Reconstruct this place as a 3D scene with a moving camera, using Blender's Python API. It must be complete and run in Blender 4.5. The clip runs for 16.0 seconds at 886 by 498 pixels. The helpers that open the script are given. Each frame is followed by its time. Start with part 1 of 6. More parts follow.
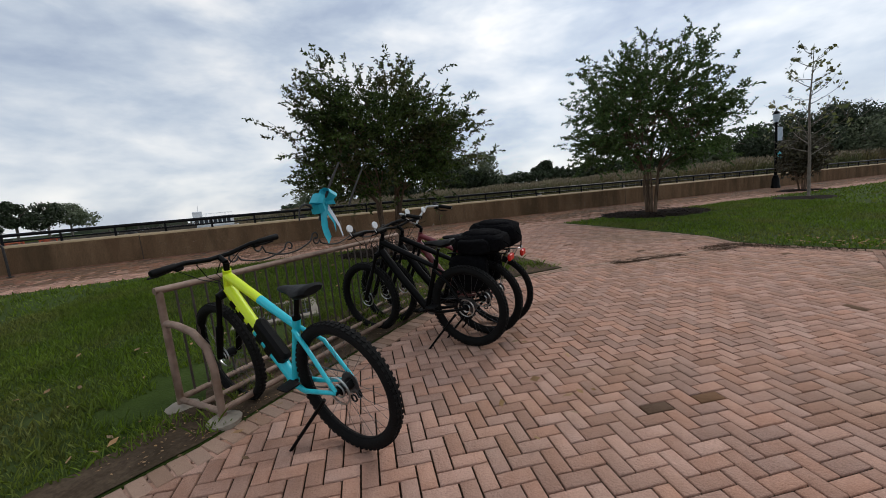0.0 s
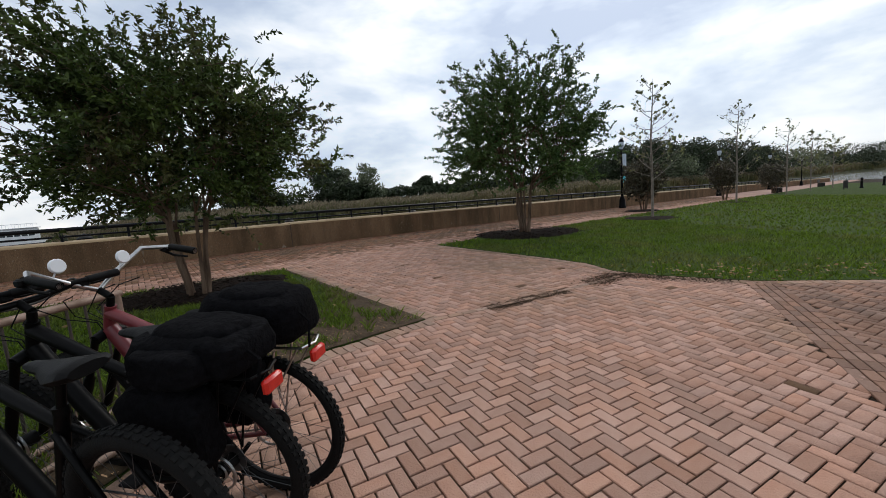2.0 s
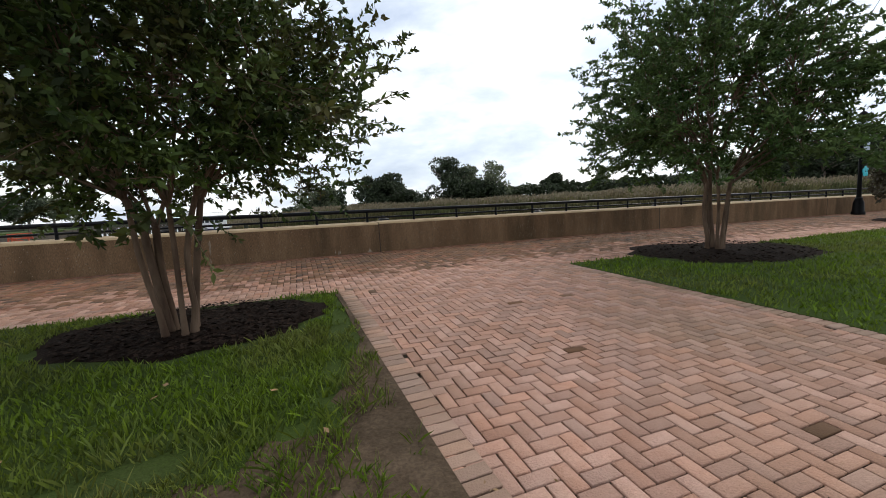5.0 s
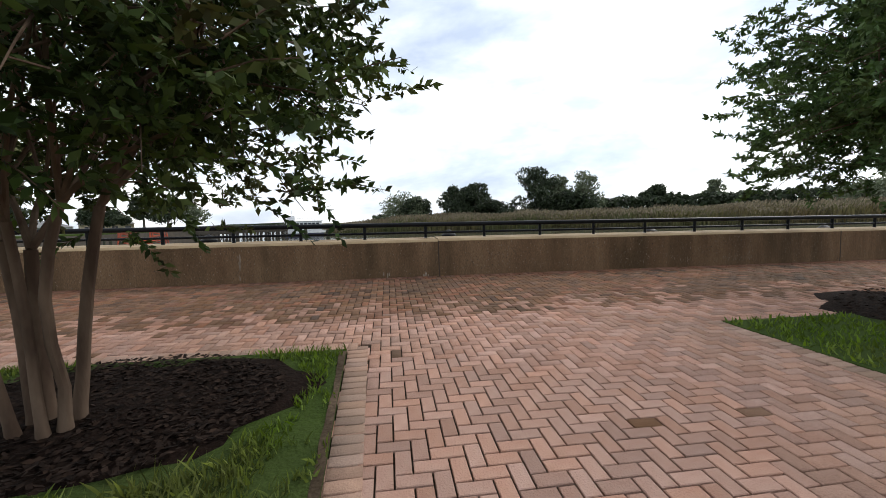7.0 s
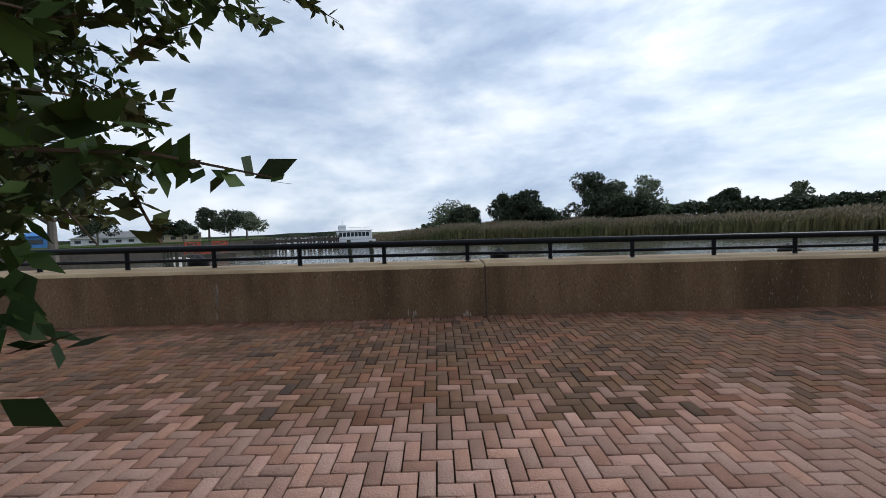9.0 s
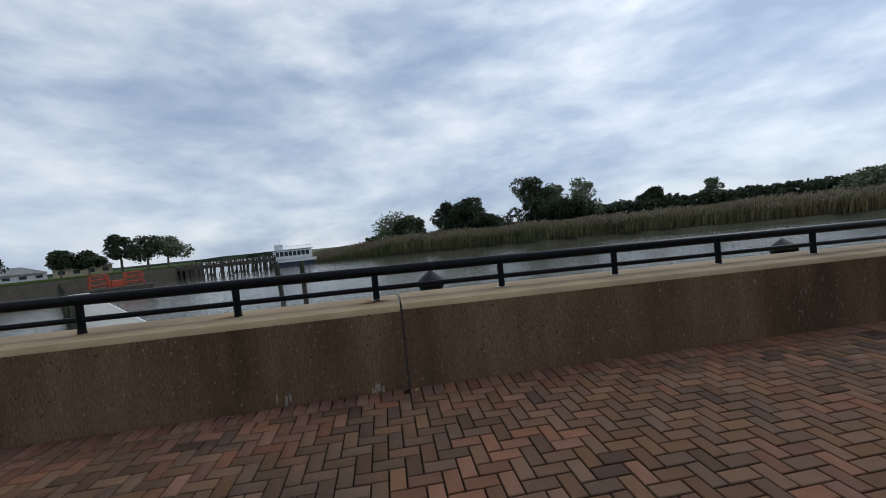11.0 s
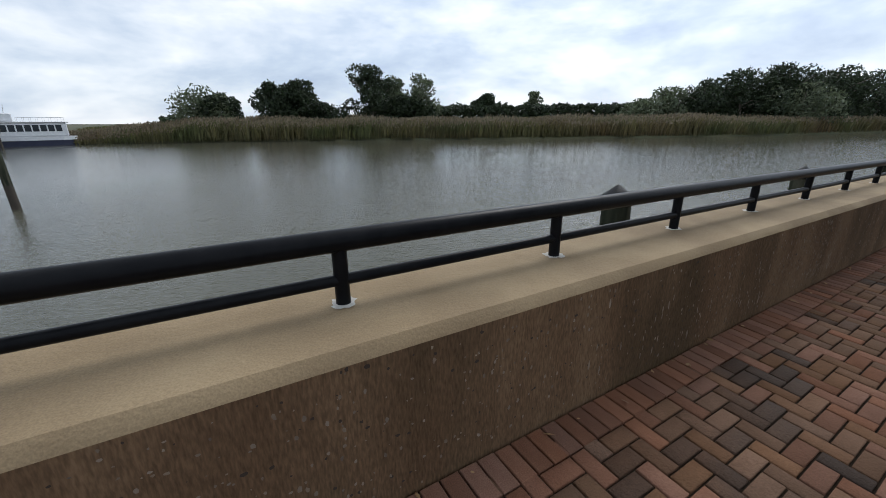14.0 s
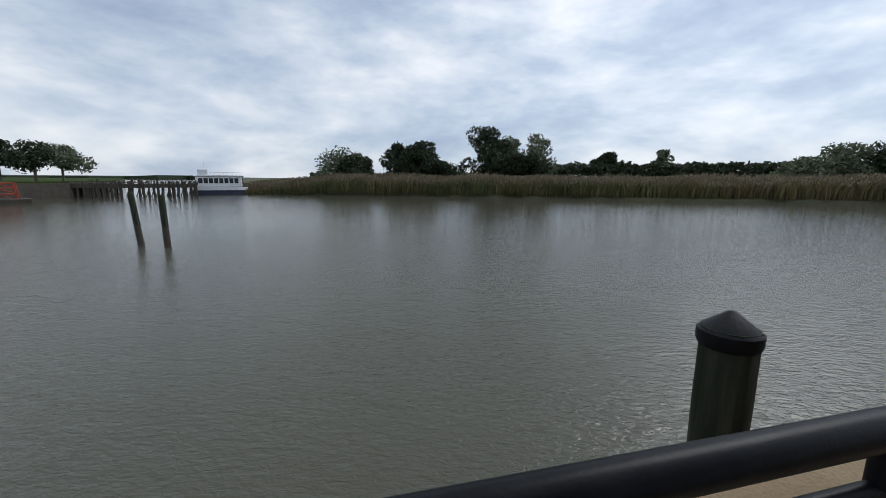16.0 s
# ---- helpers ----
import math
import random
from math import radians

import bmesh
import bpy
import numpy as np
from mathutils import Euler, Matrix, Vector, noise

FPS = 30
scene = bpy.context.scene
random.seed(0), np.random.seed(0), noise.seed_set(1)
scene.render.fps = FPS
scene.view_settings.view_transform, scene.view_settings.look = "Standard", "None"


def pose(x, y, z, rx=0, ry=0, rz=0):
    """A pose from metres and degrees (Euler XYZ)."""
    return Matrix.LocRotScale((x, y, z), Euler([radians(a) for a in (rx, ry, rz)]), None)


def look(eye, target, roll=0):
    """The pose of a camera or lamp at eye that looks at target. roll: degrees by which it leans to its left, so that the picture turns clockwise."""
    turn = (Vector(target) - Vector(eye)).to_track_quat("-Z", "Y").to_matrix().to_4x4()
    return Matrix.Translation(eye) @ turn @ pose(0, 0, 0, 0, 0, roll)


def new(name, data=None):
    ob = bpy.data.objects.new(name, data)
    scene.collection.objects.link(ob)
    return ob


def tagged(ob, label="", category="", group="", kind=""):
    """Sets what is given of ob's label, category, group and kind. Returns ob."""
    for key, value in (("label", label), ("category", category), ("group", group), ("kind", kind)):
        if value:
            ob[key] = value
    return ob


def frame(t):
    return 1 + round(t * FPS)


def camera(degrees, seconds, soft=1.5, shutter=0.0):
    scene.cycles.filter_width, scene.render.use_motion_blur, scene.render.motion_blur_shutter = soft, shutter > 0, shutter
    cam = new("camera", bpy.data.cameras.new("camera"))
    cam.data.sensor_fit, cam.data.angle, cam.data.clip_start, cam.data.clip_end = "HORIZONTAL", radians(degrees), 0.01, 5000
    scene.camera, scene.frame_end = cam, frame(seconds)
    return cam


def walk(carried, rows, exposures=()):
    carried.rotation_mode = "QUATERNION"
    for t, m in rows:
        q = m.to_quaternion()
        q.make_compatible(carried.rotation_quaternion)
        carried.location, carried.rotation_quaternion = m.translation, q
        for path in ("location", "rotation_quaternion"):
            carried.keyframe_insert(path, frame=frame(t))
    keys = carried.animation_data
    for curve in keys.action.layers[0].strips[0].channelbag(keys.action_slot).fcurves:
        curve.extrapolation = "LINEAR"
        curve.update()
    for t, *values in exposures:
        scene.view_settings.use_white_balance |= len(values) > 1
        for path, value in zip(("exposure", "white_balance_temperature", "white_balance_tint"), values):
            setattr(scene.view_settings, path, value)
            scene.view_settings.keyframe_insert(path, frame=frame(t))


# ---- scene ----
cam = camera(97.5, 16.0, soft=0.9)
PATH = [
    (0.0, pose(-0.006, -0.020, 1.534, 82.25, 5.80, 0.17)),
    (0.5, pose(0.212, 0.482, 1.536, 81.56, 4.69, -3.39)),
    (1.0, pose(0.428, 1.041, 1.538, 82.23, 4.71, -10.54)),
    (1.5, pose(0.637, 1.490, 1.578, 82.93, 5.46, -16.41)),
    (2.0, pose(0.837, 1.961, 1.578, 82.58, 4.54, -16.81)),
    (2.5, pose(1.064, 2.515, 1.613, 82.59, 3.80, -17.32)),
    (3.0, pose(1.262, 3.069, 1.560, 83.08, 3.80, -14.73)),
    (3.5, pose(1.325, 3.593, 1.530, 82.25, 3.18, -11.42)),
    (4.0, pose(1.446, 4.195, 1.539, 83.20, 4.73, -10.74)),
    (4.5, pose(1.551, 4.719, 1.509, 83.36, 4.40, -4.67)),
    (7.0, pose(1.703, 7.471, 1.569, 85.69, 1.86, 14.01)),
    (7.5, pose(1.617, 7.963, 1.632, 86.73, 1.28, 17.97)),
    (8.0, pose(1.480, 8.534, 1.663, 87.45, 1.72, 21.08)),
    (10.5, pose(0.900, 11.248, 1.725, 86.63, 3.35, 20.27)),
    (11.0, pose(0.923, 11.751, 1.748, 88.15, 5.74, 13.38)),
    (11.5, pose(1.002, 12.250, 1.766, 85.44, 3.54, 7.92)),
    (12.0, pose(1.071, 12.769, 1.741, 83.30, 2.08, 1.47)),
    (12.5, pose(1.226, 13.252, 1.792, 80.62, 4.06, -5.83)),
    (13.0, pose(1.410, 13.724, 1.866, 74.18, 2.40, -7.43)),
    (13.5, pose(1.601, 14.174, 1.862, 72.91, 1.47, -7.93)),
    (14.0, pose(1.870, 14.590, 1.889, 71.90, 0.39, -9.28)),
    (14.5, pose(2.137, 14.978, 1.900, 72.37, -0.44, -9.63)),
    (15.0, pose(2.432, 15.390, 1.861, 73.97, -2.30, -8.49)),
    (15.5, pose(2.653, 15.715, 1.949, 76.90, -1.70, -1.90)),
    (16.0, pose(3.032, 16.087, 1.972, 79.83, -0.37, 7.45)),
]
walk(cam, PATH, [(0.0, -0.46, 6500, 10), (1.5, -0.33, 6520, 10), (2.5, -0.24, 6550, 10), (4.7, 0.03, 6700, 10), (7.0, 0.16, 6600, 10), (8.2, -0.12, 6200, 10), (10.3, -0.62, 5900, 9), (12.5, -0.7, 5950, 9), (13.5, -0.42, 6150, 9.5), (14.5, -0.2, 6200, 10), (15.5, -0.46, 6150, 10), (16.0, -0.56, 6100, 10)])

# ---- world and sun ----
SUN_AZ, SUN_EL = radians(42), radians(42)
SUN_DIR = Vector((math.sin(SUN_AZ) * math.cos(SUN_EL), math.cos(SUN_AZ) * math.cos(SUN_EL), math.sin(SUN_EL)))


def make_world():
    w = bpy.data.worlds.new("overcast")
    scene.world = w
    w.use_nodes = True
    nt = w.node_tree
    nt.nodes.clear()
    N, L = nt.nodes.new, nt.links.new
    out, bg = N("ShaderNodeOutputWorld"), N("ShaderNodeBackground")
    sky = N("ShaderNodeTexSky")
    sky.sky_type, sky.sun_disc, sky.sun_elevation, sky.sun_rotation = "NISHITA", False, SUN_EL, SUN_AZ
    skyd = N("ShaderNodeMix")
    skyd.data_type, skyd.blend_type = "RGBA", "MULTIPLY"
    skyd.inputs[0].default_value = 1.0
    skyd.inputs[7].default_value = (0.10, 0.10, 0.10, 1)
    L(sky.outputs[0], skyd.inputs[6])
    tc, sep = N("ShaderNodeTexCoord"), N("ShaderNodeSeparateXYZ")
    L(tc.outputs["Generated"], sep.inputs[0])

    def m(op, a, b=0.0, c=0.0):
        n = N("ShaderNodeMath")
        n.operation = op
        for i, x in enumerate((a, b, c)):
            if isinstance(x, (int, float)):
                n.inputs[i].default_value = x
            else:
                L(x, n.inputs[i])
        return n.outputs[0]

    comb = N("ShaderNodeCombineXYZ")
    L(sep.outputs[0], comb.inputs[0])
    L(sep.outputs[1], comb.inputs[1])
    L(m("MULTIPLY", sep.outputs[2], 2.5), comb.inputs[2])
    noises = []
    for scale, det, dist, off in ((1.9, 5, 0.15, 5.3), (5.2, 6, 0.2, 8.0)):
        n = N("ShaderNodeTexNoise")
        n.inputs["Scale"].default_value, n.inputs["Detail"].default_value, n.inputs["Distortion"].default_value = scale, det, dist
        n.inputs["Roughness"].default_value = 0.56
        va = N("ShaderNodeVectorMath")
        va.operation = "ADD"
        va.inputs[1].default_value = (off, off * 0.7, 0)
        L(comb.outputs[0], va.inputs[0])
        L(va.outputs[0], n.inputs["Vector"])
        noises.append(n.outputs[0])
    mix = m("ADD", m("MULTIPLY", noises[0], 0.64), m("MULTIPLY", noises[1], 0.36))
    ramp = N("ShaderNodeValToRGB")
    cr = ramp.color_ramp
    cr.elements[0].position, cr.elements[0].color = 0.38, (0.45, 0.53, 0.67, 1)
    cr.elements[1].position, cr.elements[1].color = 0.61, (1.06, 1.06, 1.05, 1)
    e = cr.elements.new(0.46)
    e.color = (0.60, 0.68, 0.79, 1)
    e = cr.elements.new(0.53)
    e.color = (0.80, 0.85, 0.91, 1)
    L(mix, ramp.inputs[0])
    # brighter cloud toward the hidden sun
    dot = N("ShaderNodeVectorMath")
    dot.operation = "DOT_PRODUCT"
    L(tc.outputs["Generated"], dot.inputs[0])
    dot.inputs[1].default_value = SUN_DIR
    glow = m("ADD", 0.82, m("MULTIPLY", m("POWER", m("MAXIMUM", dot.outputs["Value"], 0.0), 4.0), 0.27))
    scl = N("ShaderNodeVectorMath")
    scl.operation = "SCALE"
    L(ramp.outputs[0], scl.inputs[0])
    L(glow, scl.inputs["Scale"])
    cover = N("ShaderNodeMix")
    cover.data_type = "RGBA"
    cover.inputs[0].default_value = 0.88
    L(skyd.outputs[2], cover.inputs[6])
    L(scl.outputs[0], cover.inputs[7])
    L(cover.outputs[2], bg.inputs[0])
    bg.inputs[1].default_value = 1.54
    L(bg.outputs[0], out.inputs[0])


make_world()
sun = new("sun", bpy.data.lights.new("sun", "SUN"))
sun.data.energy, sun.data.angle, sun.data.color = 1.5, radians(25), (1.0, 0.96, 0.9)
sun.matrix_world = look((0, 0, 50), Vector((0, 0, 50)) - SUN_DIR)


# ---- materials ----
def mat(name, c1, c2=None, scale=4.0, rough=0.8, metal=0.0, bump=0.0, bscale=40.0, vary=0.0, grain=0.0, spec=0.5, translucent=0.0, c3=None, s3=0.6, stretch=None):
    """A surface of two tones mixed by noise, a third for wear at a larger scale, per-piece variation, fine grain and relief."""
    mt = bpy.data.materials.new(name)
    mt.use_nodes = True
    nt = mt.node_tree
    N, L = nt.nodes.new, nt.links.new
    b = nt.nodes["Principled BSDF"]
    b.inputs["Roughness"].default_value, b.inputs["Metallic"].default_value = rough, metal
    b.inputs["Specular IOR Level"].default_value = spec
    tc = N("ShaderNodeTexCoord")
    src = tc.outputs["Object"]
    if stretch:
        mp = N("ShaderNodeMapping")
        mp.inputs["Scale"].default_value = stretch
        L(src, mp.inputs[0])
        src = mp.outputs[0]

    def noise_tex(s, det=4.0):
        n = N("ShaderNodeTexNoise")
        n.inputs["Scale"].default_value, n.inputs["Detail"].default_value = s, det
        L(src, n.inputs["Vector"])
        return n.outputs[0]

    def mixc(f, a, c, blend="MIX"):
        n = N("ShaderNodeMix")
        n.data_type, n.blend_type = "RGBA", blend
        for sock, x in ((n.inputs[0], f), (n.inputs[6], a), (n.inputs[7], c)):
            if isinstance(x, float):
                sock.default_value = x
            elif isinstance(x, tuple):
                sock.default_value = (*x[:3], 1)
            else:
                L(x, sock)
        return n.outputs[2]

    def sharpen(f, lo, hi):
        n = N("ShaderNodeMapRange")
        n.inputs[1].default_value, n.inputs[2].default_value = lo, hi
        L(f, n.inputs[0])
        return n.outputs[0]

    col = c1
    if c2:
        col = mixc(sharpen(noise_tex(scale), 0.35, 0.65), c1, c2)
    if c3:
        col = mixc(sharpen(noise_tex(s3, 5.0), 0.48, 0.68), col, c3)
    if grain:
        g = noise_tex(bscale * 2.5, 2.0)
        col = mixc(grain, col, mixc(sharpen(g, 0.3, 0.7), (0.25, 0.25, 0.25), (1.0, 1.0, 1.0)), "MULTIPLY")
    if vary:
        oi, ge = N("ShaderNodeObjectInfo"), N("ShaderNodeNewGeometry")
        ad, fr, wn = N("ShaderNodeMath"), N("ShaderNodeMath"), N("ShaderNodeMapRange")
        ad.operation, fr.operation = "ADD", "FRACT"
        L(oi.outputs["Random"], ad.inputs[0])
        L(ge.outputs["Random Per Island"], ad.inputs[1])
        L(ad.outputs[0], fr.inputs[0])
        wn.inputs[3].default_value, wn.inputs[4].default_value = 1 - vary, 1 + vary * 0.6
        L(fr.outputs[0], wn.inputs[0])
        hs = N("ShaderNodeHueSaturation")
        L(wn.outputs[0], hs.inputs["Value"])
        sat = N("ShaderNodeMapRange")
        sat.inputs[3].default_value, sat.inputs[4].default_value = 0.9, 1.08
        f7, m7 = N("ShaderNodeMath"), N("ShaderNodeMath")
        m7.operation, f7.operation = "MULTIPLY", "FRACT"
        L(fr.outputs[0], m7.inputs[0])
        m7.inputs[1].default_value = 7.31
        L(m7.outputs[0], f7.inputs[0])
        L(f7.outputs[0], sat.inputs[0])
        L(sat.outputs[0], hs.inputs["Saturation"])
        if isinstance(col, tuple):
            hs.inputs["Color"].default_value = (*col[:3], 1)
        else:
            L(col, hs.inputs["Color"])
        col = hs.outputs[0]
    if isinstance(col, tuple):
        b.inputs["Base Color"].default_value = (*col[:3], 1)
    else:
        L(col, b.inputs["Base Color"])
    if bump:
        bn = N("ShaderNodeBump")
        bn.inputs["Strength"].default_value, bn.inputs["Distance"].default_value = min(1.0, bump), 0.02
        L(noise_tex(bscale, 5.0), bn.inputs["Height"])
        L(bn.outputs[0], b.inputs["Normal"])
    if translucent:
        tr, ms = N("ShaderNodeBsdfTranslucent"), N("ShaderNodeMixShader")
        if isinstance(col, tuple):
            tr.inputs[0].default_value = (*col[:3], 1)
        else:
            L(col, tr.inputs[0])
        ms.inputs[0].default_value = translucent
        out = nt.nodes["Material Output"]
        L(b.outputs[0], ms.inputs[1])
        L(tr.outputs[0], ms.inputs[2])
        L(ms.outputs[0], out.inputs[0])
    return mt


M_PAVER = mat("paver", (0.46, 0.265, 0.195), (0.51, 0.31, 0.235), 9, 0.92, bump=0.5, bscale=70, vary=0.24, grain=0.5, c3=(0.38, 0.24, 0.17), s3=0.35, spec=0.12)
M_PAVER_DARK = mat("paver_dark", (0.245, 0.14, 0.1), (0.315, 0.182, 0.13), 5, 0.8, bump=0.4, bscale=70, vary=0.28, grain=0.4, c3=(0.18, 0.112, 0.082), s3=0.5, spec=0.12)
# walk and mid bricks carry part of a lower exposure in their colour
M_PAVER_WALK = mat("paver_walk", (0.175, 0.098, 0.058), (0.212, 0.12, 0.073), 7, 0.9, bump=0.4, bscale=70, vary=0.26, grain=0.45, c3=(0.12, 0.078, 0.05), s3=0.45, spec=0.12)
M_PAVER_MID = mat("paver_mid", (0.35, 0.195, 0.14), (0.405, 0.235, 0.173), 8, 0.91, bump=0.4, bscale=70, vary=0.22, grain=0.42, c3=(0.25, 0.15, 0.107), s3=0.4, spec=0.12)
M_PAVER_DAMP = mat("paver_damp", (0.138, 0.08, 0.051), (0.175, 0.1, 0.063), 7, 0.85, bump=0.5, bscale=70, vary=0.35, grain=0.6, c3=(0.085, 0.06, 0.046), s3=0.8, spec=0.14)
M_PAVER_RED = mat("paver_red", (0.205, 0.1, 0.062), (0.245, 0.125, 0.08), 7, 0.9, bump=0.4, bscale=70, vary=0.3, grain=0.45, c3=(0.2, 0.1, 0.066), s3=0.45, spec=0.12)
M_PAVER_GREY = mat("paver_grey", (0.36, 0.235, 0.175), (0.42, 0.275, 0.205), 8, 0.92, bump=0.4, bscale=70, vary=0.22, grain=0.4, c3=(0.27, 0.19, 0.13), s3=0.5, spec=0.12)
M_JOINT = mat("joint_sand", (0.02, 0.014, 0.009), (0.036, 0.025, 0.016), 9, 0.95, bump=0.5, bscale=90, spec=0.1)
M_PAVE_FAR = mat("far_paving", (0.30, 0.165, 0.125), (0.36, 0.21, 0.16), 8, 0.9, bump=0.2, bscale=30, grain=0.3, c3=(0.25, 0.15, 0.115))
# one concrete in two tones: shade painted into the face, light into the top
M_CONC_SHADED = mat("wall_concrete_shaded", (0.168, 0.101, 0.056), (0.25, 0.16, 0.092), 3.0, 0.9, bump=0.6, bscale=45, grain=0.6, c3=(0.12, 0.078, 0.043), s3=1.9, stretch=(1, 1, 0.22), spec=0.12)
M_CONC_LIT = mat("wall_top_concrete_lit", (0.33, 0.235, 0.13), (0.40, 0.295, 0.17), 3.0, 0.88, bump=0.3, bscale=60, grain=0.3, c3=(0.27, 0.19, 0.105), s3=1.2)
M_LIME = mat("lime_stain", (0.34, 0.29, 0.235), (0.22, 0.175, 0.13), 40, 0.9)
M_PATCH = mat("pale_patch", (0.62, 0.60, 0.55), (0.5, 0.47, 0.42), 30, 0.9, bump=0.3)
M_HOLE = mat("air_hole", (0.05, 0.035, 0.025), rough=0.95)
M_SPALL = mat("pale_aggregate", (0.27, 0.215, 0.16), (0.18, 0.132, 0.093), 20, 0.9, vary=0.3)
M_RAIL = mat("black_rail_paint", (0.006, 0.0065, 0.008), (0.01, 0.0105, 0.012), 12, 0.36, bump=0.05, bscale=80, spec=0.09)
M_SOIL = mat("soil", (0.075, 0.052, 0.034), (0.115, 0.082, 0.055), 5, 0.95, bump=1.0, bscale=18, grain=0.5, c3=(0.05, 0.036, 0.022), s3=1.5, spec=0.08)
M_MULCH = mat("mulch", (0.011, 0.007, 0.005), (0.02, 0.012, 0.009), 18, 0.95, bump=1.0, bscale=30, grain=0.5, spec=0.05)
M_CHIP = mat("mulch_chip", (0.011, 0.007, 0.005), (0.03, 0.019, 0.014), 18, 0.95, vary=0.6, spec=0.08)
M_TURF = mat("turf", (0.04, 0.065, 0.012), (0.055, 0.085, 0.018), 3, 0.95, bump=0.8, bscale=35, grain=0.5, c3=(0.05, 0.07, 0.02), s3=0.7, spec=0.08)
M_GRASS = mat("grass_blade", (0.092, 0.148, 0.015), (0.14, 0.205, 0.024), 2, 0.8, vary=0.5, translucent=0.3, c3=(0.15, 0.165, 0.04), s3=0.7, spec=0.15)
M_LEAF = mat("myrtle_leaf", (0.026, 0.05, 0.012), (0.08, 0.115, 0.026), 1.5, 0.6, vary=0.65, translucent=0.22, c3=(0.08, 0.075, 0.026), s3=0.9, spec=0.14)
M_LEAF2 = mat("myrtle_leaf_light", (0.05, 0.095, 0.028), (0.10, 0.15, 0.045), 1.5, 0.55, vary=0.5, translucent=0.28, spec=0.14)
M_BARK = mat("myrtle_bark", (0.07, 0.044, 0.03), (0.16, 0.11, 0.076), 7, 0.9, spec=0.15, bump=0.4, bscale=25, stretch=(1, 1, 0.3))
M_BARK_GREY = mat("grey_bark", (0.20, 0.17, 0.14), (0.13, 0.11, 0.09), 9, 0.9, bump=0.5, bscale=30)
M_LEAF_DRY = mat("sparse_leaf", (0.16, 0.16, 0.05), (0.10, 0.12, 0.04), 2, 0.6, vary=0.5, translucent=0.3)
M_LEAF_RED = mat("reddish_leaf", (0.05, 0.038, 0.022), (0.06, 0.055, 0.025), 2, 0.6, vary=0.5, translucent=0.2)
M_FAR_LEAF = mat("far_leaf", (0.022, 0.036, 0.013), (0.036, 0.054, 0.02), 0.4, 0.7, vary=0.5, translucent=0.15)
M_FAR_PALE = mat("far_pale_leaf", (0.10, 0.13, 0.07), (0.14, 0.16, 0.09), 0.4, 0.7, vary=0.4, translucent=0.25)
M_REED = mat("reed", (0.17, 0.15, 0.06), (0.10, 0.115, 0.04), 0.12, 0.85, vary=0.4, translucent=0.2, c3=(0.18, 0.13, 0.06), s3=0.05)
M_PLUME = mat("reed_plume", (0.24, 0.20, 0.13), (0.17, 0.13, 0.08), 0.2, 0.9, vary=0.35)
M_BANK = mat("marsh_ground", (0.09, 0.085, 0.04), (0.06, 0.065, 0.03), 0.2, 0.95, bump=0.5, bscale=3)
M_MUD = mat("mud", (0.045, 0.037, 0.028), (0.07, 0.058, 0.043), 1.2, 0.8, bump=0.4, bscale=8)
M_TYRE = mat("tyre_rubber", (0.0025, 0.0025, 0.0025), (0.0045, 0.0043, 0.0040), 20, 0.85, bump=0.3, bscale=120, spec=0.2)
M_BLACK = mat("black_paint", (0.0020, 0.0020, 0.0022), (0.0035, 0.0035, 0.0037), 15, 0.4, spec=0.08)
M_PLASTIC = mat("black_plastic", (0.0025, 0.0025, 0.0027), (0.0040, 0.0040, 0.0040), 25, 0.55, bump=0.1, bscale=90, spec=0.12)
M_FABRIC = mat("black_fabric", (0.003, 0.003, 0.0035), (0.006, 0.006, 0.007), 40, 0.9, bump=0.6, bscale=60, spec=0.04)
M_STEEL = mat("bright_steel", (0.55, 0.55, 0.55), (0.42, 0.42, 0.42), 30, 0.3, 1.0)
M_DARKSTEEL = mat("dark_steel", (0.08, 0.08, 0.085), (0.12, 0.12, 0.12), 30, 0.45, 0.8)
M_YELLOW = mat("lime_yellow_paint", (0.62, 0.78, 0.015), (0.58, 0.74, 0.02), 6, 0.35)
M_TURQ = mat("turquoise_paint", (0.015, 0.50, 0.60), (0.02, 0.46, 0.56), 6, 0.35)
M_MAROON = mat("maroon_paint", (0.16, 0.025, 0.03), (0.13, 0.02, 0.025), 8, 0.35)
M_REDLENS = mat("red_lens", (0.55, 0.02, 0.012), (0.45, 0.015, 0.01), 30, 0.25)
M_WHITE = mat("white_paint", (0.72, 0.73, 0.74), (0.64, 0.65, 0.66), 3, 0.5)
M_RACK = mat("weathered_rack_steel", (0.20, 0.135, 0.10), (0.28, 0.19, 0.145), 14, 0.6, 0.2, bump=0.2, bscale=70, c3=(0.14, 0.085, 0.055), s3=6.0)
M_RACKDARK = mat("dark_rack_bar", (0.045, 0.035, 0.03), (0.07, 0.05, 0.04), 14, 0.6, 0.2)
M_FOOT = mat("concrete_foot", (0.30, 0.26, 0.21), (0.22, 0.19, 0.15), 12, 0.9, bump=0.4)
M_IRON = mat("wrought_iron", (0.02, 0.018, 0.017), (0.035, 0.03, 0.027), 20, 0.6, 0.3)
M_RIBBON = mat("turquoise_ribbon", (0.02, 0.42, 0.55), (0.03, 0.50, 0.62), 14, 0.45, bump=0.2, bscale=60, translucent=0.2)
M_RIBBONW = mat("white_ribbon", (0.6, 0.68, 0.75), (0.7, 0.75, 0.8), 14, 0.5, translucent=0.2)
M_PILE = mat("weathered_pile_wood", (0.022, 0.027, 0.018), (0.05, 0.053, 0.036), 9, 0.95, bump=0.8, bscale=20, stretch=(1, 1, 0.12), c3=(0.10, 0.095, 0.07), s3=6.0, spec=0.1)
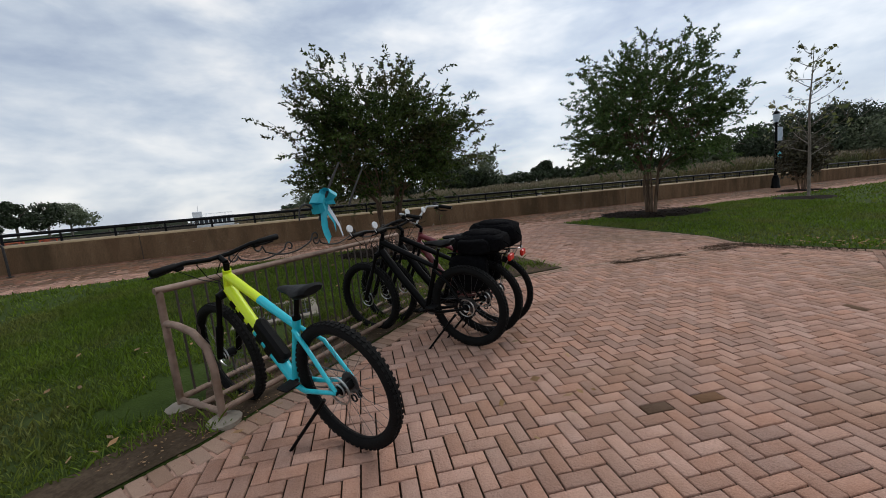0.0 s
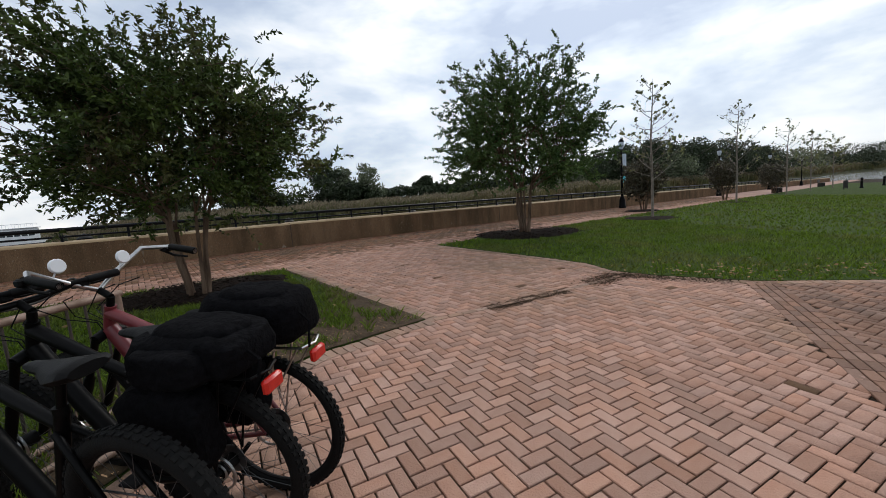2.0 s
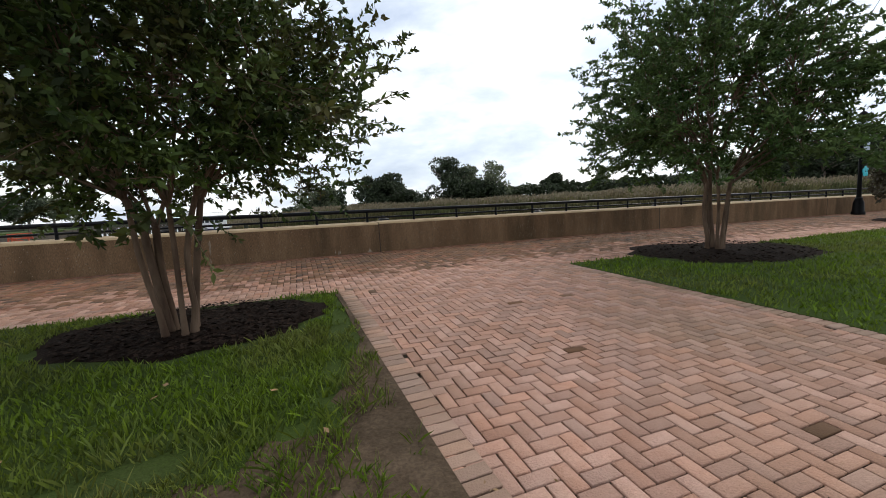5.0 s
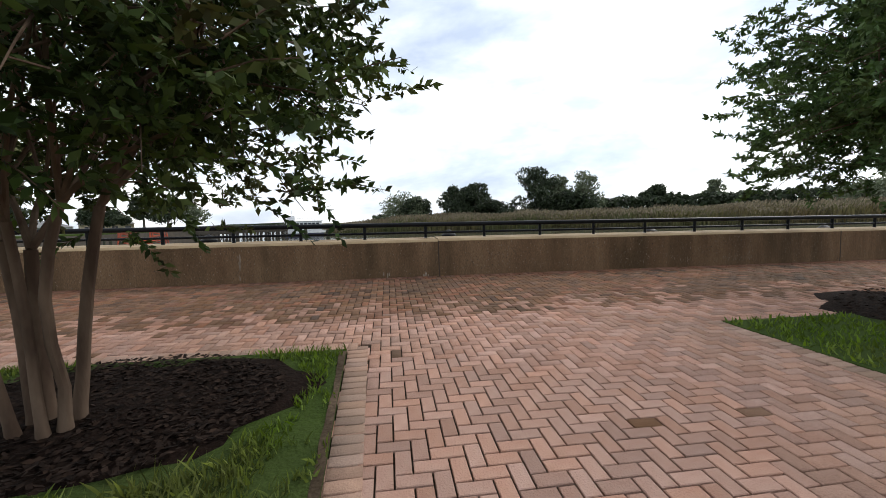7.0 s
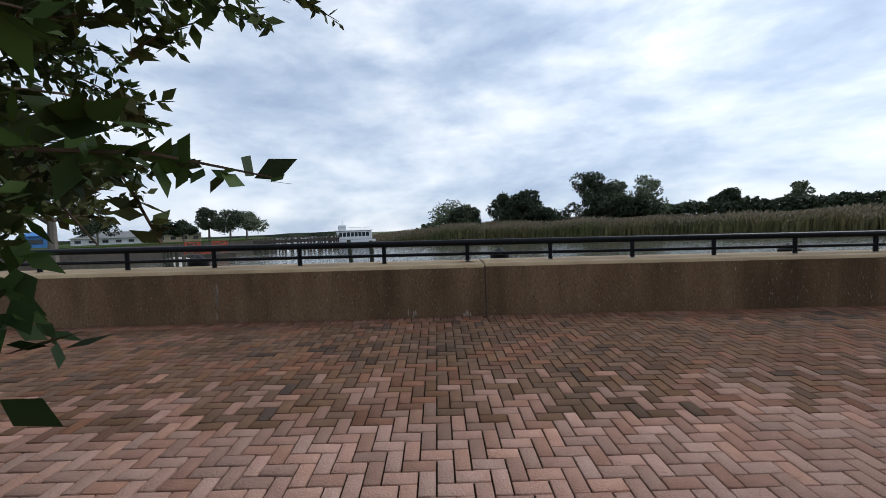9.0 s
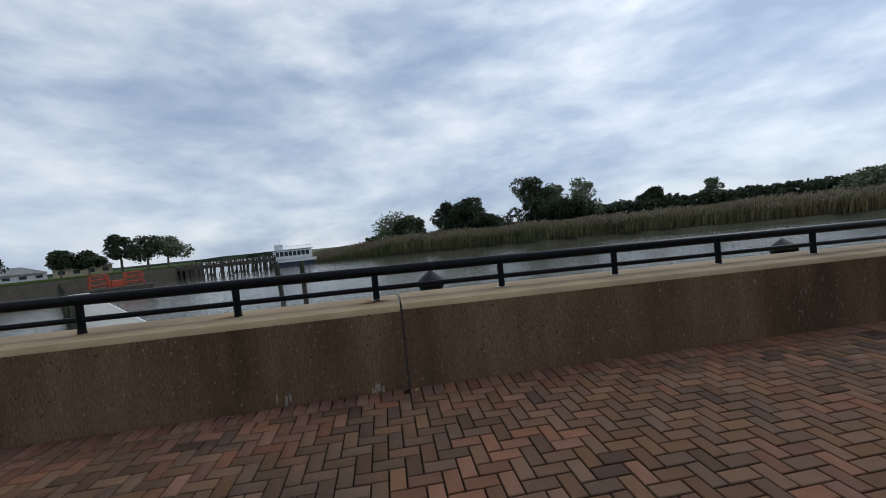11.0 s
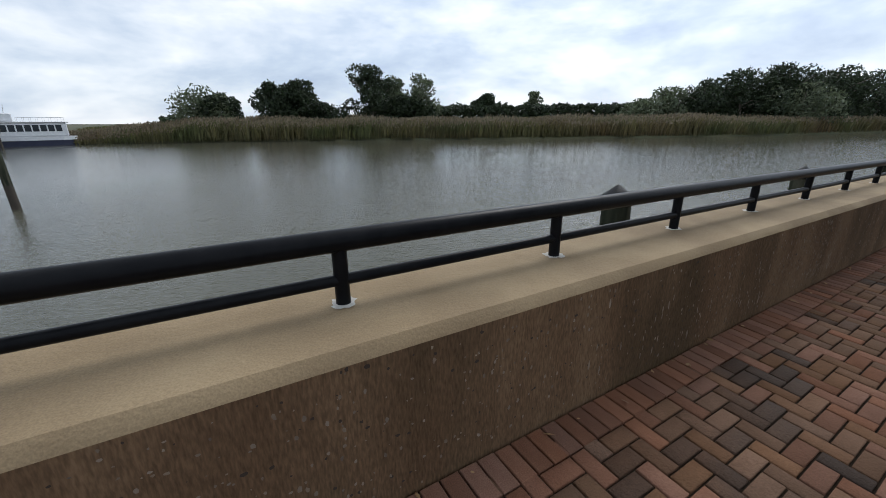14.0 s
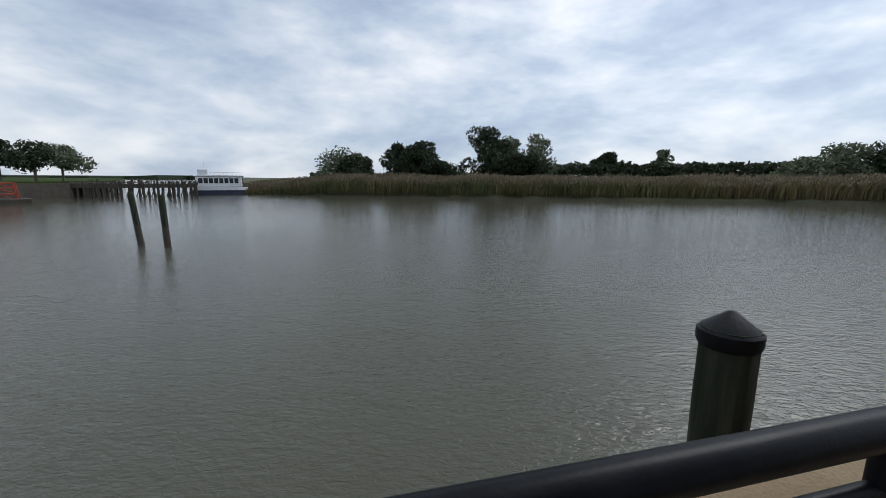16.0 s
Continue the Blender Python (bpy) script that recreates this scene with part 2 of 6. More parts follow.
M_CAPBLACK = mat("black_pile_cap", (0.006, 0.0065, 0.0075), (0.011, 0.0115, 0.013), 10, 0.5, bump=0.1, spec=0.15)
M_TIMBER = mat("grey_timber", (0.10, 0.085, 0.065), (0.16, 0.135, 0.105), 3, 0.9, bump=0.4, bscale=12)
M_DOCK = mat("pale_dock_deck", (0.42, 0.41, 0.36), (0.35, 0.34, 0.3), 1.2, 0.85, bump=0.2)
M_NAVY = mat("navy_hull", (0.012, 0.018, 0.05), (0.02, 0.025, 0.06), 1, 0.4)
M_GLASSDARK = mat("dark_window_glass", (0.02, 0.028, 0.035), (0.03, 0.038, 0.045), 2, 0.1)
M_ORANGE = mat("orange_red_steel", (0.42, 0.07, 0.025), (0.32, 0.05, 0.02), 2, 0.6, c3=(0.2, 0.05, 0.03))
M_ROOF = mat("grey_roof", (0.16, 0.16, 0.16), (0.22, 0.22, 0.21), 1, 0.9)
M_BLUE = mat("blue_cover", (0.05, 0.16, 0.4), (0.06, 0.2, 0.45), 2, 0.7)
M_DEBRIS = mat("leaf_litter", (0.03, 0.019, 0.012), (0.085, 0.052, 0.03), 25, 0.95, vary=0.5, spec=0.08)
M_DRYLEAF = mat("fallen_leaf", (0.30, 0.19, 0.09), (0.22, 0.12, 0.055), 20, 0.9, vary=0.5)
M_BANNER = mat("banner_cloth", (0.45, 0.52, 0.6), (0.35, 0.42, 0.5), 5, 0.8)
M_TAN = mat("tan_siding", (0.5, 0.42, 0.28), (0.42, 0.35, 0.24), 1, 0.9)


def water_material():
    mt = bpy.data.materials.new("river_water")
    mt.use_nodes = True
    nt = mt.node_tree
    N, L = nt.nodes.new, nt.links.new
    b = nt.nodes["Principled BSDF"]
    b.inputs["Base Color"].default_value = (0.082, 0.08, 0.056, 1)
    b.inputs["Roughness"].default_value, b.inputs["IOR"].default_value = 0.06, 1.333
    tc = N("ShaderNodeTexCoord")
    prev = None
    # the river lies calmer away from the wall
    dot, calm = N("ShaderNodeVectorMath"), N("ShaderNodeMapRange")
    dot.operation = "DOT_PRODUCT"
    dot.inputs[1].default_value = (-math.sin(radians(22.1)), math.cos(radians(22.1)), 0)
    calm.inputs[1].default_value, calm.inputs[2].default_value, calm.inputs[3].default_value, calm.inputs[4].default_value = 15.0, 48.0, 1.0, 0.34
    L(tc.outputs["Object"], dot.inputs[0])
    L(dot.outputs["Value"], calm.inputs[0])
    for scale, stretch, dist, st in ((0.12, (1, 2.0, 1), 0.05, 0.25), (1.4, (0.7, 2.2, 1), 0.02, 0.5), (3.2, (0.7, 1.9, 1), 0.035, 0.8), (8.0, (0.8, 1.6, 1), 0.035, 0.9)):
        mp, n, bn = N("ShaderNodeMapping"), N("ShaderNodeTexNoise"), N("ShaderNodeBump")
        mp.inputs["Scale"].default_value = stretch
        mp.inputs["Rotation"].default_value = (0, 0, radians(-24))
        n.inputs["Scale"].default_value, n.inputs["Detail"].default_value, n.inputs["Distortion"].default_value = scale, 3, 0.6
        bn.inputs["Distance"].default_value = dist
        wv = N("ShaderNodeMath")
        wv.operation = "MULTIPLY"
        wv.inputs[1].default_value = st
        L(calm.outputs[0], wv.inputs[0])
        L(wv.outputs[0], bn.inputs["Strength"])
        L(tc.outputs["Object"], mp.inputs[0])
        L(mp.outputs[0], n.inputs["Vector"])
        L(n.outputs[0], bn.inputs["Height"])
        if prev:
            L(prev, bn.inputs["Normal"])
        prev = bn.outputs[0]
    L(prev, b.inputs["Normal"])
    return mt


M_WATER = water_material()


# ---- geometry helpers ----
class Geo:
    """Vertices and faces of one mesh."""

    def __init__(self):
        self.v, self.f = [], []

    def add(self, verts, faces):
        o = len(self.v)
        self.v.extend(tuple(p) for p in verts)
        self.f.extend(tuple(i + o for i in q) for q in faces)
        return self

    def box(self, c, size, m=None, bevel=0.0):
        x, y, z = (s / 2 for s in size)
        if bevel <= 0:
            vs = [Vector((sx * x, sy * y, sz * z)) for sz in (-1, 1) for sx, sy in ((-1, -1), (1, -1), (1, 1), (-1, 1))]
            fs = [(3, 2, 1, 0), (4, 5, 6, 7), (0, 1, 5, 4), (1, 2, 6, 5), (2, 3, 7, 6), (3, 0, 4, 7)]
        else:
            b = bevel
            ring = [(-x + b, -y), (x - b, -y), (x, -y + b), (x, y - b), (x - b, y), (-x + b, y), (-x, y - b), (-x, -y + b)]
            ins = [(px * (1 - b / x), py * (1 - b / y)) for px, py in ring]
            vs = [Vector((*p, -z)) for p in ins] + [Vector((*p, -z + b)) for p in ring] + [Vector((*p, z - b)) for p in ring] + [Vector((*p, z)) for p in ins]
            fs = [tuple(range(7, -1, -1)), tuple(range(24, 32))]
            for k in range(3):
                fs += [(k * 8 + i, k * 8 + (i + 1) % 8, k * 8 + 8 + (i + 1) % 8, k * 8 + 8 + i) for i in range(8)]
        if m is not None:
            vs = [m @ p for p in vs]
        return self.add([p + Vector(c) for p in vs], fs)

    def tube(self, pts, r, n=10, caps=True, closed=False):
        """A round bar along points; r is one radius or one per point."""
        pts = [Vector(p) for p in pts]
        k = len(pts)
        rs = [r] * k if isinstance(r, (int, float)) else list(r)
        vs, prev = [], None
        for i, p in enumerate(pts):
            a = pts[i - 1] if (i or closed) else p
            b = pts[(i + 1) % k] if (i < k - 1 or closed) else p
            d = (b - a).normalized()
            if prev is None:
                prev = d.orthogonal().normalized()
            e1 = (prev - d * prev.dot(d))
            e1 = e1.normalized() if e1.length > 1e-6 else d.orthogonal().normalized()
            prev = e1
            e2 = d.cross(e1)
            vs += [p + (e1 * math.cos(2 * math.pi * j / n) + e2 * math.sin(2 * math.pi * j / n)) * rs[i] for j in range(n)]
        fs = []
        for i in range(k if closed else k - 1):
            a, b = i * n, ((i + 1) % k) * n
            fs += [(a + j, a + (j + 1) % n, b + (j + 1) % n, b + j) for j in range(n)]
        if caps and not closed:
            fs += [tuple(range(n - 1, -1, -1)), tuple((k - 1) * n + j for j in range(n))]
        return self.add(vs, fs)

    def lathe(self, prof, n=16, c=(0, 0, 0), m=None):
        """Turned about z: prof holds (radius, height) pairs from the bottom."""
        vs = [Vector((r * math.cos(2 * math.pi * j / n), r * math.sin(2 * math.pi * j / n), z)) for r, z in prof for j in range(n)]
        if m is not None:
            vs = [m @ p for p in vs]
        fs = [(i * n + j, i * n + (j + 1) % n, (i + 1) * n + (j + 1) % n, (i + 1) * n + j) for i in range(len(prof) - 1) for j in range(n)]
        fs += [tuple(range(n - 1, -1, -1)), tuple((len(prof) - 1) * n + j for j in range(n))]
        return self.add([p + Vector(c) for p in vs], fs)

    def soft(self, c, size, seed=0, e=0.4, wrinkle=0.012, n=20, k=12):
        """A stuffed box with rounded, slightly creased sides."""
        def sg(v, p):
            return math.copysign(abs(v) ** p, v)

        vs = []
        for i in range(k + 1):
            a = -math.pi / 2 + math.pi * i / k
            for j in range(n):
                b = 2 * math.pi * j / n
                p = Vector((sg(math.cos(a), e) * sg(math.cos(b), e), sg(math.cos(a), e) * sg(math.sin(b), e), sg(math.sin(a), e)))
                q = Vector((p.x * size[0] / 2, p.y * size[1] / 2, p.z * size[2] / 2))
                w = wrinkle * (noise.noise(q * 14 + Vector((seed, 0, 0))) + 0.6 * noise.noise(q * 30 + Vector((0, seed, 0))))
                vs.append(q + p.normalized() * w + Vector(c))
        fs = [(i * n + j, i * n + (j + 1) % n, (i + 1) * n + (j + 1) % n, (i + 1) * n + j) for i in range(k) for j in range(n)]
        return self.add(vs, fs)

    def ring(self, c, R, r, axis="y", n=40, k=10):
        pts = []
        for i in range(n):
            a = 2 * math.pi * i / n
            p = (R * math.cos(a), 0, R * math.sin(a)) if axis == "y" else (R * math.cos(a), R * math.sin(a), 0)
            pts.append(Vector(c) + Vector(p))
        return self.tube(pts, r, k, closed=True)

    def prism(self, poly, z0, z1):
        n = len(poly)
        za = z0 if callable(z0) else (lambda x, y: z0)
        zb = z1 if callable(z1) else (lambda x, y: z1)
        vs = [(x, y, za(x, y)) for x, y in poly] + [(x, y, zb(x, y)) for x, y in poly]
        fs = [tuple(range(n - 1, -1, -1)), tuple(range(n, 2 * n))] + [(i, (i + 1) % n, n + (i + 1) % n, n + i) for i in range(n)]
        return self.add(vs, fs)

    def mesh(self, name, material, smooth=False):
        me = bpy.data.meshes.new(name)
        me.from_pydata([tuple(p) for p in self.v], [], self.f)
        me.materials.append(material)
        if smooth:
            me.shade_smooth()
            me.set_sharp_from_angle(angle=radians(40))
        me.update()
        return me


def part(name, geo, material, parent=None, label="", smooth=True):
    """One mesh object under a thing or a part."""
    ob = new(name, geo.mesh(name, material, smooth))
    if parent is not None:
        ob.parent = parent
    if label:
        ob["label"] = label
    return ob


def thing(name, m, label, category, group="", kind=""):
    ob = new(name)
    ob.matrix_world = m
    ob.empty_display_size = 0.1
    return tagged(ob, label, category, group, kind)


def quads_mesh(name, pts, material):
    """Mesh of loose quads: pts is an array (n, 4, 3)."""
    n = len(pts)
    me = bpy.data.meshes.new(name)
    me.vertices.add(n * 4)
    me.vertices.foreach_set("co", np.asarray(pts, dtype=np.float32).ravel())
    me.loops.add(n * 4)
    me.loops.foreach_set("vertex_index", np.arange(n * 4, dtype=np.int32))
    me.polygons.add(n)
    me.polygons.foreach_set("loop_start", np.arange(0, n * 4, 4, dtype=np.int32))
    me.materials.append(material)
    me.update(calc_edges=True)
    me.validate()
    return me


# ---- plan ----
GX, GY = -0.02907, 0.02984            # fall of the paving


def gz(x, y):
    return GX * x + GY * y


J = Vector((-0.27, 14.93))            # foot of the wall's middle joint
UA = radians(22.1)
U, V = Vector((math.cos(UA), math.sin(UA))), Vector((-math.sin(UA), math.cos(UA)))
UL = Vector((math.cos(radians(23.2)), math.sin(radians(23.2))))
VL = Vector((-UL.y, UL.x))


def sw(s, w):
    """Plan point s metres along the wall and w metres towards the river; the wall bends a little at the joint."""
    if s < 0 and w > -1.5:
        p = J + UL * s + VL * w
    else:
        p = J + U * s + V * w
    return p.x, p.y


def up_at(x, y):
    """Pose standing on the paving at x, y, tilted with it."""
    return Matrix.Translation((x, y, gz(x, y)))


TILT = Vector((0, 0, 1)).rotation_difference(Vector((-GX, -GY, 1)).normalized()).to_matrix().to_4x4()
WALL_H, WALL_T, WATER_Z = 0.74, 0.64, -1.72
ISL1 = [(1.84, 6.41), (-0.15, 10.84), *[sw(s, -3.83) for s in (-6, -12, -20, -40)], (-30, -6), (-6.0, 0.9), (-3.4, 1.28), (-2.53, 1.52), (-2.07, 1.79), (-1.71, 2.26),
        (-1.5, 2.62), (-1.1, 3.35), (-0.55, 4.3), (-0.03, 5.2), (0.27, 5.57), (0.6, 5.86), (1.1, 6.07), (1.47, 6.27)]
ISL2 = [(3.76, 12.6), (4.55, 10.9), (5.33, 9.2), (5.62, 8.3), (5.57, 7.62), (5.95, 7.0), (6.85, 6.1), (8.48, 5.36), (9.92, 4.69), (16, 2.0), (34, -5), (80, -8), sw(82, -3.65), sw(40, -3.65), sw(14, -3.65)]
BORDER = [(7.3, 6.5), (3.41, 2.28), (0.4, -1.0), (-3, -4.7)]


def inside(poly, x, y):
    r, j = False, len(poly) - 1
    for i in range(len(poly)):
        xi, yi = poly[i]
        xj, yj = poly[j]
        if (yi > y) != (yj > y) and x < (xj - xi) * (y - yi) / (yj - yi) + xi:
            r = not r
        j = i
    return r


def dist_line(pts, x, y):
    best = 1e9
    for (ax, ay), (bx, by) in zip(pts, pts[1:]):
        dx, dy = bx - ax, by - ay
        t = max(0, min(1, ((x - ax) * dx + (y - ay) * dy) / (dx * dx + dy * dy)))
        best = min(best, math.hypot(x - ax - t * dx, y - ay - t * dy))
    return best

# ---- large structure ----
rng = random.Random(5)
nrng = np.random.default_rng(5)

g = Geo()
g.add([(-2500, -400, WATER_Z), (2500, -400, WATER_Z), (2500, 3500, WATER_Z), (-2500, 3500, WATER_Z)], [(0, 1, 2, 3)])
tagged(part("water", g, M_WATER, smooth=False), "grey-brown rippled river water under cloud", "water", kind="structure")

# land slab under the paving, ending in the quay below the wall
SLAB = [sw(-70, 0.5), sw(-0.01, 0.5), sw(120, 0.5), sw(120, -60), sw(-70, -60)]
g = Geo().prism(SLAB, -3.0, lambda x, y: gz(x, y) - 0.015)
tagged(part("ground", g, M_JOINT, smooth=False), "dark sand bedding below the brick pavers", "ground", kind="structure")
# far paving in one piece, beyond the bricks that can be told apart
g = Geo().prism([sw(34, -0.02), sw(120, -0.02), sw(120, -3.6), sw(34, -3.6)], lambda x, y: gz(x, y) - 0.05, lambda x, y: gz(x, y))
tagged(part("pavement", g, M_PAVE_FAR, smooth=False), "pinkish brick promenade beside the river wall", "pavement", kind="structure")
g = Geo().prism([sw(-70, -0.02), sw(-22, -0.02), sw(-22, -3.8), sw(-70, -3.8)], lambda x, y: gz(x, y) - 0.05, lambda x, y: gz(x, y))
tagged(part("pavement", g, M_PAVE_FAR, smooth=False), "pinkish brick promenade beside the river wall", "pavement", kind="structure")


def lawn(poly, name, label):
    gg = Geo().prism(poly, lambda x, y: gz(x, y) - 0.05, lambda x, y: gz(x, y) + 0.012)
    return tagged(part(name, gg, M_TURF, smooth=False), label, "lawn", kind="structure")


lawn(ISL1, "lawn", "mown green lawn with worn bare soil near the bike rack")
lawn(ISL2, "lawn", "large mown green lawn with young trees")


def blob(cx, cy, rx, ry, ang, z, material, name, label, category, n=40, wob=0.12, seed=1, dome=0.0):
    r = random.Random(seed)
    ph = [r.uniform(0, 6.28) for _ in range(4)]
    ca, sa = math.cos(ang), math.sin(ang)
    gg, rings = Geo(), 6
    vs = [(cx, cy, gz(cx, cy) + z + dome)]
    for k in range(1, rings + 1):
        f = k / rings
        for i in range(n):
            a = 2 * math.pi * i / n
            q = 1 + wob * (math.sin(2 * a + ph[0]) + 0.6 * math.sin(3 * a + ph[1]) + 0.5 * math.sin(7 * a + ph[2]) + 0.3 * math.sin(13 * a + ph[3]))
            px, py = rx * q * f * math.cos(a), ry * q * f * math.sin(a)
            x, y = cx + px * ca - py * sa, cy + px * sa + py * ca
            vs.append((x, y, gz(x, y) + z + dome * (1 - f * f) - (0.03 if k == rings else 0)))
    fs = [(0, 1 + i, 1 + (i + 1) % n) for i in range(n)]
    for k in range(rings - 1):
        fs += [(1 + k * n + i, 1 + (k + 1) * n + i, 1 + (k + 1) * n + (i + 1) % n, 1 + k * n + (i + 1) % n) for i in range(n)]
    gg.add(vs, fs)
    return tagged(part(name, gg, material), label, category, kind="structure")


# bare soil along the worn front of the lawn, mulch beds under the trees
def soil_band(pts, wid, seed, z):
    """Bare strip following the lawn's edge, with a ragged inner side; pts run with the lawn on their left."""
    dense = []
    for (ax, ay), (bx0, by0) in zip(pts, pts[1:]):
        n = max(2, int(math.hypot(bx0 - ax, by0 - ay) / 0.08))
        dense += [(ax + (bx0 - ax) * i / n, ay + (by0 - ay) * i / n) for i in range(n)]
    gg, nn = Geo(), len(dense)
    for i, (x, y) in enumerate(dense):
        x2, y2 = dense[min(nn - 1, i + 3)]
        x1, y1 = dense[max(0, i - 3)]
        d = Vector((x2 - x1, y2 - y1)).normalized()
        nl = Vector((-d.y, d.x))
        f = i / (nn - 1)
        w = wid(f) * (1 + 0.35 * noise.noise(Vector((i * 0.09, seed, 0))) + 0.25 * noise.noise(Vector((i * 0.4, seed, 3))))
        for k, q in enumerate((0.0, 0.5, 0.93, 1.0)):
            px, py = x + nl.x * w * q, y + nl.y * w * q
            gg.v.append((px, py, gz(px, py) + z + (0.012 * noise.noise(Vector((px * 3, py * 3, 1))) if 0 < k < 3 else 0) - (0.02 if k == 3 else 0)))
    gg.f = [(i * 4 + k, (i + 1) * 4 + k, (i + 1) * 4 + k + 1, i * 4 + k + 1) for i in range(nn - 1) for k in range(3)]
    return tagged(part("soil_patch", gg, M_SOIL), "bare trodden soil along the lawn edge", "soil", kind="structure")


FRONT = [(-6.0, 0.9), (-3.4, 1.28), (-2.53, 1.52), (-2.07, 1.79), (-1.71, 2.26), (-1.5, 2.62), (-1.1, 3.35), (-0.55, 4.3), (-0.03, 5.2), (0.27, 5.57), (0.6, 5.86), (1.1, 6.07), (1.47, 6.27), (1.84, 6.41)]
soil_band(FRONT[2:], lambda f: 0.2 + 0.75 * min(1, f * 3) + 0.9 * max(0, f - 0.45), 3, 0.024)
soil_band([(1.84, 6.41), (-0.15, 10.84)], lambda f: 1.0 * max(0.0, 1 - 1.7 * f) + 0.06, 4, 0.02)
blob(-1.3, 9.4, 1.42, 1.05, UA, 0.02, M_MULCH, "mulch_bed", "dark bark mulch bed under a crape myrtle", "mulch", seed=8, dome=0.03)
blob(7.25, 13.55, 2.0, 1.45, UA, 0.02, M_MULCH, "mulch_bed", "dark bark mulch bed under a crape myrtle", "mulch", seed=9, dome=0.03)
blob(13.9, 15.2, 1.25, 0.95, UA, 0.02, M_MULCH, "mulch_bed", "dark mulch ring round a young tree", "mulch", seed=10, dome=0.03)
blob(25.5, 20.3, 1.2, 0.9, UA, 0.02, M_MULCH, "mulch_bed", "dark mulch ring round a young tree", "mulch", seed=11, dome=0.03)
blob(17.1, 19.0, 1.0, 0.8, UA, 0.022, M_MULCH, "mulch_bed", "dark mulch ring under a small shrub tree", "mulch", seed=12, dome=0.03)

# ---- river wall ----
wall = thing("wall_river", Matrix.Identity(4), "long low brown concrete river wall, face toned as shaded, top as lit", "wall", kind="structure")


def wall_panel(s0, s1, drop=0.0):
    """One cast length of wall: body in a shaded tone, bevelled top in a lit sandy tone."""
    gap = 0.008
    s0, s1 = s0 + gap, s1 - gap
    hb, bev = WALL_H - 0.045 - drop, 0.03
    body, top = Geo(), Geo()
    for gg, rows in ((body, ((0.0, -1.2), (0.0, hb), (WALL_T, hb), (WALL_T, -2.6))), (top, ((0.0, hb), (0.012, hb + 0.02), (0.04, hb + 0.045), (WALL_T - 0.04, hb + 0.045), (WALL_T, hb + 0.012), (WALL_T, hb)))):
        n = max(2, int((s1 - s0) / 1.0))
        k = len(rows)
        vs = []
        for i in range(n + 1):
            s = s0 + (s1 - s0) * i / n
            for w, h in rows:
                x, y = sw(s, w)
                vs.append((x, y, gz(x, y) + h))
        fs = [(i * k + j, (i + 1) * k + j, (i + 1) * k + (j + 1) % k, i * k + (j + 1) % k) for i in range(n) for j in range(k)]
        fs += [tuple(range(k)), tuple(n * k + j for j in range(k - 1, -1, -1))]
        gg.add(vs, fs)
    p = part("wall_panel", body, M_CONC_SHADED, wall, smooth=False)
    part("cap", top, M_CONC_LIT, p, "smooth concrete top in a paler sandy tone for the light on it", smooth=True)


for i in range(-6, 11):
    wall_panel(i * 9.45, (i + 1) * 9.45, 0.012 if i == -1 else 0.0)
# dark caulk in the joints
for i in range(-5, 11):
    x, y = sw(i * 9.45 + 0.001, 0.006)
    gg = Geo().box((0, 0, WALL_H / 2 - 0.02), (0.02, 0.02, WALL_H - 0.03))
    part("joint_strip", gg, M_HOLE, wall, smooth=False).matrix_world = pose(x, y, gz(x, y), 0, 0, 22.1)


def surface_marks(name, label, material, count, smin, smax, hmin, hmax, rmin, rmax, tall=1.0, seed=2):
    """Small shallow marks on the wall's face: air holes or pale stones."""
    r = random.Random(seed)
    gg = Geo()
    for _ in range(count):
        s, h, rad = r.uniform(smin, smax), r.uniform(hmin, hmax), r.uniform(rmin, rmax)
        n = 7
        x, y = sw(s, -0.0025)
        z = gz(x, y) + h
        d = U if s > 0 else UL
        vs = []
        for j in range(n):
            a = 2 * math.pi * j / n
            q = rad * r.uniform(0.6, 1.2)
            vs.append((x + d.x * q * math.cos(a), y + d.y * q * math.cos(a), z + q * tall * math.sin(a)))
        gg.add(vs, [tuple(range(n))])
    ob = part(name, gg, material, wall, label, smooth=False)
    ob["kind"] = "stuff"


surface_marks("air_holes", "small dark air holes in the cast face", M_HOLE, 800, -9, 12, 0.05, 0.69, 0.002, 0.009, seed=2)
surface_marks("pale_specks", "pale exposed stones in the cast face", M_SPALL, 1500, -9, 14, 0.03, 0.68, 0.002, 0.009, 1.5, seed=3)
for k in range(22):
    sc = random.Random(900 + k).uniform(1.2, 9.4)
    surface_marks("pale_scrapes", "cluster of pale scrapes on the wall", M_SPALL, 26, sc - 0.28, sc + 0.28, 0.1, 0.66, 0.003, 0.009, random.Random(k).choice((0.7, 1.4, 2.5)), seed=920 + k)
surface_marks("air_holes", "larger dark air holes in the cast face", M_HOLE, 60, -3, 9, 0.25, 0.68, 0.008, 0.016, 0.7, seed=12)
surface_marks("pale_scrapes", "pale vertical scrapes on the wall", M_SPALL, 34, 3.4, 5.6, 0.1, 0.6, 0.004, 0.009, 4.0, seed=4)
surface_marks("lime_streaks", "whitish lime streaks at the foot of the wall", M_LIME, 5, -1.15, -0.95, 0.01, 0.09, 0.008, 0.013, 4.0, seed=6)
surface_marks("lime_streaks", "whitish lime streaks at the foot of the wall", M_LIME, 5, -0.32, -0.22, 0.01, 0.12, 0.008, 0.016, 4.0, seed=7)
surface_marks("lime_streaks", "pale drip down the wall face", M_SPALL, 6, -3.75, -3.68, 0.05, 0.5, 0.008, 0.02, 6.0, seed=8)

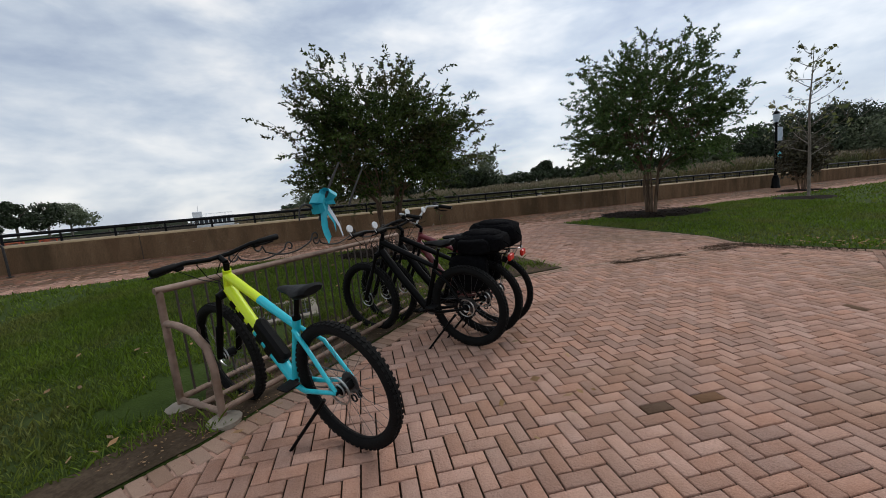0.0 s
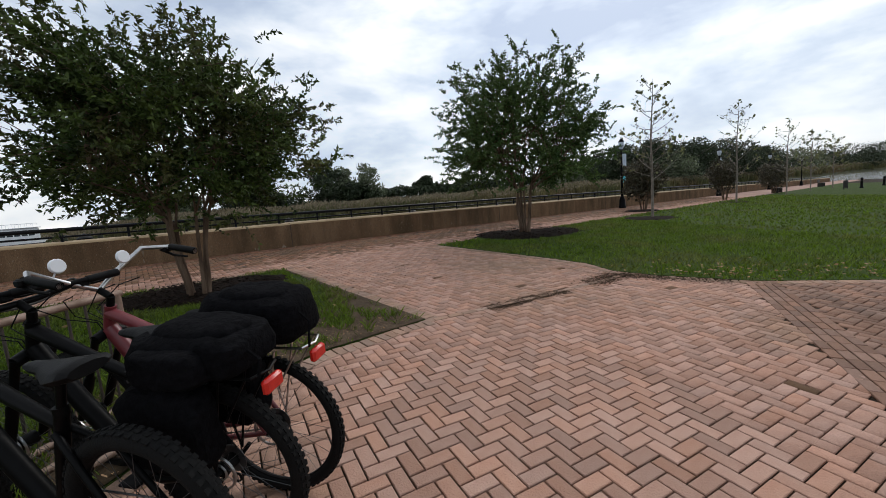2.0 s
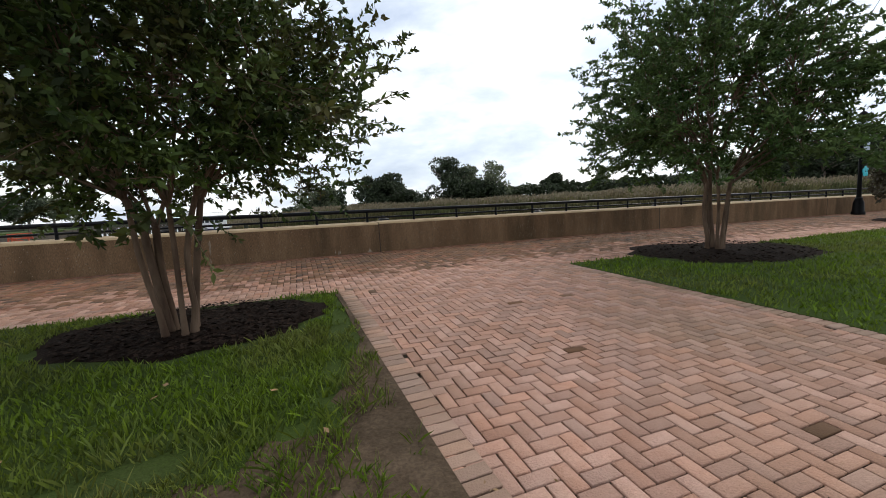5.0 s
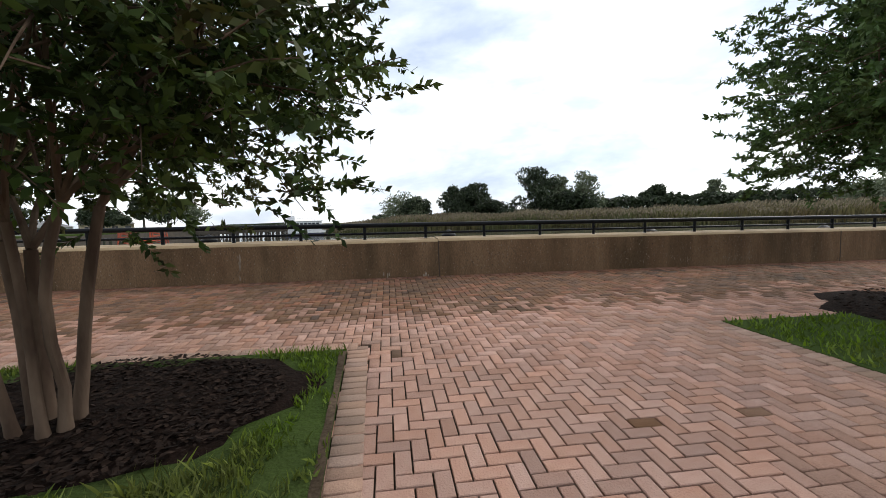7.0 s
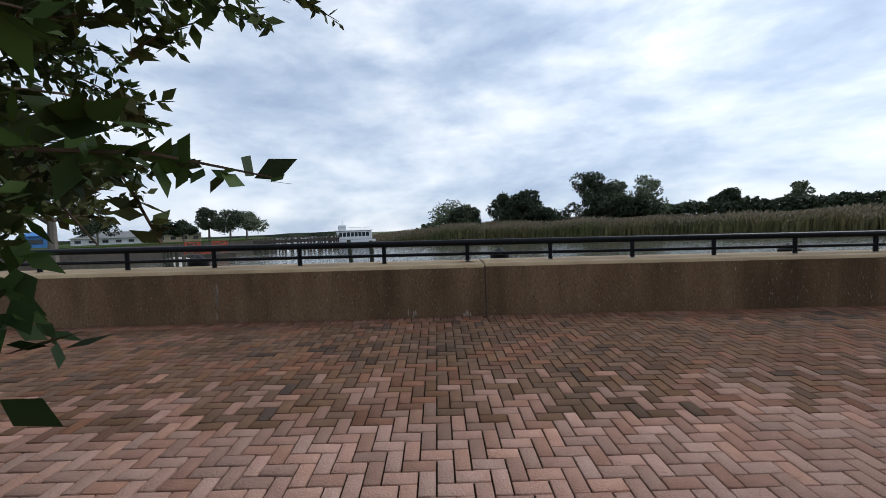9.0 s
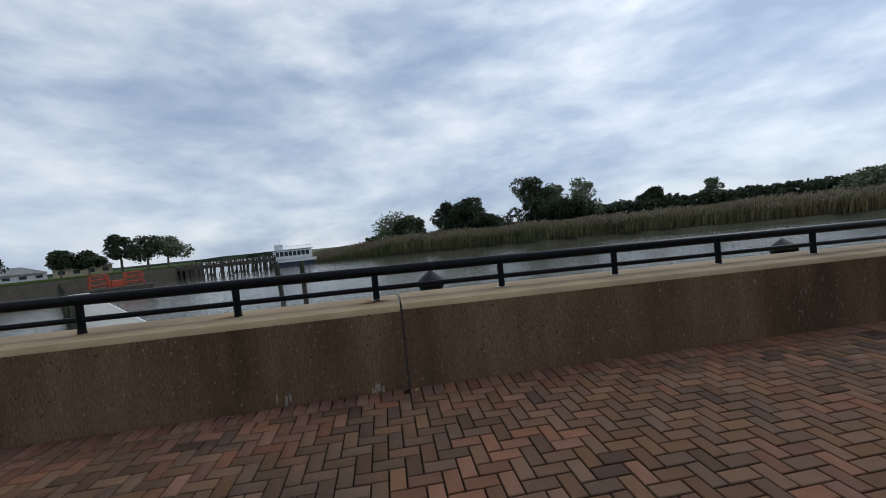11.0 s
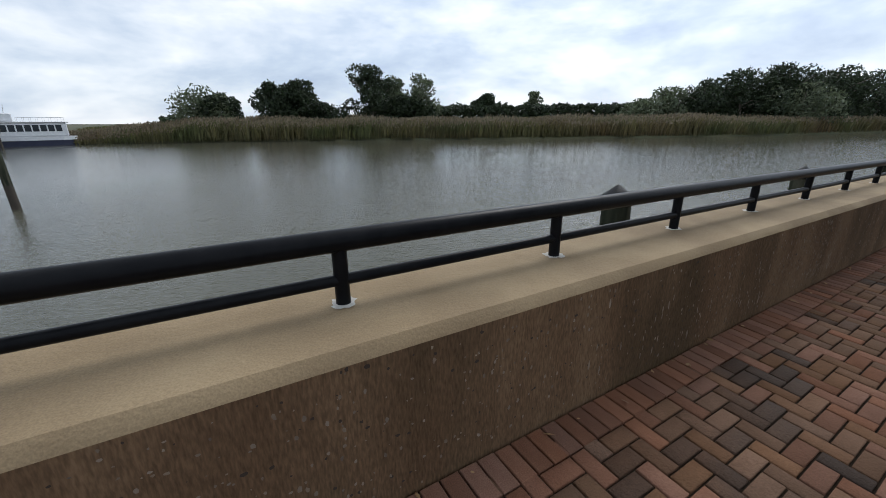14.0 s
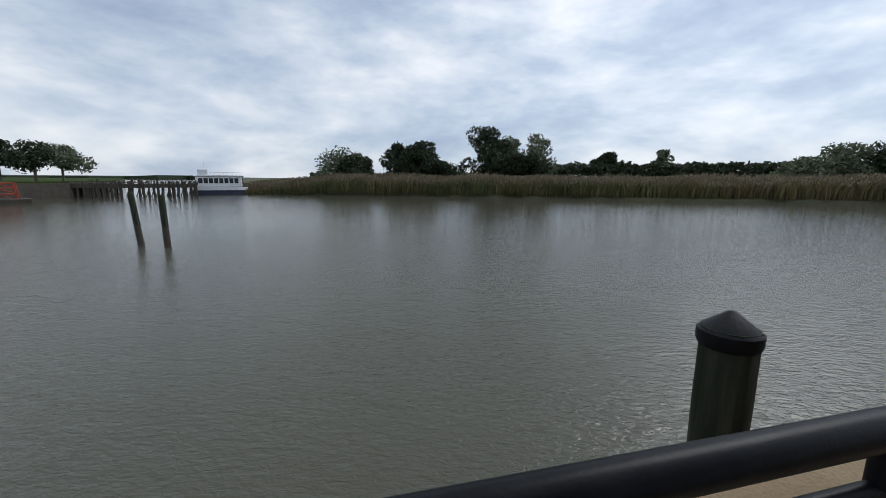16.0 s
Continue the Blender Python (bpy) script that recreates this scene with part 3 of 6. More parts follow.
# rust stain round a post's foot by the joint
M_RUST = mat("rust_stain", (0.24, 0.115, 0.035), (0.30, 0.18, 0.08), 14, 0.9, c3=(0.17, 0.075, 0.025), s3=9)
for s0, rx, ry in ((-0.26, 0.15, 0.08), (-1.55, 0.09, 0.05), (1.03, 0.05, 0.04)):
    rs, gg = random.Random(int(s0 * 100)), Geo()
    x, y = sw(s0, 0.36)
    zt = gz(x, y) + WALL_H - (0.012 if s0 < 0 else 0.0) + 0.0025
    gg.add([(x + U.x * rx * q * math.cos(a) - U.y * ry * q * math.sin(a), y + U.y * rx * q * math.cos(a) + U.x * ry * q * math.sin(a), zt) for a, q in ((2 * math.pi * j / 16, rs.uniform(0.65, 1.2)) for j in range(16))], [tuple(range(16))])
    part("rust_stain", gg, M_RUST, wall, "orange rust stain on the sandy top", smooth=False)

# ---- handrail on the wall ----
rail = thing("handrail", Matrix.Identity(4), "black painted two-bar tubular handrail on the wall", "railing")
POST_S0, POST_D, POST_W = 1.03, 1.235, 0.36
post_mesh = Geo().lathe([(0.036, -0.01), (0.036, 0.0), (0.031, 0.004), (0.031, 0.255)], 14).mesh("post", M_RAIL, True)
gp = Geo()
rr = random.Random(4)
gp.add([(0.056 * rr.uniform(0.8, 1.25) * math.cos(2 * math.pi * j / 20), 0.052 * rr.uniform(0.8, 1.25) * math.sin(2 * math.pi * j / 20), 0.0035) for j in range(20)], [tuple(range(20))])
patch_mesh = gp.mesh("grout_patch", M_PATCH)
for i in range(-42, 72):
    s = POST_S0 + POST_D * i
    x, y = sw(s, POST_W)
    p = new("post", post_mesh)
    p.parent = rail
    p.matrix_world = pose(x, y, gz(x, y) + WALL_H, 0, 0, 22)
    if -2 < i < 14:
        q = new("grout_patch", patch_mesh)
        q.parent = p
        q["label"] = "pale grout collar"
        q.matrix_parent_inverse = Matrix.Identity(4)
        q.rotation_euler = (0, 0, i * 1.3)


def rail_bar(name, h, r, s0, s1):
    pts = []
    n = int((s1 - s0) / 1.29)
    for i in range(n + 1):
        s = s0 + (s1 - s0) * i / n
        x, y = sw(s, POST_W)
        pts.append((x, y, gz(x, y) + WALL_H + h))
    part(name, Geo().tube(pts, r, 16), M_RAIL, rail)


for a, b in ((-54, 0.0), (0.0, 93)):
    rail_bar("top_rail", 0.272, 0.046, a, b)
    rail_bar("lower_rail", 0.105, 0.024, a, b)


# ---- far shore ----
EYE = Vector((3.0, 16.0))


def polar(az, d):
    a = radians(az + 1.7 * max(0.0, min(1.0, (45 - az) / 45)))
    return EYE.x + d * math.sin(a), EYE.y + d * math.cos(a)


SHORE = [(-36, 106), (-34, 101), (-28, 96), (-20, 92), (-12, 89), (-4, 87), (6, 86), (16, 86), (25, 90), (34, 97), (42, 107), (48, 120), (54, 145), (58, 172), (61, 200), (64, 250), (68, 330), (74, 460)]


def shore_d(az):
    for (a0, d0), (a1, d1) in zip(SHORE, SHORE[1:]):
        if a0 <= az <= a1:
            return d0 + (d1 - d0) * (az - a0) / (a1 - a0)
    return SHORE[0][1] if az < SHORE[0][0] else SHORE[-1][1]


gg = Geo()
AZS = [-36 + i * 0.5 for i in range(221)]
OFFS = ((0, -1.95), (0.8, -1.45), (3, -0.9), (12, -0.4), (30, 0.2), (120, 1.2), (500, 2.0), (2500, 3.0))
for az in AZS:
    d0 = shore_d(az) + 1.5 * noise.noise(Vector((az * 0.35, 0, 0))) + 0.7 * noise.noise(Vector((az * 1.7, 3, 0)))
    for off, z in OFFS:
        x, y = polar(az, d0 + off * (1 if az > -30 else max(0.3, 1 - (-30 - az) / 8)))
        gg.v.append((x, y, z))
k = len(OFFS)
gg.f = [(i * k + j, (i + 1) * k + j, (i + 1) * k + j + 1, i * k + j + 1) for i in range(len(AZS) - 1) for j in range(k - 1)]
tagged(part("far_bank", gg, M_BANK), "low marsh bank across the river", "river bank", kind="structure")


def reed_bed(name, label, n, a0, a1, dmin, dmax, hmin, hmax, width, material, seed, plume=None):
    r = np.random.default_rng(seed)
    az = r.uniform(a0, a1, n)
    off = dmin + (dmax - dmin) * r.uniform(0, 1, n) ** 1.4
    d = np.array([shore_d(a) for a in az]) + off
    x, y = EYE.x + d * np.sin(np.radians(az)), EYE.y + d * np.cos(np.radians(az))
    patch = np.array([noise.noise(Vector((a * 0.16, o * 0.05, seed))) for a, o in zip(az, off)])
    edge = np.clip((az + 37) / 14, 0.25, 1)
    h = (hmin + (hmax - hmin) * r.uniform(0, 1, n)) * (1 + 0.28 * patch) * edge
    z0 = np.interp(off, [0, 0.8, 3, 12, 30, 120], [-1.95, -1.45, -0.9, -0.4, 0.2, 1.2]) - 0.05
    ta = r.uniform(0, 2 * np.pi, n)
    wv = np.stack([np.cos(ta), np.sin(ta), np.zeros(n)], 1) * (width * r.uniform(0.6, 1.4, n))[:, None]
    lean = np.stack([r.normal(0, 0.13, n) + 0.08, r.normal(0, 0.13, n), np.zeros(n)], 1) * h[:, None]
    b = np.stack([x, y, z0], 1)
    top = b + lean + np.stack([0 * h, 0 * h, h], 1)
    mid = b + lean * 0.35 + np.stack([0 * h, 0 * h, h * 0.6], 1)
    q = np.stack([b, mid - wv, top, mid + wv], 1)
    ob = tagged(new(name, quads_mesh(name, q, material)), label, "reeds", kind="stuff")
    if plume:
        m = r.uniform(0, 1, n) < 0.5
        t2, ww = top[m], wv[m] * 0.9
        e = np.stack([r.normal(0.12, 0.1, m.sum()), r.normal(0, 0.1, m.sum()), r.uniform(0.25, 0.5, m.sum())], 1)
        q2 = np.stack([t2 - e * 0.3, t2 + e * 0.3 - ww, t2 + e, t2 + e * 0.3 + ww], 1)
        tagged(new(name + "_plumes", quads_mesh(name + "_plumes", q2, plume)), "tan feathery reed plumes", "reeds", kind="stuff")


reed_bed("reeds", "tall tan and green reeds along the far bank", 42000, -36, 74, 0.3, 16, 2.4, 3.6, 0.13, M_REED, 21, M_PLUME)
reed_bed("reeds", "tall tan and green reeds inland", 26000, -36, 74, 14, 60, 2.0, 3.0, 0.22, M_REED, 22)


def leaf_cloud(blobs, n, size, seed, squash=0.75):
    """Leaf clumps scattered in ellipsoids (centre, radii), denser towards their skins."""
    r = np.random.default_rng(seed)
    vol = np.array([b[1][0] * b[1][1] * b[1][2] for b in blobs]) ** (2 / 3)
    pick = r.choice(len(blobs), n, p=vol / vol.sum())
    c = np.array([b[0] for b in blobs])[pick]
    rad = np.array([b[1] for b in blobs])[pick]
    d = r.normal(size=(n, 3))
    d /= np.linalg.norm(d, axis=1)[:, None]
    rr_ = r.uniform(0.25, 1, n) ** 0.45 * (1 + 0.16 * np.sin(d[:, 0] * 7 + pick) * np.cos(d[:, 1] * 6 + d[:, 2] * 5))
    p = c + d * rad * rr_[:, None]
    a = r.normal(size=(n, 3))
    a /= np.linalg.norm(a, axis=1)[:, None]
    b = np.cross(a, r.normal(size=(n, 3)))
    b /= np.linalg.norm(b, axis=1)[:, None]
    s = (size * r.uniform(0.5, 1.4, n))[:, None]
    a, b = a * s, b * s * squash
    return np.stack([p - a, p - b * 0.6, p + a, p + b * 0.6], 1)


def far_tree(x, y, z, h, w, seed, material, label, n=2600, size=0.5, low=-0.02, lobes=9, name="tree", trunk=True):
    """A distant broadleaf tree: trunk with limbs and an uneven crown of leaf clumps."""
    r = random.Random(seed)
    t = thing(name, Matrix.Translation((x, y, z)), label, "tree", "trees across the river")
    if trunk:
        tr = Geo().tube([(0, 0, -0.4), (w * 0.02, 0, h * 0.3), (-w * 0.03, 0, h * 0.55), (0, 0, h * 0.85)], [h * 0.035, h * 0.027, h * 0.018, h * 0.006], 7)
        for _ in range(5):
            a, hh = r.uniform(0, 6.28), r.uniform(0.25, 0.5) * h
            tr.tube([(0, 0, hh), (math.cos(a) * w * 0.2, math.sin(a) * w * 0.2, hh + h * 0.14), (math.cos(a) * w * 0.36, math.sin(a) * w * 0.36, hh + h * 0.24)], [h * 0.016, h * 0.01, h * 0.004], 5)
        part("trunk", tr, M_BARK_GREY, t)
    blobs = []
    for i in range(lobes):
        zz = h * r.uniform(low + 0.16, 0.88)
        a, rad = r.uniform(0, 6.28), math.sqrt(r.uniform(0.02, 1)) * w * 0.42 * math.sqrt(max(0.08, 1 - abs(zz / h - 0.42) ** 1.6 * 3.2))
        q = r.uniform(0.1, 0.22) * w * (1.2 - 0.7 * abs(zz / h - 0.4))
        blobs.append(((math.cos(a) * rad, math.sin(a) * rad, zz), (q, q, min(q * 0.8, (h - zz) * 0.95))))
    ob = new("crown", quads_mesh("crown", leaf_cloud(blobs, n, size, seed), material))
    ob.parent = t
    return t


# wooded scrub behind the reeds
def far_hedge(name, label, a0, a1, off, h0, h1, n, size, material, seed):
    r = np.random.default_rng(seed)
    az = r.uniform(a0, a1, n)
    o = off + r.uniform(0, 14, n)
    d = np.array([shore_d(a) for a in az]) + o
    hh = np.array([h0 + (h1 - h0) * (0.5 + 0.5 * noise.noise(Vector((a * 0.5, seed, 0)))) + 0.9 * noise.noise(Vector((a * 2.3, 5, seed))) for a in az])
    x, y, z = EYE.x + d * np.sin(np.radians(az)), EYE.y + d * np.cos(np.radians(az)), 0.2 + hh * r.uniform(0, 1, n) ** 0.7
    p = np.stack([x, y, z], 1)
    a = r.normal(size=(n, 3))
    a /= np.linalg.norm(a, axis=1)[:, None]
    b = np.cross(a, r.normal(size=(n, 3)))
    b /= np.linalg.norm(b, axis=1)[:, None]
    s = (size * r.uniform(0.5, 1.3, n))[:, None]
    q = np.stack([p - a * s, p - b * s * 0.5, p + a * s, p + b * s * 0.5], 1)
    tagged(new(name, quads_mesh(name, q, material)), label, "hedge", kind="stuff")


far_hedge("scrub", "dark green scrub behind the reeds", -2, 42, 55, 6.5, 8.0, 14000, 0.8, M_FAR_LEAF, 31)
far_hedge("scrub", "low dark scrub behind the reeds", -26, -2, 50, 2.6, 4.6, 5000, 0.7, M_FAR_LEAF, 32)
far_hedge("scrub", "low dark scrub behind the reeds", 40, 74, 30, 6, 9, 9000, 0.9, M_FAR_LEAF, 33)

for az, dd, h, w, sd, material, label in (
        (-23.3, 118, 9.2, 11, 41, M_FAR_PALE, "bushy tree in the marsh with thin olive foliage"), (-21.5, 116, 7.5, 7, 42, M_FAR_LEAF, "small dark tree in the marsh"),
        (-15.2, 117, 10.5, 8, 43, M_FAR_LEAF, "dark round tree in the marsh"), (-12.2, 117, 10.8, 9, 44, M_FAR_LEAF, "dark round tree in the marsh"), (-9.0, 118, 6.0, 8, 45, M_FAR_LEAF, "low dark tree in the marsh"),
        (-2.6, 118, 14.6, 11, 46, M_FAR_LEAF, "tall dark tree above the reeds"), (0.5, 120, 12.4, 7, 47, M_FAR_PALE, "pale thin-leaved tree beside the tall dark one"), (4.2, 120, 13.2, 8, 48, M_FAR_PALE, "pale thin-leaved tree in the marsh"),
        (2.2, 117, 7.5, 10, 49, M_FAR_LEAF, "low dark tree in the marsh"), (13.6, 150, 11.0, 7, 50, M_FAR_LEAF, "lone round tree above the scrub"), (20.5, 160, 11.0, 6, 51, M_FAR_PALE, "thin bare-topped tree above the scrub"),
        (37.2, 128, 11.5, 9, 52, M_FAR_PALE, "pale thin-leaved tree at the wood's edge"), (41.5, 134, 14.0, 13, 53, M_FAR_LEAF, "large dark tree of a riverside wood"), (45.0, 140, 16.0, 15, 54, M_FAR_LEAF, "large dark tree of a riverside wood"),
        (48.8, 148, 17.8, 16, 55, M_FAR_LEAF, "large dark tree of a riverside wood"), (52.5, 158, 17.0, 16, 56, M_FAR_LEAF, "large dark tree of a riverside wood"), (50.5, 142, 11.5, 13, 57, M_FAR_PALE, "rounded olive tree at the wood's edge"),
        (55.8, 178, 17.0, 17, 58, M_FAR_LEAF, "large dark tree of a riverside wood"), (58.5, 205, 14.0, 16, 59, M_FAR_LEAF, "dark tree at the end of a wood"), (61.5, 245, 12.5, 18, 60, M_FAR_PALE, "olive tree at the end of a wood"),
        (64.5, 300, 14.5, 24, 61, M_FAR_LEAF, "distant dark broadleaf tree"), (68, 380, 17, 36, 62, M_FAR_LEAF, "distant dark broadleaf tree"), (72, 460, 19, 50, 63, M_FAR_LEAF, "distant dark broadleaf tree"), (34.5, 118, 6, 10, 64, M_FAR_PALE, "low olive shrub at the reed edge")):
    x, y = polar(az, dd)
    far_tree(x, y, 0.2, h * (1.2 if az < 36 else 0.95), w * (1.55 if az < 10 else 1.35), sd, material, label, n=9000 if material is M_FAR_LEAF else 3600, size=0.42, lobes=30)


# ---- near trees ----
def branch_path(p0, p1, sag, r, n=5):
    p0, p1 = Vector(p0), Vector(p1)
    side = Vector((r.uniform(-1, 1), r.uniform(-1, 1), 0)) * 0.06 * (p1 - p0).length
    return [p0.lerp(p1, i / n) + side * math.sin(math.pi * i / n) + Vector((0, 0, sag * math.sin(math.pi * i / n))) for i in range(n + 1)]


def myrtle(x, y, h, w, seed, label, leaf, stems=6, nleaf=21000, low=1.45, leafsize=0.05, lean=(0, 0)):
    """A crape myrtle: several bare stems from one root, forking up into arching leafy shoots."""
    r, q = random.Random(seed), np.random.default_rng(seed)
    t = thing("tree", up_at(x, y), label, "tree", "crape myrtles")
    centre, tips = Vector((lean[0], lean[1], (h + low) / 2)), []
    for i in range(stems):
        a = 2 * math.pi * i / stems + r.uniform(-0.4, 0.4)
        foot = Vector((math.cos(a) * r.uniform(0.06, 0.17), math.sin(a) * r.uniform(0.06, 0.17), -0.05))
        fork = Vector((math.cos(a) * r.uniform(0.18, 0.36), math.sin(a) * r.uniform(0.18, 0.36), low * r.uniform(0.85, 1.15)))
        rad = r.uniform(0.026, 0.045)
        st = Geo().tube([foot + Vector((0, 0, -0.02)), foot.lerp(fork, 0.12), *branch_path(foot.lerp(fork, 0.25), fork, 0, r, 4)], [rad * 1.7, rad * 1.15, rad, rad * 0.97, rad * 0.94, rad * 0.9, rad * 0.85], 9)
        part("stem", st, M_BARK, t)
        for k in range(4):
            b = a + r.uniform(-0.9, 0.9)
            rr_ = w / 2 * r.uniform(0.3, 0.72)
            knee = fork + Vector((math.cos(b) * rr_ * 0.5, math.sin(b) * rr_ * 0.5, (h - low) * r.uniform(0.12, 0.4)))
            limbs = Geo().tube(branch_path(fork, knee, 0.05, r, 4), [rad * 0.6, rad * 0.5, rad * 0.45, rad * 0.4, rad * 0.35], 6)
            for _ in range(8):
                c = b + r.uniform(-1.3, 1.3)
                f = r.uniform(0.25, 1.0)
                zz = r.uniform(0.02, 0.93)
                rmax = w / 2 * math.sqrt(max(0.05, 1 - abs((zz - 0.38) / 0.66) ** 2.2))
                tip = Vector((lean[0] + math.cos(c) * rmax * f, lean[1] + math.sin(c) * rmax * f, low + (h - low) * zz))
                limbs.tube(branch_path(knee, tip, 0.12, r, 4), [rad * 0.33, rad * 0.27, rad * 0.2, rad * 0.14, rad * 0.07], 5)
                tips.append((knee.lerp(tip, 0.45), tip))
            part("branch", limbs, M_BARK, t)
    # leafy shoots round the ends of the branches
    per = max(6, nleaf // (len(tips) * 11))
    P, A, B = [], [], []
    twigs = Geo()
    for b0, tip in tips:
        for _ in range(11):
            o = b0.lerp(tip, r.uniform(0, 1)) + Vector((r.gauss(0, 0.16), r.gauss(0, 0.16), r.gauss(0, 0.12)))
            out = (o - centre)
            out.z *= 0.6
            d = (out.normalized() * 0.7 + Vector((r.gauss(0, 0.5), r.gauss(0, 0.5), r.uniform(-0.25, 0.9)))).normalized()
            ln = r.uniform(0.22, 0.55)
            if r.random() < 0.25:
                twigs.tube([o, o + d * ln * 0.5, o + d * ln + Vector((0, 0, -0.04))], [0.005, 0.004, 0.002], 4, caps=False)
            for k in range(per):
                f = (k + r.random()) / per
                p = o + d * ln * f + Vector((0, 0, -0.12 * ln * f * f))
                P.append(p)
                A.append((d * 0.5 + Vector((r.gauss(0, 0.6), r.gauss(0, 0.6), r.gauss(-0.1, 0.5)))).normalized())
                B.append(Vector((r.gauss(0, 1), r.gauss(0, 1), r.gauss(0, 1))))
    P, A, B = np.array(P), np.array(A), np.array(B)
    B = np.cross(A, B)
    B /= np.linalg.norm(B, axis=1)[:, None]
    s = (leafsize * q.uniform(0.6, 1.35, len(P)))[:, None]
    quad = np.stack([P, P + A * s * 0.9 - B * s * 0.48, P + A * s * 2.1, P + A * s * 0.9 + B * s * 0.48], 1)
    part("twig", twigs, M_BARK, t)["kind"] = "stuff"
    ob = new("crown", quads_mesh("crown", quad, leaf))
    ob.parent = t
    ob["label"] = "small dark green pointed leaves"
    return t


myrtle(-1.3, 9.15, 4.35, 5.0, 71, "multi-stemmed crape myrtle with dark green crown in mulch", M_LEAF, stems=6, nleaf=66000, low=1.25, leafsize=0.036, lean=(-0.05, 0.1))
myrtle(7.2, 13.75, 6.0, 6.1, 72, "multi-stemmed crape myrtle with grey-green crown on lawn", M_LEAF2, stems=6, nleaf=84000, low=1.45, leafsize=0.042, lean=(0.1, 0.2))


def sparse_tree(x, y, h, w, seed, label, nleaf=320, size=0.07):
    """A young tree with a straight stem, thin side branches and few leaves left."""
    r = random.Random(seed)
    t = thing("tree", up_at(x, y), label, "tree", "young trees on the lawn")
    st = Geo().tube([(0, 0, -0.05), (0.01, 0, 0.1), (0.03, 0.02, h * 0.3), (-0.02, 0.03, h * 0.6), (0.04, -0.02, h * 0.85), (0.08, 0, h)], [0.075, 0.055, 0.048, 0.033, 0.018, 0.005], 9)
    part("trunk", st, M_BARK_GREY, t)
    pts = []
    for i in range(26):
        z = h * (0.28 + 0.68 * i / 26)
        a = i * 2.4 + r.uniform(-0.4, 0.4)
        ln = w / 2 * (1.1 - 0.75 * (z / h)) * r.uniform(0.6, 1.15)
        d = Vector((math.cos(a), math.sin(a), r.uniform(0.35, 0.8))).normalized()
        o = Vector((0, 0, z))
        e = o + d * ln
        br = Geo().tube(branch_path(o, e, -0.06 * ln, r, 4), [0.018, 0.014, 0.011, 0.008, 0.003], 5)
        for _ in range(5):
            f = r.uniform(0.3, 0.95)
            s0 = o.lerp(e, f)
            d2 = (d + Vector((r.gauss(0, 0.6), r.gauss(0, 0.6), r.gauss(0.2, 0.4)))).normalized()
            e2 = s0 + d2 * r.uniform(0.2, 0.5) * (1.2 - z / h * 0.6)
            br.tube([s0, s0.lerp(e2, 0.5) + Vector((0, 0, 0.02)), e2], [0.006, 0.005, 0.002], 4, caps=False)
            pts += [s0.lerp(e2, 0.7), e2]
        part("branch", br, M_BARK_GREY, t)
    P = np.array([r.choice(pts) + Vector((r.gauss(0, 0.06), r.gauss(0, 0.06), r.gauss(-0.03, 0.06))) for _ in range(nleaf)])
    q = np.random.default_rng(seed)
    A = q.normal(size=(nleaf, 3))
    A /= np.linalg.norm(A, axis=1)[:, None]
    B = np.cross(A, q.normal(size=(nleaf, 3)))
    B /= np.linalg.norm(B, axis=1)[:, None]
    s = (size * q.uniform(0.6, 1.4, nleaf))[:, None]
    ob = new("leaves", quads_mesh("leaves", np.stack([P - A * s, P - B * s * 0.7, P + A * s, P + B * s * 0.7], 1), M_LEAF_DRY))
    ob.parent = t
    ob["label"] = "few yellowing leaves"


sparse_tree(14.2, 15.4, 5.7, 4.2, 81, "young tree with thin crown of few yellowing leaves", 260, 0.075)
sparse_tree(25.8, 20.4, 6.3, 4.2, 82, "young tree with nearly bare branches on the lawn", 160, 0.075)
sparse_tree(36.5, 24.3, 5.8, 4.0, 83, "young tree with nearly bare branches on the lawn", 140, 0.08)
sparse_tree(46, 28.2, 5.6, 4.6, 84, "young tree with thin yellowing crown on the lawn", 380, 0.1)
sparse_tree(54, 30.8, 5.5, 4.6, 85, "young tree with thin yellowing crown on the lawn", 380, 0.1)


def shrub_tree(x, y, h, w, seed, label, leaf, n=5000, low=0.5):
    r = random.Random(seed)
    t = thing("shrub", up_at(x, y), label, "shrub", "shrubs on the lawn")
    for i in range(6):
        a = i * 1.05 + r.uniform(-0.3, 0.3)
        st = Geo().tube([(math.cos(a) * 0.1, math.sin(a) * 0.1, -0.03), (math.cos(a) * 0.2, math.sin(a) * 0.2, low), (math.cos(a) * w * 0.22, math.sin(a) * w * 0.22, h * 0.6)], [0.035, 0.028, 0.012], 6)
        part("stem", st, M_BARK, t)
    blobs = [((r.uniform(-0.25, 0.25) * w, r.uniform(-0.25, 0.25) * w, low + (h - low) * r.uniform(0.3, 0.7)), (w * 0.33, w * 0.33, (h - low) * 0.36)) for _ in range(7)]
    ob = new("crown", quads_mesh("crown", leaf_cloud(blobs, n, 0.09, seed, 0.6), leaf))
    ob.parent = t


shrub_tree(17.3, 19.1, 2.7, 2.2, 91, "small rounded shrub tree with dull reddish leaves", M_LEAF_RED)
shrub_tree(28.6, 23.3, 2.9, 2.6, 92, "small rounded shrub tree with dull reddish leaves", M_LEAF_RED)
shrub_tree(40, 27.5, 2.7, 2.6, 93, "small rounded shrub tree with dull reddish leaves", M_LEAF_RED)
shrub_tree(29.5, 8.5, 4.4, 1.9, 94, "tall narrow dark red-leaved shrub beside the lawn", M_LEAF_RED, 7000, 0.25)


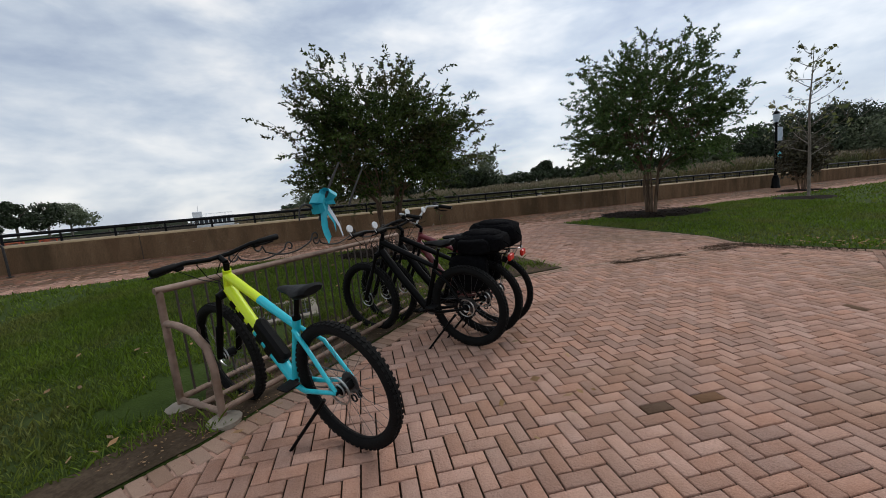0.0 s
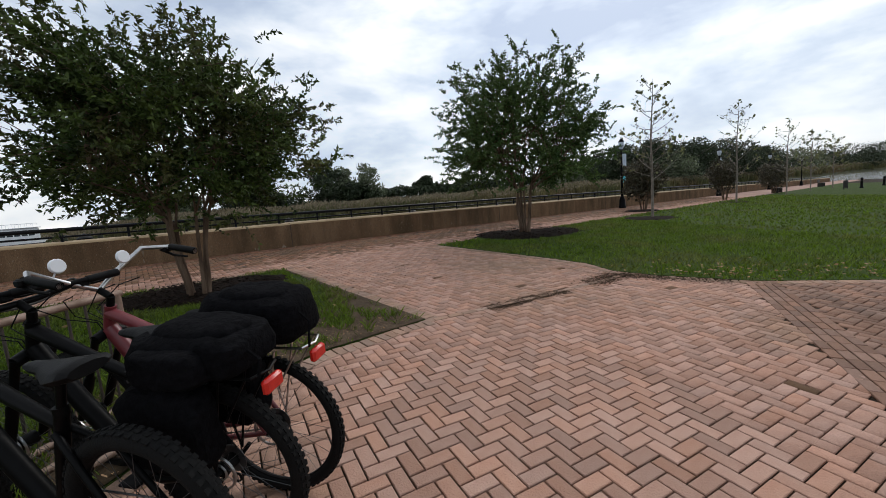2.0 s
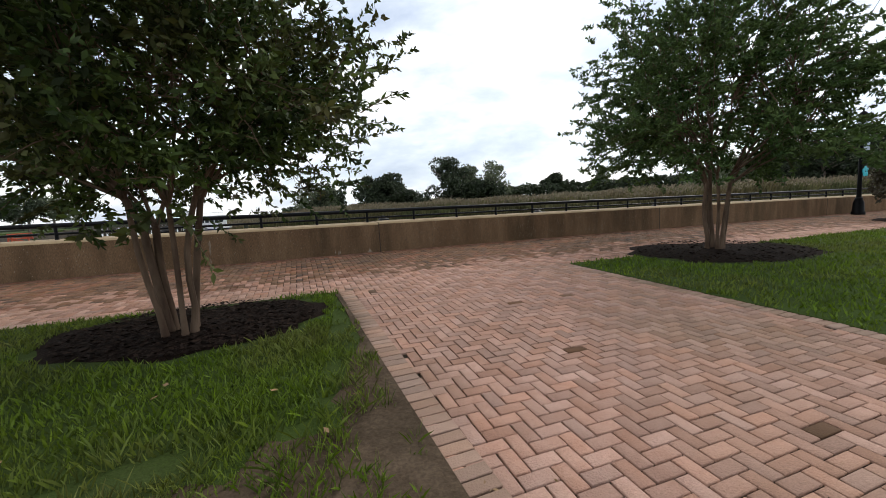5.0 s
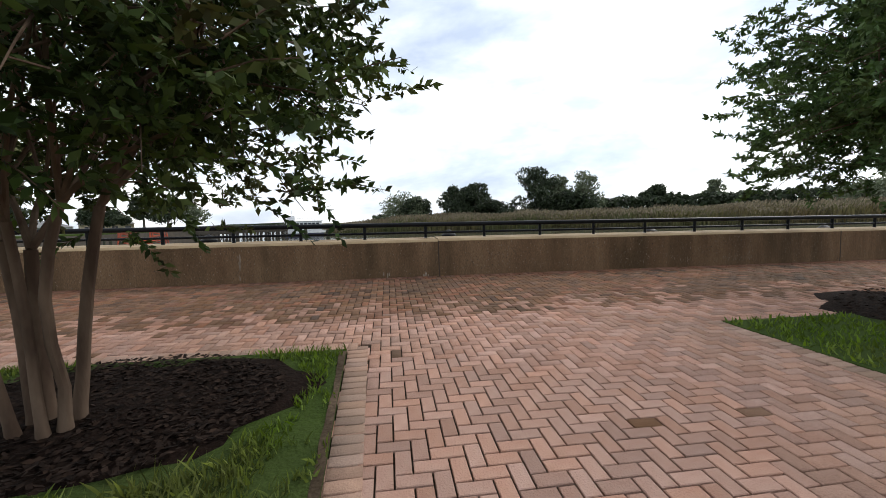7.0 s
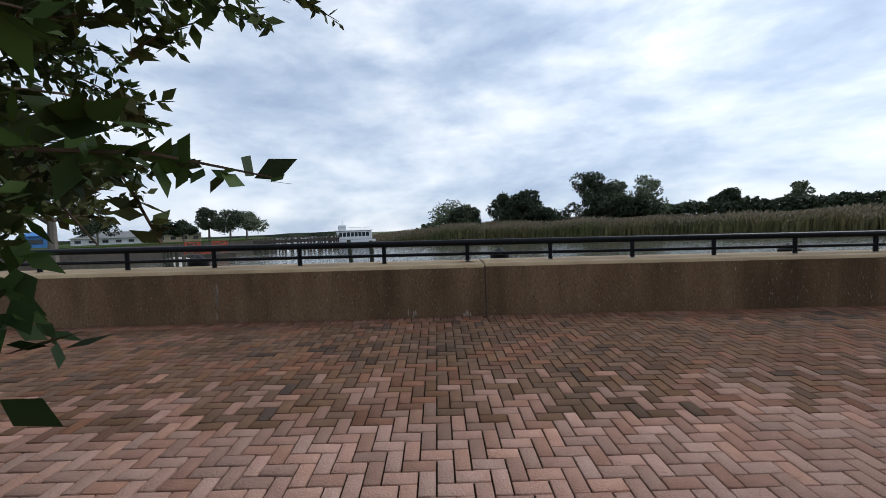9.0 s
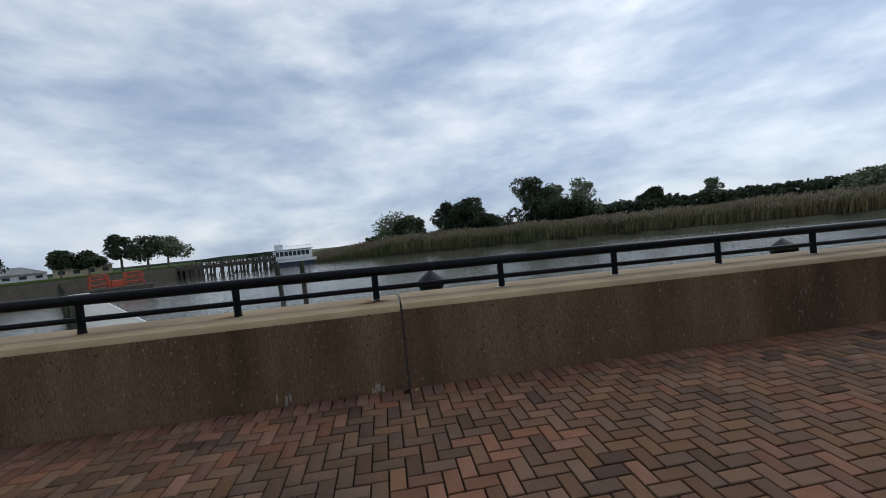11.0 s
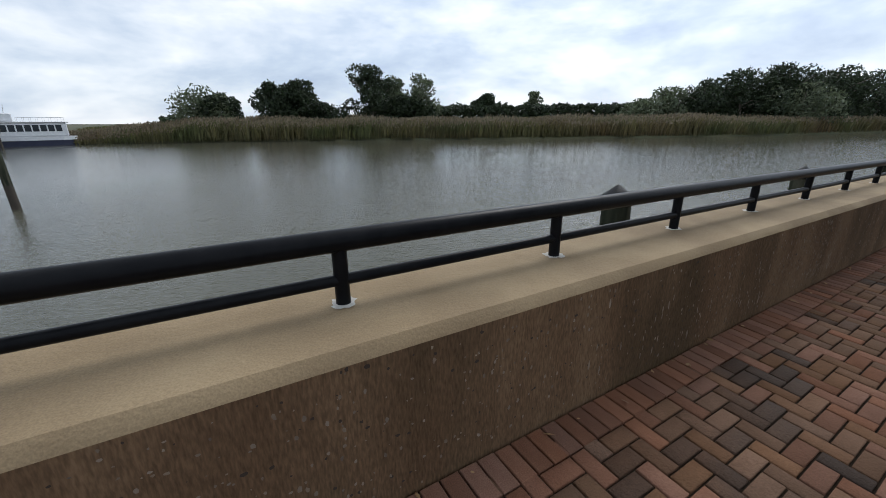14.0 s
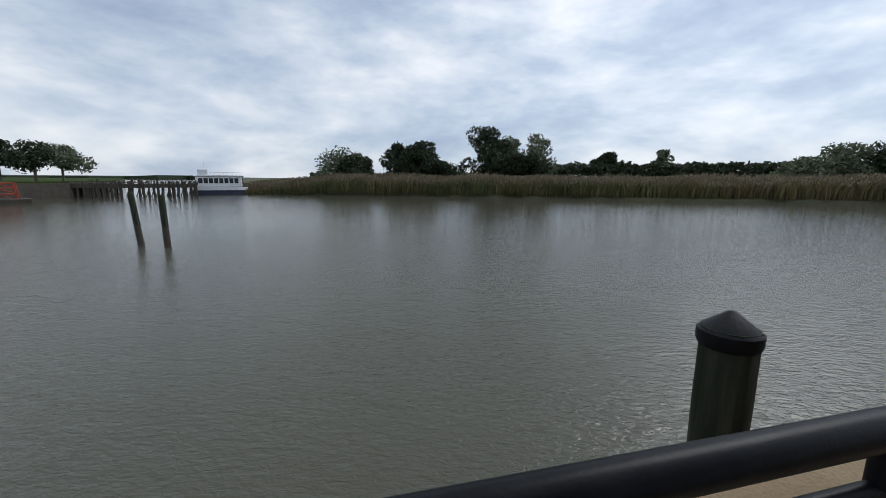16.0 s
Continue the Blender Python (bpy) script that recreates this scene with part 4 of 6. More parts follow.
# ---- grass ----
def grass(name, label, n, xmin, xmax, ymin, ymax, poly, hmin, hmax, width, seed, avoid, bare=None):
    r = np.random.default_rng(seed)
    x, y = r.uniform(xmin, xmax, n), r.uniform(ymin, ymax, n)
    keep = np.zeros(n, bool)
    for i in range(n):
        if not inside(poly, x[i], y[i]) or (bare and bare(x[i], y[i])):
            continue
        lim = 1.0 + 0.3 * noise.noise(Vector((x[i] * 4, y[i] * 4, 0)))
        keep[i] = not any(((x[i] - cx) * math.cos(a) + (y[i] - cy) * math.sin(a)) ** 2 / rx ** 2 + ((y[i] - cy) * math.cos(a) - (x[i] - cx) * math.sin(a)) ** 2 / ry ** 2 < lim for cx, cy, rx, ry, a in avoid)
    x, y = x[keep], y[keep]
    n = len(x)
    clump = np.array([noise.noise(Vector((a * 1.3, b * 1.3, 2))) for a, b in zip(x, y)])
    h = r.uniform(hmin, hmax, n) * (1 + 0.5 * clump)
    ta = r.uniform(0, 2 * np.pi, n)
    wv = np.stack([np.cos(ta), np.sin(ta), 0 * ta], 1) * (width * r.uniform(0.6, 1.4, n))[:, None]
    lean = np.stack([r.normal(0, 0.45, n), r.normal(0, 0.45, n), 0 * ta], 1) * h[:, None]
    b = np.stack([x, y, GX * x + GY * y + 0.008], 1)
    up = np.stack([0 * h, 0 * h, h], 1)
    q = np.stack([b - wv, b + wv, b + lean * 0.5 + up * 0.65 + wv * 0.7, b + lean + up], 1)
    tagged(new(name, quads_mesh(name, q, M_GRASS)), label, "grass", kind="stuff")


def bare1(x, y):
    """Share of the ground left bare near the lawn's worn edges."""
    d1 = dist_line(FRONT[2:], x, y)
    d2 = dist_line([(1.84, 6.41), (-0.15, 10.84)], x, y)
    f = max(0.0, min(1.0, (10.84 - y) / 4.4))
    n1 = noise.noise(Vector((x * 2.3, y * 2.3, 7))) + 0.6 * noise.noise(Vector((x * 7, y * 7, 3)))
    lim = 1.5 if y > 2.6 else 0.3
    return (d1 < lim and n1 < 0.5 - d1 * 0.42) or (d2 < 0.8 * f and n1 < 0.34 - d2 * 0.6)


def tuft_bare(x, y):
    """Tufts stand in clumps on the trodden soil only."""
    d = min(dist_line(FRONT[4:], x, y), dist_line([(1.84, 6.41), (-0.15, 10.84)], x, y))
    n1 = noise.noise(Vector((x * 2.9, y * 2.9, 17))) + 0.5 * noise.noise(Vector((x * 8, y * 8, 5)))
    return d > 1.25 or d < 0.06 or n1 < 0.12 - 0.35 * d


grass("grass_tufts", "loose green grass tufts on the trodden soil", 38000, -1.8, 1.9, 2.3, 9.5, ISL1, 0.04, 0.12, 0.0045, 106, [(-1.3, 9.4, 1.38, 1.02, UA)], tuft_bare)
MULCH1 = (-1.3, 9.4, 1.38, 1.02)
grass("grass", "short green lawn grass with clover", 100000, -6.5, 1.9, 1.0, 7.2, ISL1, 0.03, 0.075, 0.006, 101, [], bare1)
grass("grass", "short green lawn grass round the mulch bed", 38000, -6.5, 1.0, 7.2, 10.9, ISL1, 0.03, 0.08, 0.008, 102, [(*MULCH1, UA)], bare1)
grass("grass", "short green lawn grass beyond the rack", 22000, -16, -6.5, 0.0, 10.5, ISL1, 0.03, 0.08, 0.012, 103, [])
AVOID2 = [(7.25, 13.55, 1.95, 1.4, UA), (13.9, 15.2, 1.2, 0.9, UA), (17.1, 19.0, 1.0, 0.8, UA)]
grass("grass", "short green lawn grass", 52000, 3.7, 13, 4, 16.6, ISL2, 0.03, 0.08, 0.011, 104, AVOID2)
grass("grass", "short green lawn grass far off", 40000, 13, 36, -3, 26, ISL2, 0.04, 0.09, 0.025, 105, AVOID2)


def scatter_flat(name, label, category, n, where, size, material, seed, lift=0.006):
    """Small flat curled bits lying on the ground: leaves, chips."""
    r = np.random.default_rng(seed)
    P = np.array([where(r) for _ in range(n)])
    z = GX * P[:, 0] + GY * P[:, 1] + lift
    a = r.uniform(0, 6.28, n)
    s = size * r.uniform(0.5, 1.4, n)
    d = np.stack([np.cos(a) * s, np.sin(a) * s, r.uniform(-0.25, 0.25, n) * s], 1)
    e = np.stack([-np.sin(a) * s * 0.5, np.cos(a) * s * 0.5, r.uniform(-0.1, 0.35, n) * s], 1)
    c = np.stack([P[:, 0], P[:, 1], z + 0.3 * s], 1)
    tagged(new(name, quads_mesh(name, np.stack([c - d, c - e * 0.9, c + d, c + e], 1), material)), label, category, kind="stuff")


def in_disc(cx, cy, rx, ry):
    def f(r):
        a, q = r.uniform(0, 6.28), math.sqrt(r.uniform(0, 1))
        return cx + rx * q * math.cos(a) * math.cos(UA) - ry * q * math.sin(a) * math.sin(UA), cy + rx * q * math.cos(a) * math.sin(UA) + ry * q * math.sin(a) * math.cos(UA)
    return f


scatter_flat("mulch_chips", "dark brown bark chips", "mulch", 5000, in_disc(-1.3, 9.4, 1.25, 0.92), 0.026, M_CHIP, 111, 0.042)
scatter_flat("mulch_chips", "dark brown bark chips", "mulch", 3000, in_disc(7.25, 13.55, 1.9, 1.4), 0.03, M_CHIP, 112, 0.042)


def along(pts, spread):
    def f(r):
        k = r.integers(0, len(pts) - 1)
        t = r.uniform(0, 1)
        return pts[k][0] + (pts[k + 1][0] - pts[k][0]) * t + r.normal(0, spread), pts[k][1] + (pts[k + 1][1] - pts[k][1]) * t + r.normal(0, spread)
    return f


DEB = [(2.75, 6.5), (3.1, 6.6), (3.45, 6.7), (4.1, 6.84)]
scatter_flat("leaf_litter", "dark wet leaf litter caught on the paving", "litter", 2600, along(DEB, 0.06), 0.012, M_DEBRIS, 113, 0.001)
scatter_flat("leaf_litter", "dark leaf litter at the lawn corner", "litter", 4600, along([(4.7, 7.05), (5.5, 7.35), (6.0, 6.9), (6.6, 6.35)], 0.13), 0.016, M_DEBRIS, 114, 0.001)
scatter_flat("soil_bits", "small stones and bits on the bare soil", "litter", 900, along([(x + 0.0, y + 0.3) for x, y in FRONT[3:]], 0.16), 0.011, M_DRYLEAF, 118, 0.03)
scatter_flat("fallen_leaves", "dry brown leaves on the grass", "leaves", 130, lambda r: (r.uniform(-4, 1), r.uniform(2, 8)), 0.035, M_DRYLEAF, 115, 0.05)
scatter_flat("fallen_leaves", "dry leaves along the lawn edge", "leaves", 420, along([(6.2, 7.3), (7.2, 6.5), (9.5, 5.5), (12, 4.5)], 0.4), 0.03, M_DRYLEAF, 116, 0.05)
scatter_flat("fallen_leaves", "dry leaves at the foot of the wall", "leaves", 60, lambda r: sw(r.uniform(-3, 8), -abs(r.normal(0, 0.06)) - 0.02), 0.022, M_DRYLEAF, 117, 0.006)

# ---- bicycles ----


def wheel(parent, cx, R, tr, seed=0, rotor=True, cassette=False):
    """Wheel: rim, tyre, spokes, hub."""
    w = part("wheel", Geo().ring((cx, 0, R), R - tr * 1.75, tr * 0.42, n=44, k=8), M_PLASTIC, parent)
    ty = Geo().ring((cx, 0, R), R - tr, tr, n=52, k=12)
    for i in range(64):
        a = 2 * math.pi * i / 64
        for sy in (-0.6, 0.0, 0.6):
            aa = a + (0.04 if sy == 0 else 0)
            rad = R - tr + tr * math.cos(sy) * 0.98
            m = Matrix.Rotation(-aa, 3, "Y")
            ty.box((cx + rad * math.cos(aa), tr * math.sin(sy), R + rad * math.sin(aa)), (0.008, tr * 0.42, 0.02), m)
    part("tyre", ty, M_TYRE, w)
    sp = Geo()
    for i in range(28):
        a = 2 * math.pi * i / 28
        b = a + (0.35 if i % 4 < 2 else -0.35)
        y = 0.03 if i % 2 else -0.03
        sp.tube([(cx + 0.03 * math.cos(b), y, R + 0.03 * math.sin(b)), (cx + (R - tr * 2) * math.cos(a), 0, R + (R - tr * 2) * math.sin(a))], 0.0012, 3, caps=False)
    part("spokes", sp, M_DARKSTEEL, w)
    hub = Geo().tube([(cx, -0.07, R), (cx, -0.04, R), (cx, -0.035, R), (cx, 0.035, R), (cx, 0.04, R), (cx, 0.07, R)], [0.012, 0.012, 0.032, 0.032, 0.012, 0.012], 12)
    part("hub", hub, M_PLASTIC, w)
    if rotor:
        part("brake_disc", Geo().ring((cx, 0.045, R), 0.075, 0.006, n=24, k=4).ring((cx, 0.045, R), 0.035, 0.005, n=18, k=4), M_STEEL, w)
    if cassette:
        prof = []
        for k in range(7):
            prof += [(-0.033 - k * 0.0045, 0.062 - k * 0.006), (-0.035 - k * 0.0045, 0.062 - k * 0.006), (-0.0352 - k * 0.0045, 0.05 - k * 0.006)]
        cs = Geo().tube([(cx, q[0], R) for q in prof], [q[1] for q in prof], 20)
        part("cassette", cs, M_DARKSTEEL, w)
    return w


def bicycle(m, label, style):
    """A bicycle on its stand: x forward from the rear tyre's contact, y to its left, z up."""
    b = thing("bicycle", m, label, "bicycle", "bicycles at the rack")
    R, tr, wb = style["R"], style["tr"], style["wb"]
    ax_r, ax_f = Vector((0, 0, R)), Vector((wb, 0, R))
    bb = Vector((0.44, 0, R - 0.06))
    st_top, hd_top, hd_bot = Vector((0.27, 0, R + style["seat"])), Vector((wb - 0.29, 0, R + 0.60)), Vector((wb - 0.245, 0, R + 0.47))
    wheel(b, 0, R, tr, cassette=True)
    wheel(b, wb, R, tr)
    ca, cb = style["front"], style["rear"]
    # main frame
    top_a, top_b = hd_top.lerp(hd_bot, 0.2), st_top.lerp(bb, 0.12)
    mid_t, mid_d = top_a.lerp(top_b, 0.5), hd_bot.lerp(bb, 0.45)
    part("head_tube", Geo().tube([hd_bot - (hd_top - hd_bot) * 0.1, hd_bot, hd_top, hd_top + (hd_top - hd_bot) * 0.1], [0.03, 0.027, 0.025, 0.026], 14), ca, b)
    part("top_tube", Geo().tube([top_a, mid_t], [0.030, 0.026], 14), ca, b)
    part("top_tube_rear", Geo().tube([mid_t, top_b], [0.026, 0.02], 14), cb, b)
    part("down_tube", Geo().tube([hd_bot + Vector((-0.01, 0, 0.02)), mid_d], [0.036, 0.036], 14), ca, b)
    part("down_tube_lower", Geo().tube([mid_d, bb], [0.036, 0.034], 14), cb, b)
    part("seat_tube", Geo().tube([bb, st_top], [0.024, 0.022], 14), cb, b)
    part("bottom_bracket", Geo().tube([bb + Vector((0, -0.04, 0)), bb + Vector((0, 0.04, 0))], 0.028, 16), cb, b)
    for sy in (-1, 1):
        drop = ax_r + Vector((0, sy * 0.065, 0))
        part("chain_stay", Geo().tube([bb + Vector((-0.03, sy * 0.03, 0)), bb + Vector((-0.16, sy * 0.055, 0.0)), drop], [0.017, 0.014, 0.011], 10), cb, b)
        part("seat_stay", Geo().tube([st_top.lerp(bb, 0.16) + Vector((0, sy * 0.02, 0)), st_top.lerp(ax_r, 0.4) + Vector((0, sy * 0.055, 0)), drop], [0.013, 0.012, 0.011], 10), cb, b)
    # fork
    fk = Geo()
    crown = hd_bot + (hd_bot - hd_top) * 0.12
    fk.tube([crown + Vector((0, -0.07, 0.0)), crown + Vector((0, 0, 0.02)), crown + Vector((0, 0.07, 0.0))], [0.026, 0.03, 0.026], 10)
    for sy in (-1, 1):
        fk.tube([crown + Vector((0, sy * 0.065, 0.01)), crown.lerp(ax_f, 0.45) + Vector((0, sy * 0.065, 0)), crown.lerp(ax_f, 0.47) + Vector((0, sy * 0.065, 0)), ax_f + Vector((0, sy * 0.065, 0))], [0.017, 0.017, 0.024, 0.02], 10)
    part("fork", fk, style.get("fork", M_BLACK), b)
    # cockpit
    stem_top = hd_top + (hd_top - hd_bot) * 0.45
    bar_c = stem_top + Vector((0.06, 0, 0.035))
    part("stem", Geo().tube([hd_top, stem_top], 0.018, 10).tube([stem_top, bar_c], 0.017, 10), M_BLACK, b)
    if style.get("bars") == "swept":
        pts = [bar_c + Vector(p) for p in ((-0.28, -0.33, 0.12), (-0.12, -0.33, 0.15), (0.0, -0.26, 0.16), (0.02, -0.1, 0.06), (0, 0, 0), (0.02, 0.1, 0.06), (0.0, 0.26, 0.16), (-0.12, 0.33, 0.15), (-0.28, 0.33, 0.12))]
        hb = part("handlebar", Geo().tube(pts, 0.0125, 10), M_STEEL, b, "chrome swept-back handlebar")
        grips = ((pts[0], pts[1]), (pts[8], pts[7]))
    else:
        pts = [bar_c + Vector(p) for p in ((-0.05, -0.38, 0.025), (-0.02, -0.2, 0.025), (0, -0.06, 0), (0, 0.06, 0), (-0.02, 0.2, 0.025), (-0.05, 0.38, 0.025))]
        hb = part("handlebar", Geo().tube(pts, 0.014, 10), M_BLACK, b)
        grips = ((pts[0], pts[0].lerp(pts[1], 0.72)), (pts[5], pts[5].lerp(pts[4], 0.72)))
    for p, q in grips:
        part("grip", Geo().tube([p, p.lerp(q, 0.05), p.lerp(q, 0.95), q], [0.017, 0.02, 0.018, 0.017], 10), M_PLASTIC, hb)
        lv = q.lerp(p, -0.12)
        part("brake_lever", Geo().tube([lv, lv + Vector((0.05, 0, -0.02)), lv.lerp(p, 0.6) + Vector((0.07, 0, -0.035)), p + Vector((0.06, 0, -0.03))], [0.012, 0.009, 0.007, 0.006], 6).box(lv + Vector((0.01, 0, -0.015)), (0.04, 0.05, 0.035), bevel=0.008), M_PLASTIC, hb)
    for sy in (-0.24, -0.1, 0.1, 0.24):
        s0 = bar_c + Vector((0.03, sy, 0.0))
        part("cable", Geo().tube([s0, s0 + Vector((0.1, -sy * 0.2, -0.03)), s0 + Vector((0.13, -sy * 0.7, -0.13)), hd_bot + Vector((0.03, sy * 0.1, 0.06)), hd_bot + Vector((-0.05, sy * 0.12, -0.05))], 0.003, 5), M_BLACK, b)
    for sy in (-1, 1) if style.get("mirror") else ():
        p = pts[0] if sy < 0 else pts[-1]
        part("mirror", Geo().lathe([(0.02, 0), (0.034, 0.004), (0.034, 0.01), (0.03, 0.016)], 14, p + Vector((-0.01, sy * 0.03, 0.07)), Matrix.Rotation(radians(-80), 3, "Y")).tube([p, p + Vector((0, sy * 0.03, 0.05))], 0.004, 5), M_WHITE, hb, "small pale round mirror")
    # saddle
    sp = st_top + (st_top - bb) * style.get("post", 0.3)
    part("seatpost", Geo().tube([st_top - (st_top - bb) * 0.1, sp], 0.0145, 10).lathe([(0.023, -0.01), (0.023, 0.02)], 12, st_top), M_BLACK, b)
    sd = Geo()
    prof = [(-0.15, 0.06, 0.02), (-0.13, 0.082, 0.03), (-0.08, 0.085, 0.032), (-0.02, 0.06, 0.028), (0.04, 0.032, 0.024), (0.10, 0.024, 0.02), (0.135, 0.014, 0.012)]
    vs, n = [], 10
    for x, hw, th in prof:
        for j in range(n):
            a = 2 * math.pi * j / n
            vs.append(sp + Vector((x + 0.0, hw * math.cos(a), 0.045 + th * math.sin(a) + (0.012 if x < -0.1 else 0))))
    fs = [(i * n + j, i * n + (j + 1) % n, (i + 1) * n + (j + 1) % n, (i + 1) * n + j) for i in range(len(prof) - 1) for j in range(n)] + [tuple(range(n - 1, -1, -1)), tuple((len(prof) - 1) * n + j for j in range(n))]
    part("saddle", sd.add(vs, fs), M_PLASTIC, b)
    # drive
    crk = Geo().tube([bb + Vector((0, -0.055, 0)), bb + Vector((0, -0.062, 0))], 0.085, 28)
    cs = part("chainring", crk, M_DARKSTEEL, b)
    for sy, a in ((-1, -0.5), (1, math.pi - 0.5)):
        e = bb + Vector((0.17 * math.cos(a), sy * 0.08, 0.17 * math.sin(a)))
        part("crank", Geo().tube([bb + Vector((0, sy * 0.07, 0)), e], [0.014, 0.011], 8), M_BLACK, b)
        part("pedal", Geo().box(e + Vector((0, sy * 0.055, 0)), (0.09, 0.09, 0.018), bevel=0.006), M_PLASTIC, b)
    ch = Geo()
    for dz in (0.08, -0.08):
        ch.tube([bb + Vector((0, -0.058, dz)), bb.lerp(ax_r, 0.5) + Vector((0, -0.055, dz * 0.8 + 0.0)), ax_r + Vector((0, -0.05, dz * 0.6))], 0.004, 5)
    part("chain", ch, M_DARKSTEEL, b)
    part("derailleur", Geo().box(ax_r + Vector((0.01, -0.075, -0.07)), (0.03, 0.02, 0.1), Matrix.Rotation(0.3, 3, "Y"), bevel=0.005).ring(ax_r + Vector((0.03, -0.06, -0.12)), 0.02, 0.005, n=14, k=5), M_PLASTIC, b)
    foot = Vector((0.36, 0.24, style.get("stand_z", -0.02)))
    part("kickstand", Geo().tube([Vector((0.09, 0.08, R - 0.05)), foot.lerp(Vector((0.09, 0.08, R)), 0.05), foot], [0.011, 0.009, 0.012], 8), M_BLACK, b)
    if style.get("battery"):
        d0, d1 = hd_bot.lerp(bb, 0.5), hd_bot.lerp(bb, 0.92)
        ang = math.atan2((d1 - d0).z, (d1 - d0).x)
        part("battery", Geo().box((d0 + d1) / 2 + Vector((0.0, 0, 0.085)) , (0.3, 0.07, 0.1), Matrix.Rotation(-ang, 3, "Y"), bevel=0.02), M_PLASTIC, b, "black battery pack")
        # bars standing for lettering on the down tube
        for k in range(5):
            q = hd_bot.lerp(bb, 0.14 + 0.13 * k)
            m3 = Matrix.Rotation(-ang, 3, "Y")
            part("lettering_bar", Geo().box(q + Vector((0, 0.034, 0)), (0.055, 0.008, 0.045), m3, bevel=0.003), M_BLACK, b).data.update()
            part("lettering_bar", Geo().box(q + Vector((0, -0.034, 0)), (0.055, 0.008, 0.045), m3, bevel=0.003), M_BLACK, b)
    if style.get("bag") or style.get("pannier"):
        z0 = R * 2 + 0.06
        rack_bars = []
        for sy in (-0.07, 0.07):
            rack_bars.append(Geo().tube([(0.3, sy, z0 + 0.02), (0.1, sy, z0 + 0.02), (-0.26, sy, z0 + 0.02)], 0.006, 6))
            rack_bars.append(Geo().tube([(-0.02, sy, R + 0.03), (-0.12, sy, z0)], 0.005, 6))
            rack_bars.append(Geo().tube([(-0.02, sy, R + 0.03), (0.06, sy, z0)], 0.005, 6))
            rack_bars.append(Geo().tube([(-0.24, sy, z0 + 0.02), (-0.12, sy, z0 - 0.16)], 0.005, 6))
        rack_bars.append(Geo().tube([(-0.26, -0.07, z0 + 0.02), (-0.285, 0, z0 + 0.02), (-0.26, 0.07, z0 + 0.02)], 0.006, 6))
        for bar in rack_bars:
            part("rack_bar", bar, style.get("rackmat", M_BLACK), b)
        if style.get("bag"):
            hh = style["bag"]
            bag = part("bag", Geo().soft((-0.02, 0, z0 + 0.03 + hh / 2), (0.50, 0.30, hh), R * 100 + wb * 70, 0.52, 0.02), M_FABRIC, b, "black stuffed fabric rear bag")
            part("bag_lid", Geo().soft((-0.03, 0, z0 + 0.03 + hh * 0.9), (0.36, 0.22, 0.09), 5, 0.7), M_FABRIC, bag)
            for sy in (-1, 1):
                part("side_pocket", Geo().soft((-0.02, sy * 0.155, z0 + 0.1), (0.3, 0.09, 0.12), 9 + sy), M_FABRIC, bag)
            part("strap", Geo().tube([(-0.25, 0.05, z0 + hh * 0.8), (-0.31, 0.06, z0 + hh * 0.6), (-0.3, 0.07, z0 + 0.03)], 0.006, 6), M_FABRIC, bag)
            part("zip", Geo().tube([(-0.15, -0.151, z0 + hh * 0.8), (0.0, -0.156, z0 + hh * 0.82), (0.15, -0.151, z0 + hh * 0.8)], 0.004, 5), M_DARKSTEEL, bag)
        if style.get("pannier"):
            for sy in (-1, 1):
                part("pannier", Geo().soft((0.05, sy * 0.14, z0 + 0.03 - style["pannier"] / 2), (0.36, 0.14, style["pannier"]), 20 + sy, 0.5, 0.02), M_FABRIC, b, "black side pannier")
        part("tail_light", Geo().box((-0.29, 0, z0 - 0.03), (0.03, 0.1, 0.06), bevel=0.01), M_REDLENS, b, "red rear light")
    return b


def bike_at(x, y, heading, lean, s=1.06, front_up=1.0):
    return Matrix.Translation((x, y, gz(x, y) + 0.004)) @ Matrix.Rotation(radians(heading), 4, "Z") @ Matrix.Rotation(radians(-front_up), 4, "Y") @ Matrix.Rotation(radians(-lean), 4, "X") @ Matrix.Diagonal((s, s, s, 1))


bicycle(bike_at(-0.67, 2.17, 147, 7, 1.12), "lime yellow and turquoise electric mountain bike on its stand",
        dict(R=0.365, tr=0.031, wb=1.14, seat=0.36, front=M_YELLOW, rear=M_TURQ, battery=True, post=0.28, stand_z=-0.04))
bicycle(bike_at(0.13, 3.53, 148, 5, 1.08), "black electric bicycle with white mirrors parked at the rack",
        dict(R=0.365, tr=0.036, wb=1.14, seat=0.40, front=M_BLACK, rear=M_BLACK, mirror=True, post=0.25, stand_z=-0.03))
bicycle(bike_at(0.31, 3.80, 150, 5, 1.08), "black bicycle with bulging rear bag and panniers",
        dict(R=0.36, tr=0.032, wb=1.13, seat=0.41, front=M_BLACK, rear=M_BLACK, bag=0.16, pannier=0.34, mirror=True, post=0.25, stand_z=-0.03))
bicycle(bike_at(0.47, 4.06, 151, 4, 1.06), "maroon bicycle with chrome handlebar and rear bag",
        dict(R=0.36, tr=0.027, wb=1.12, seat=0.42, front=M_MAROON, rear=M_MAROON, bag=0.24, bars="swept", mirror=False, rackmat=M_STEEL, post=0.22, stand_z=-0.03))

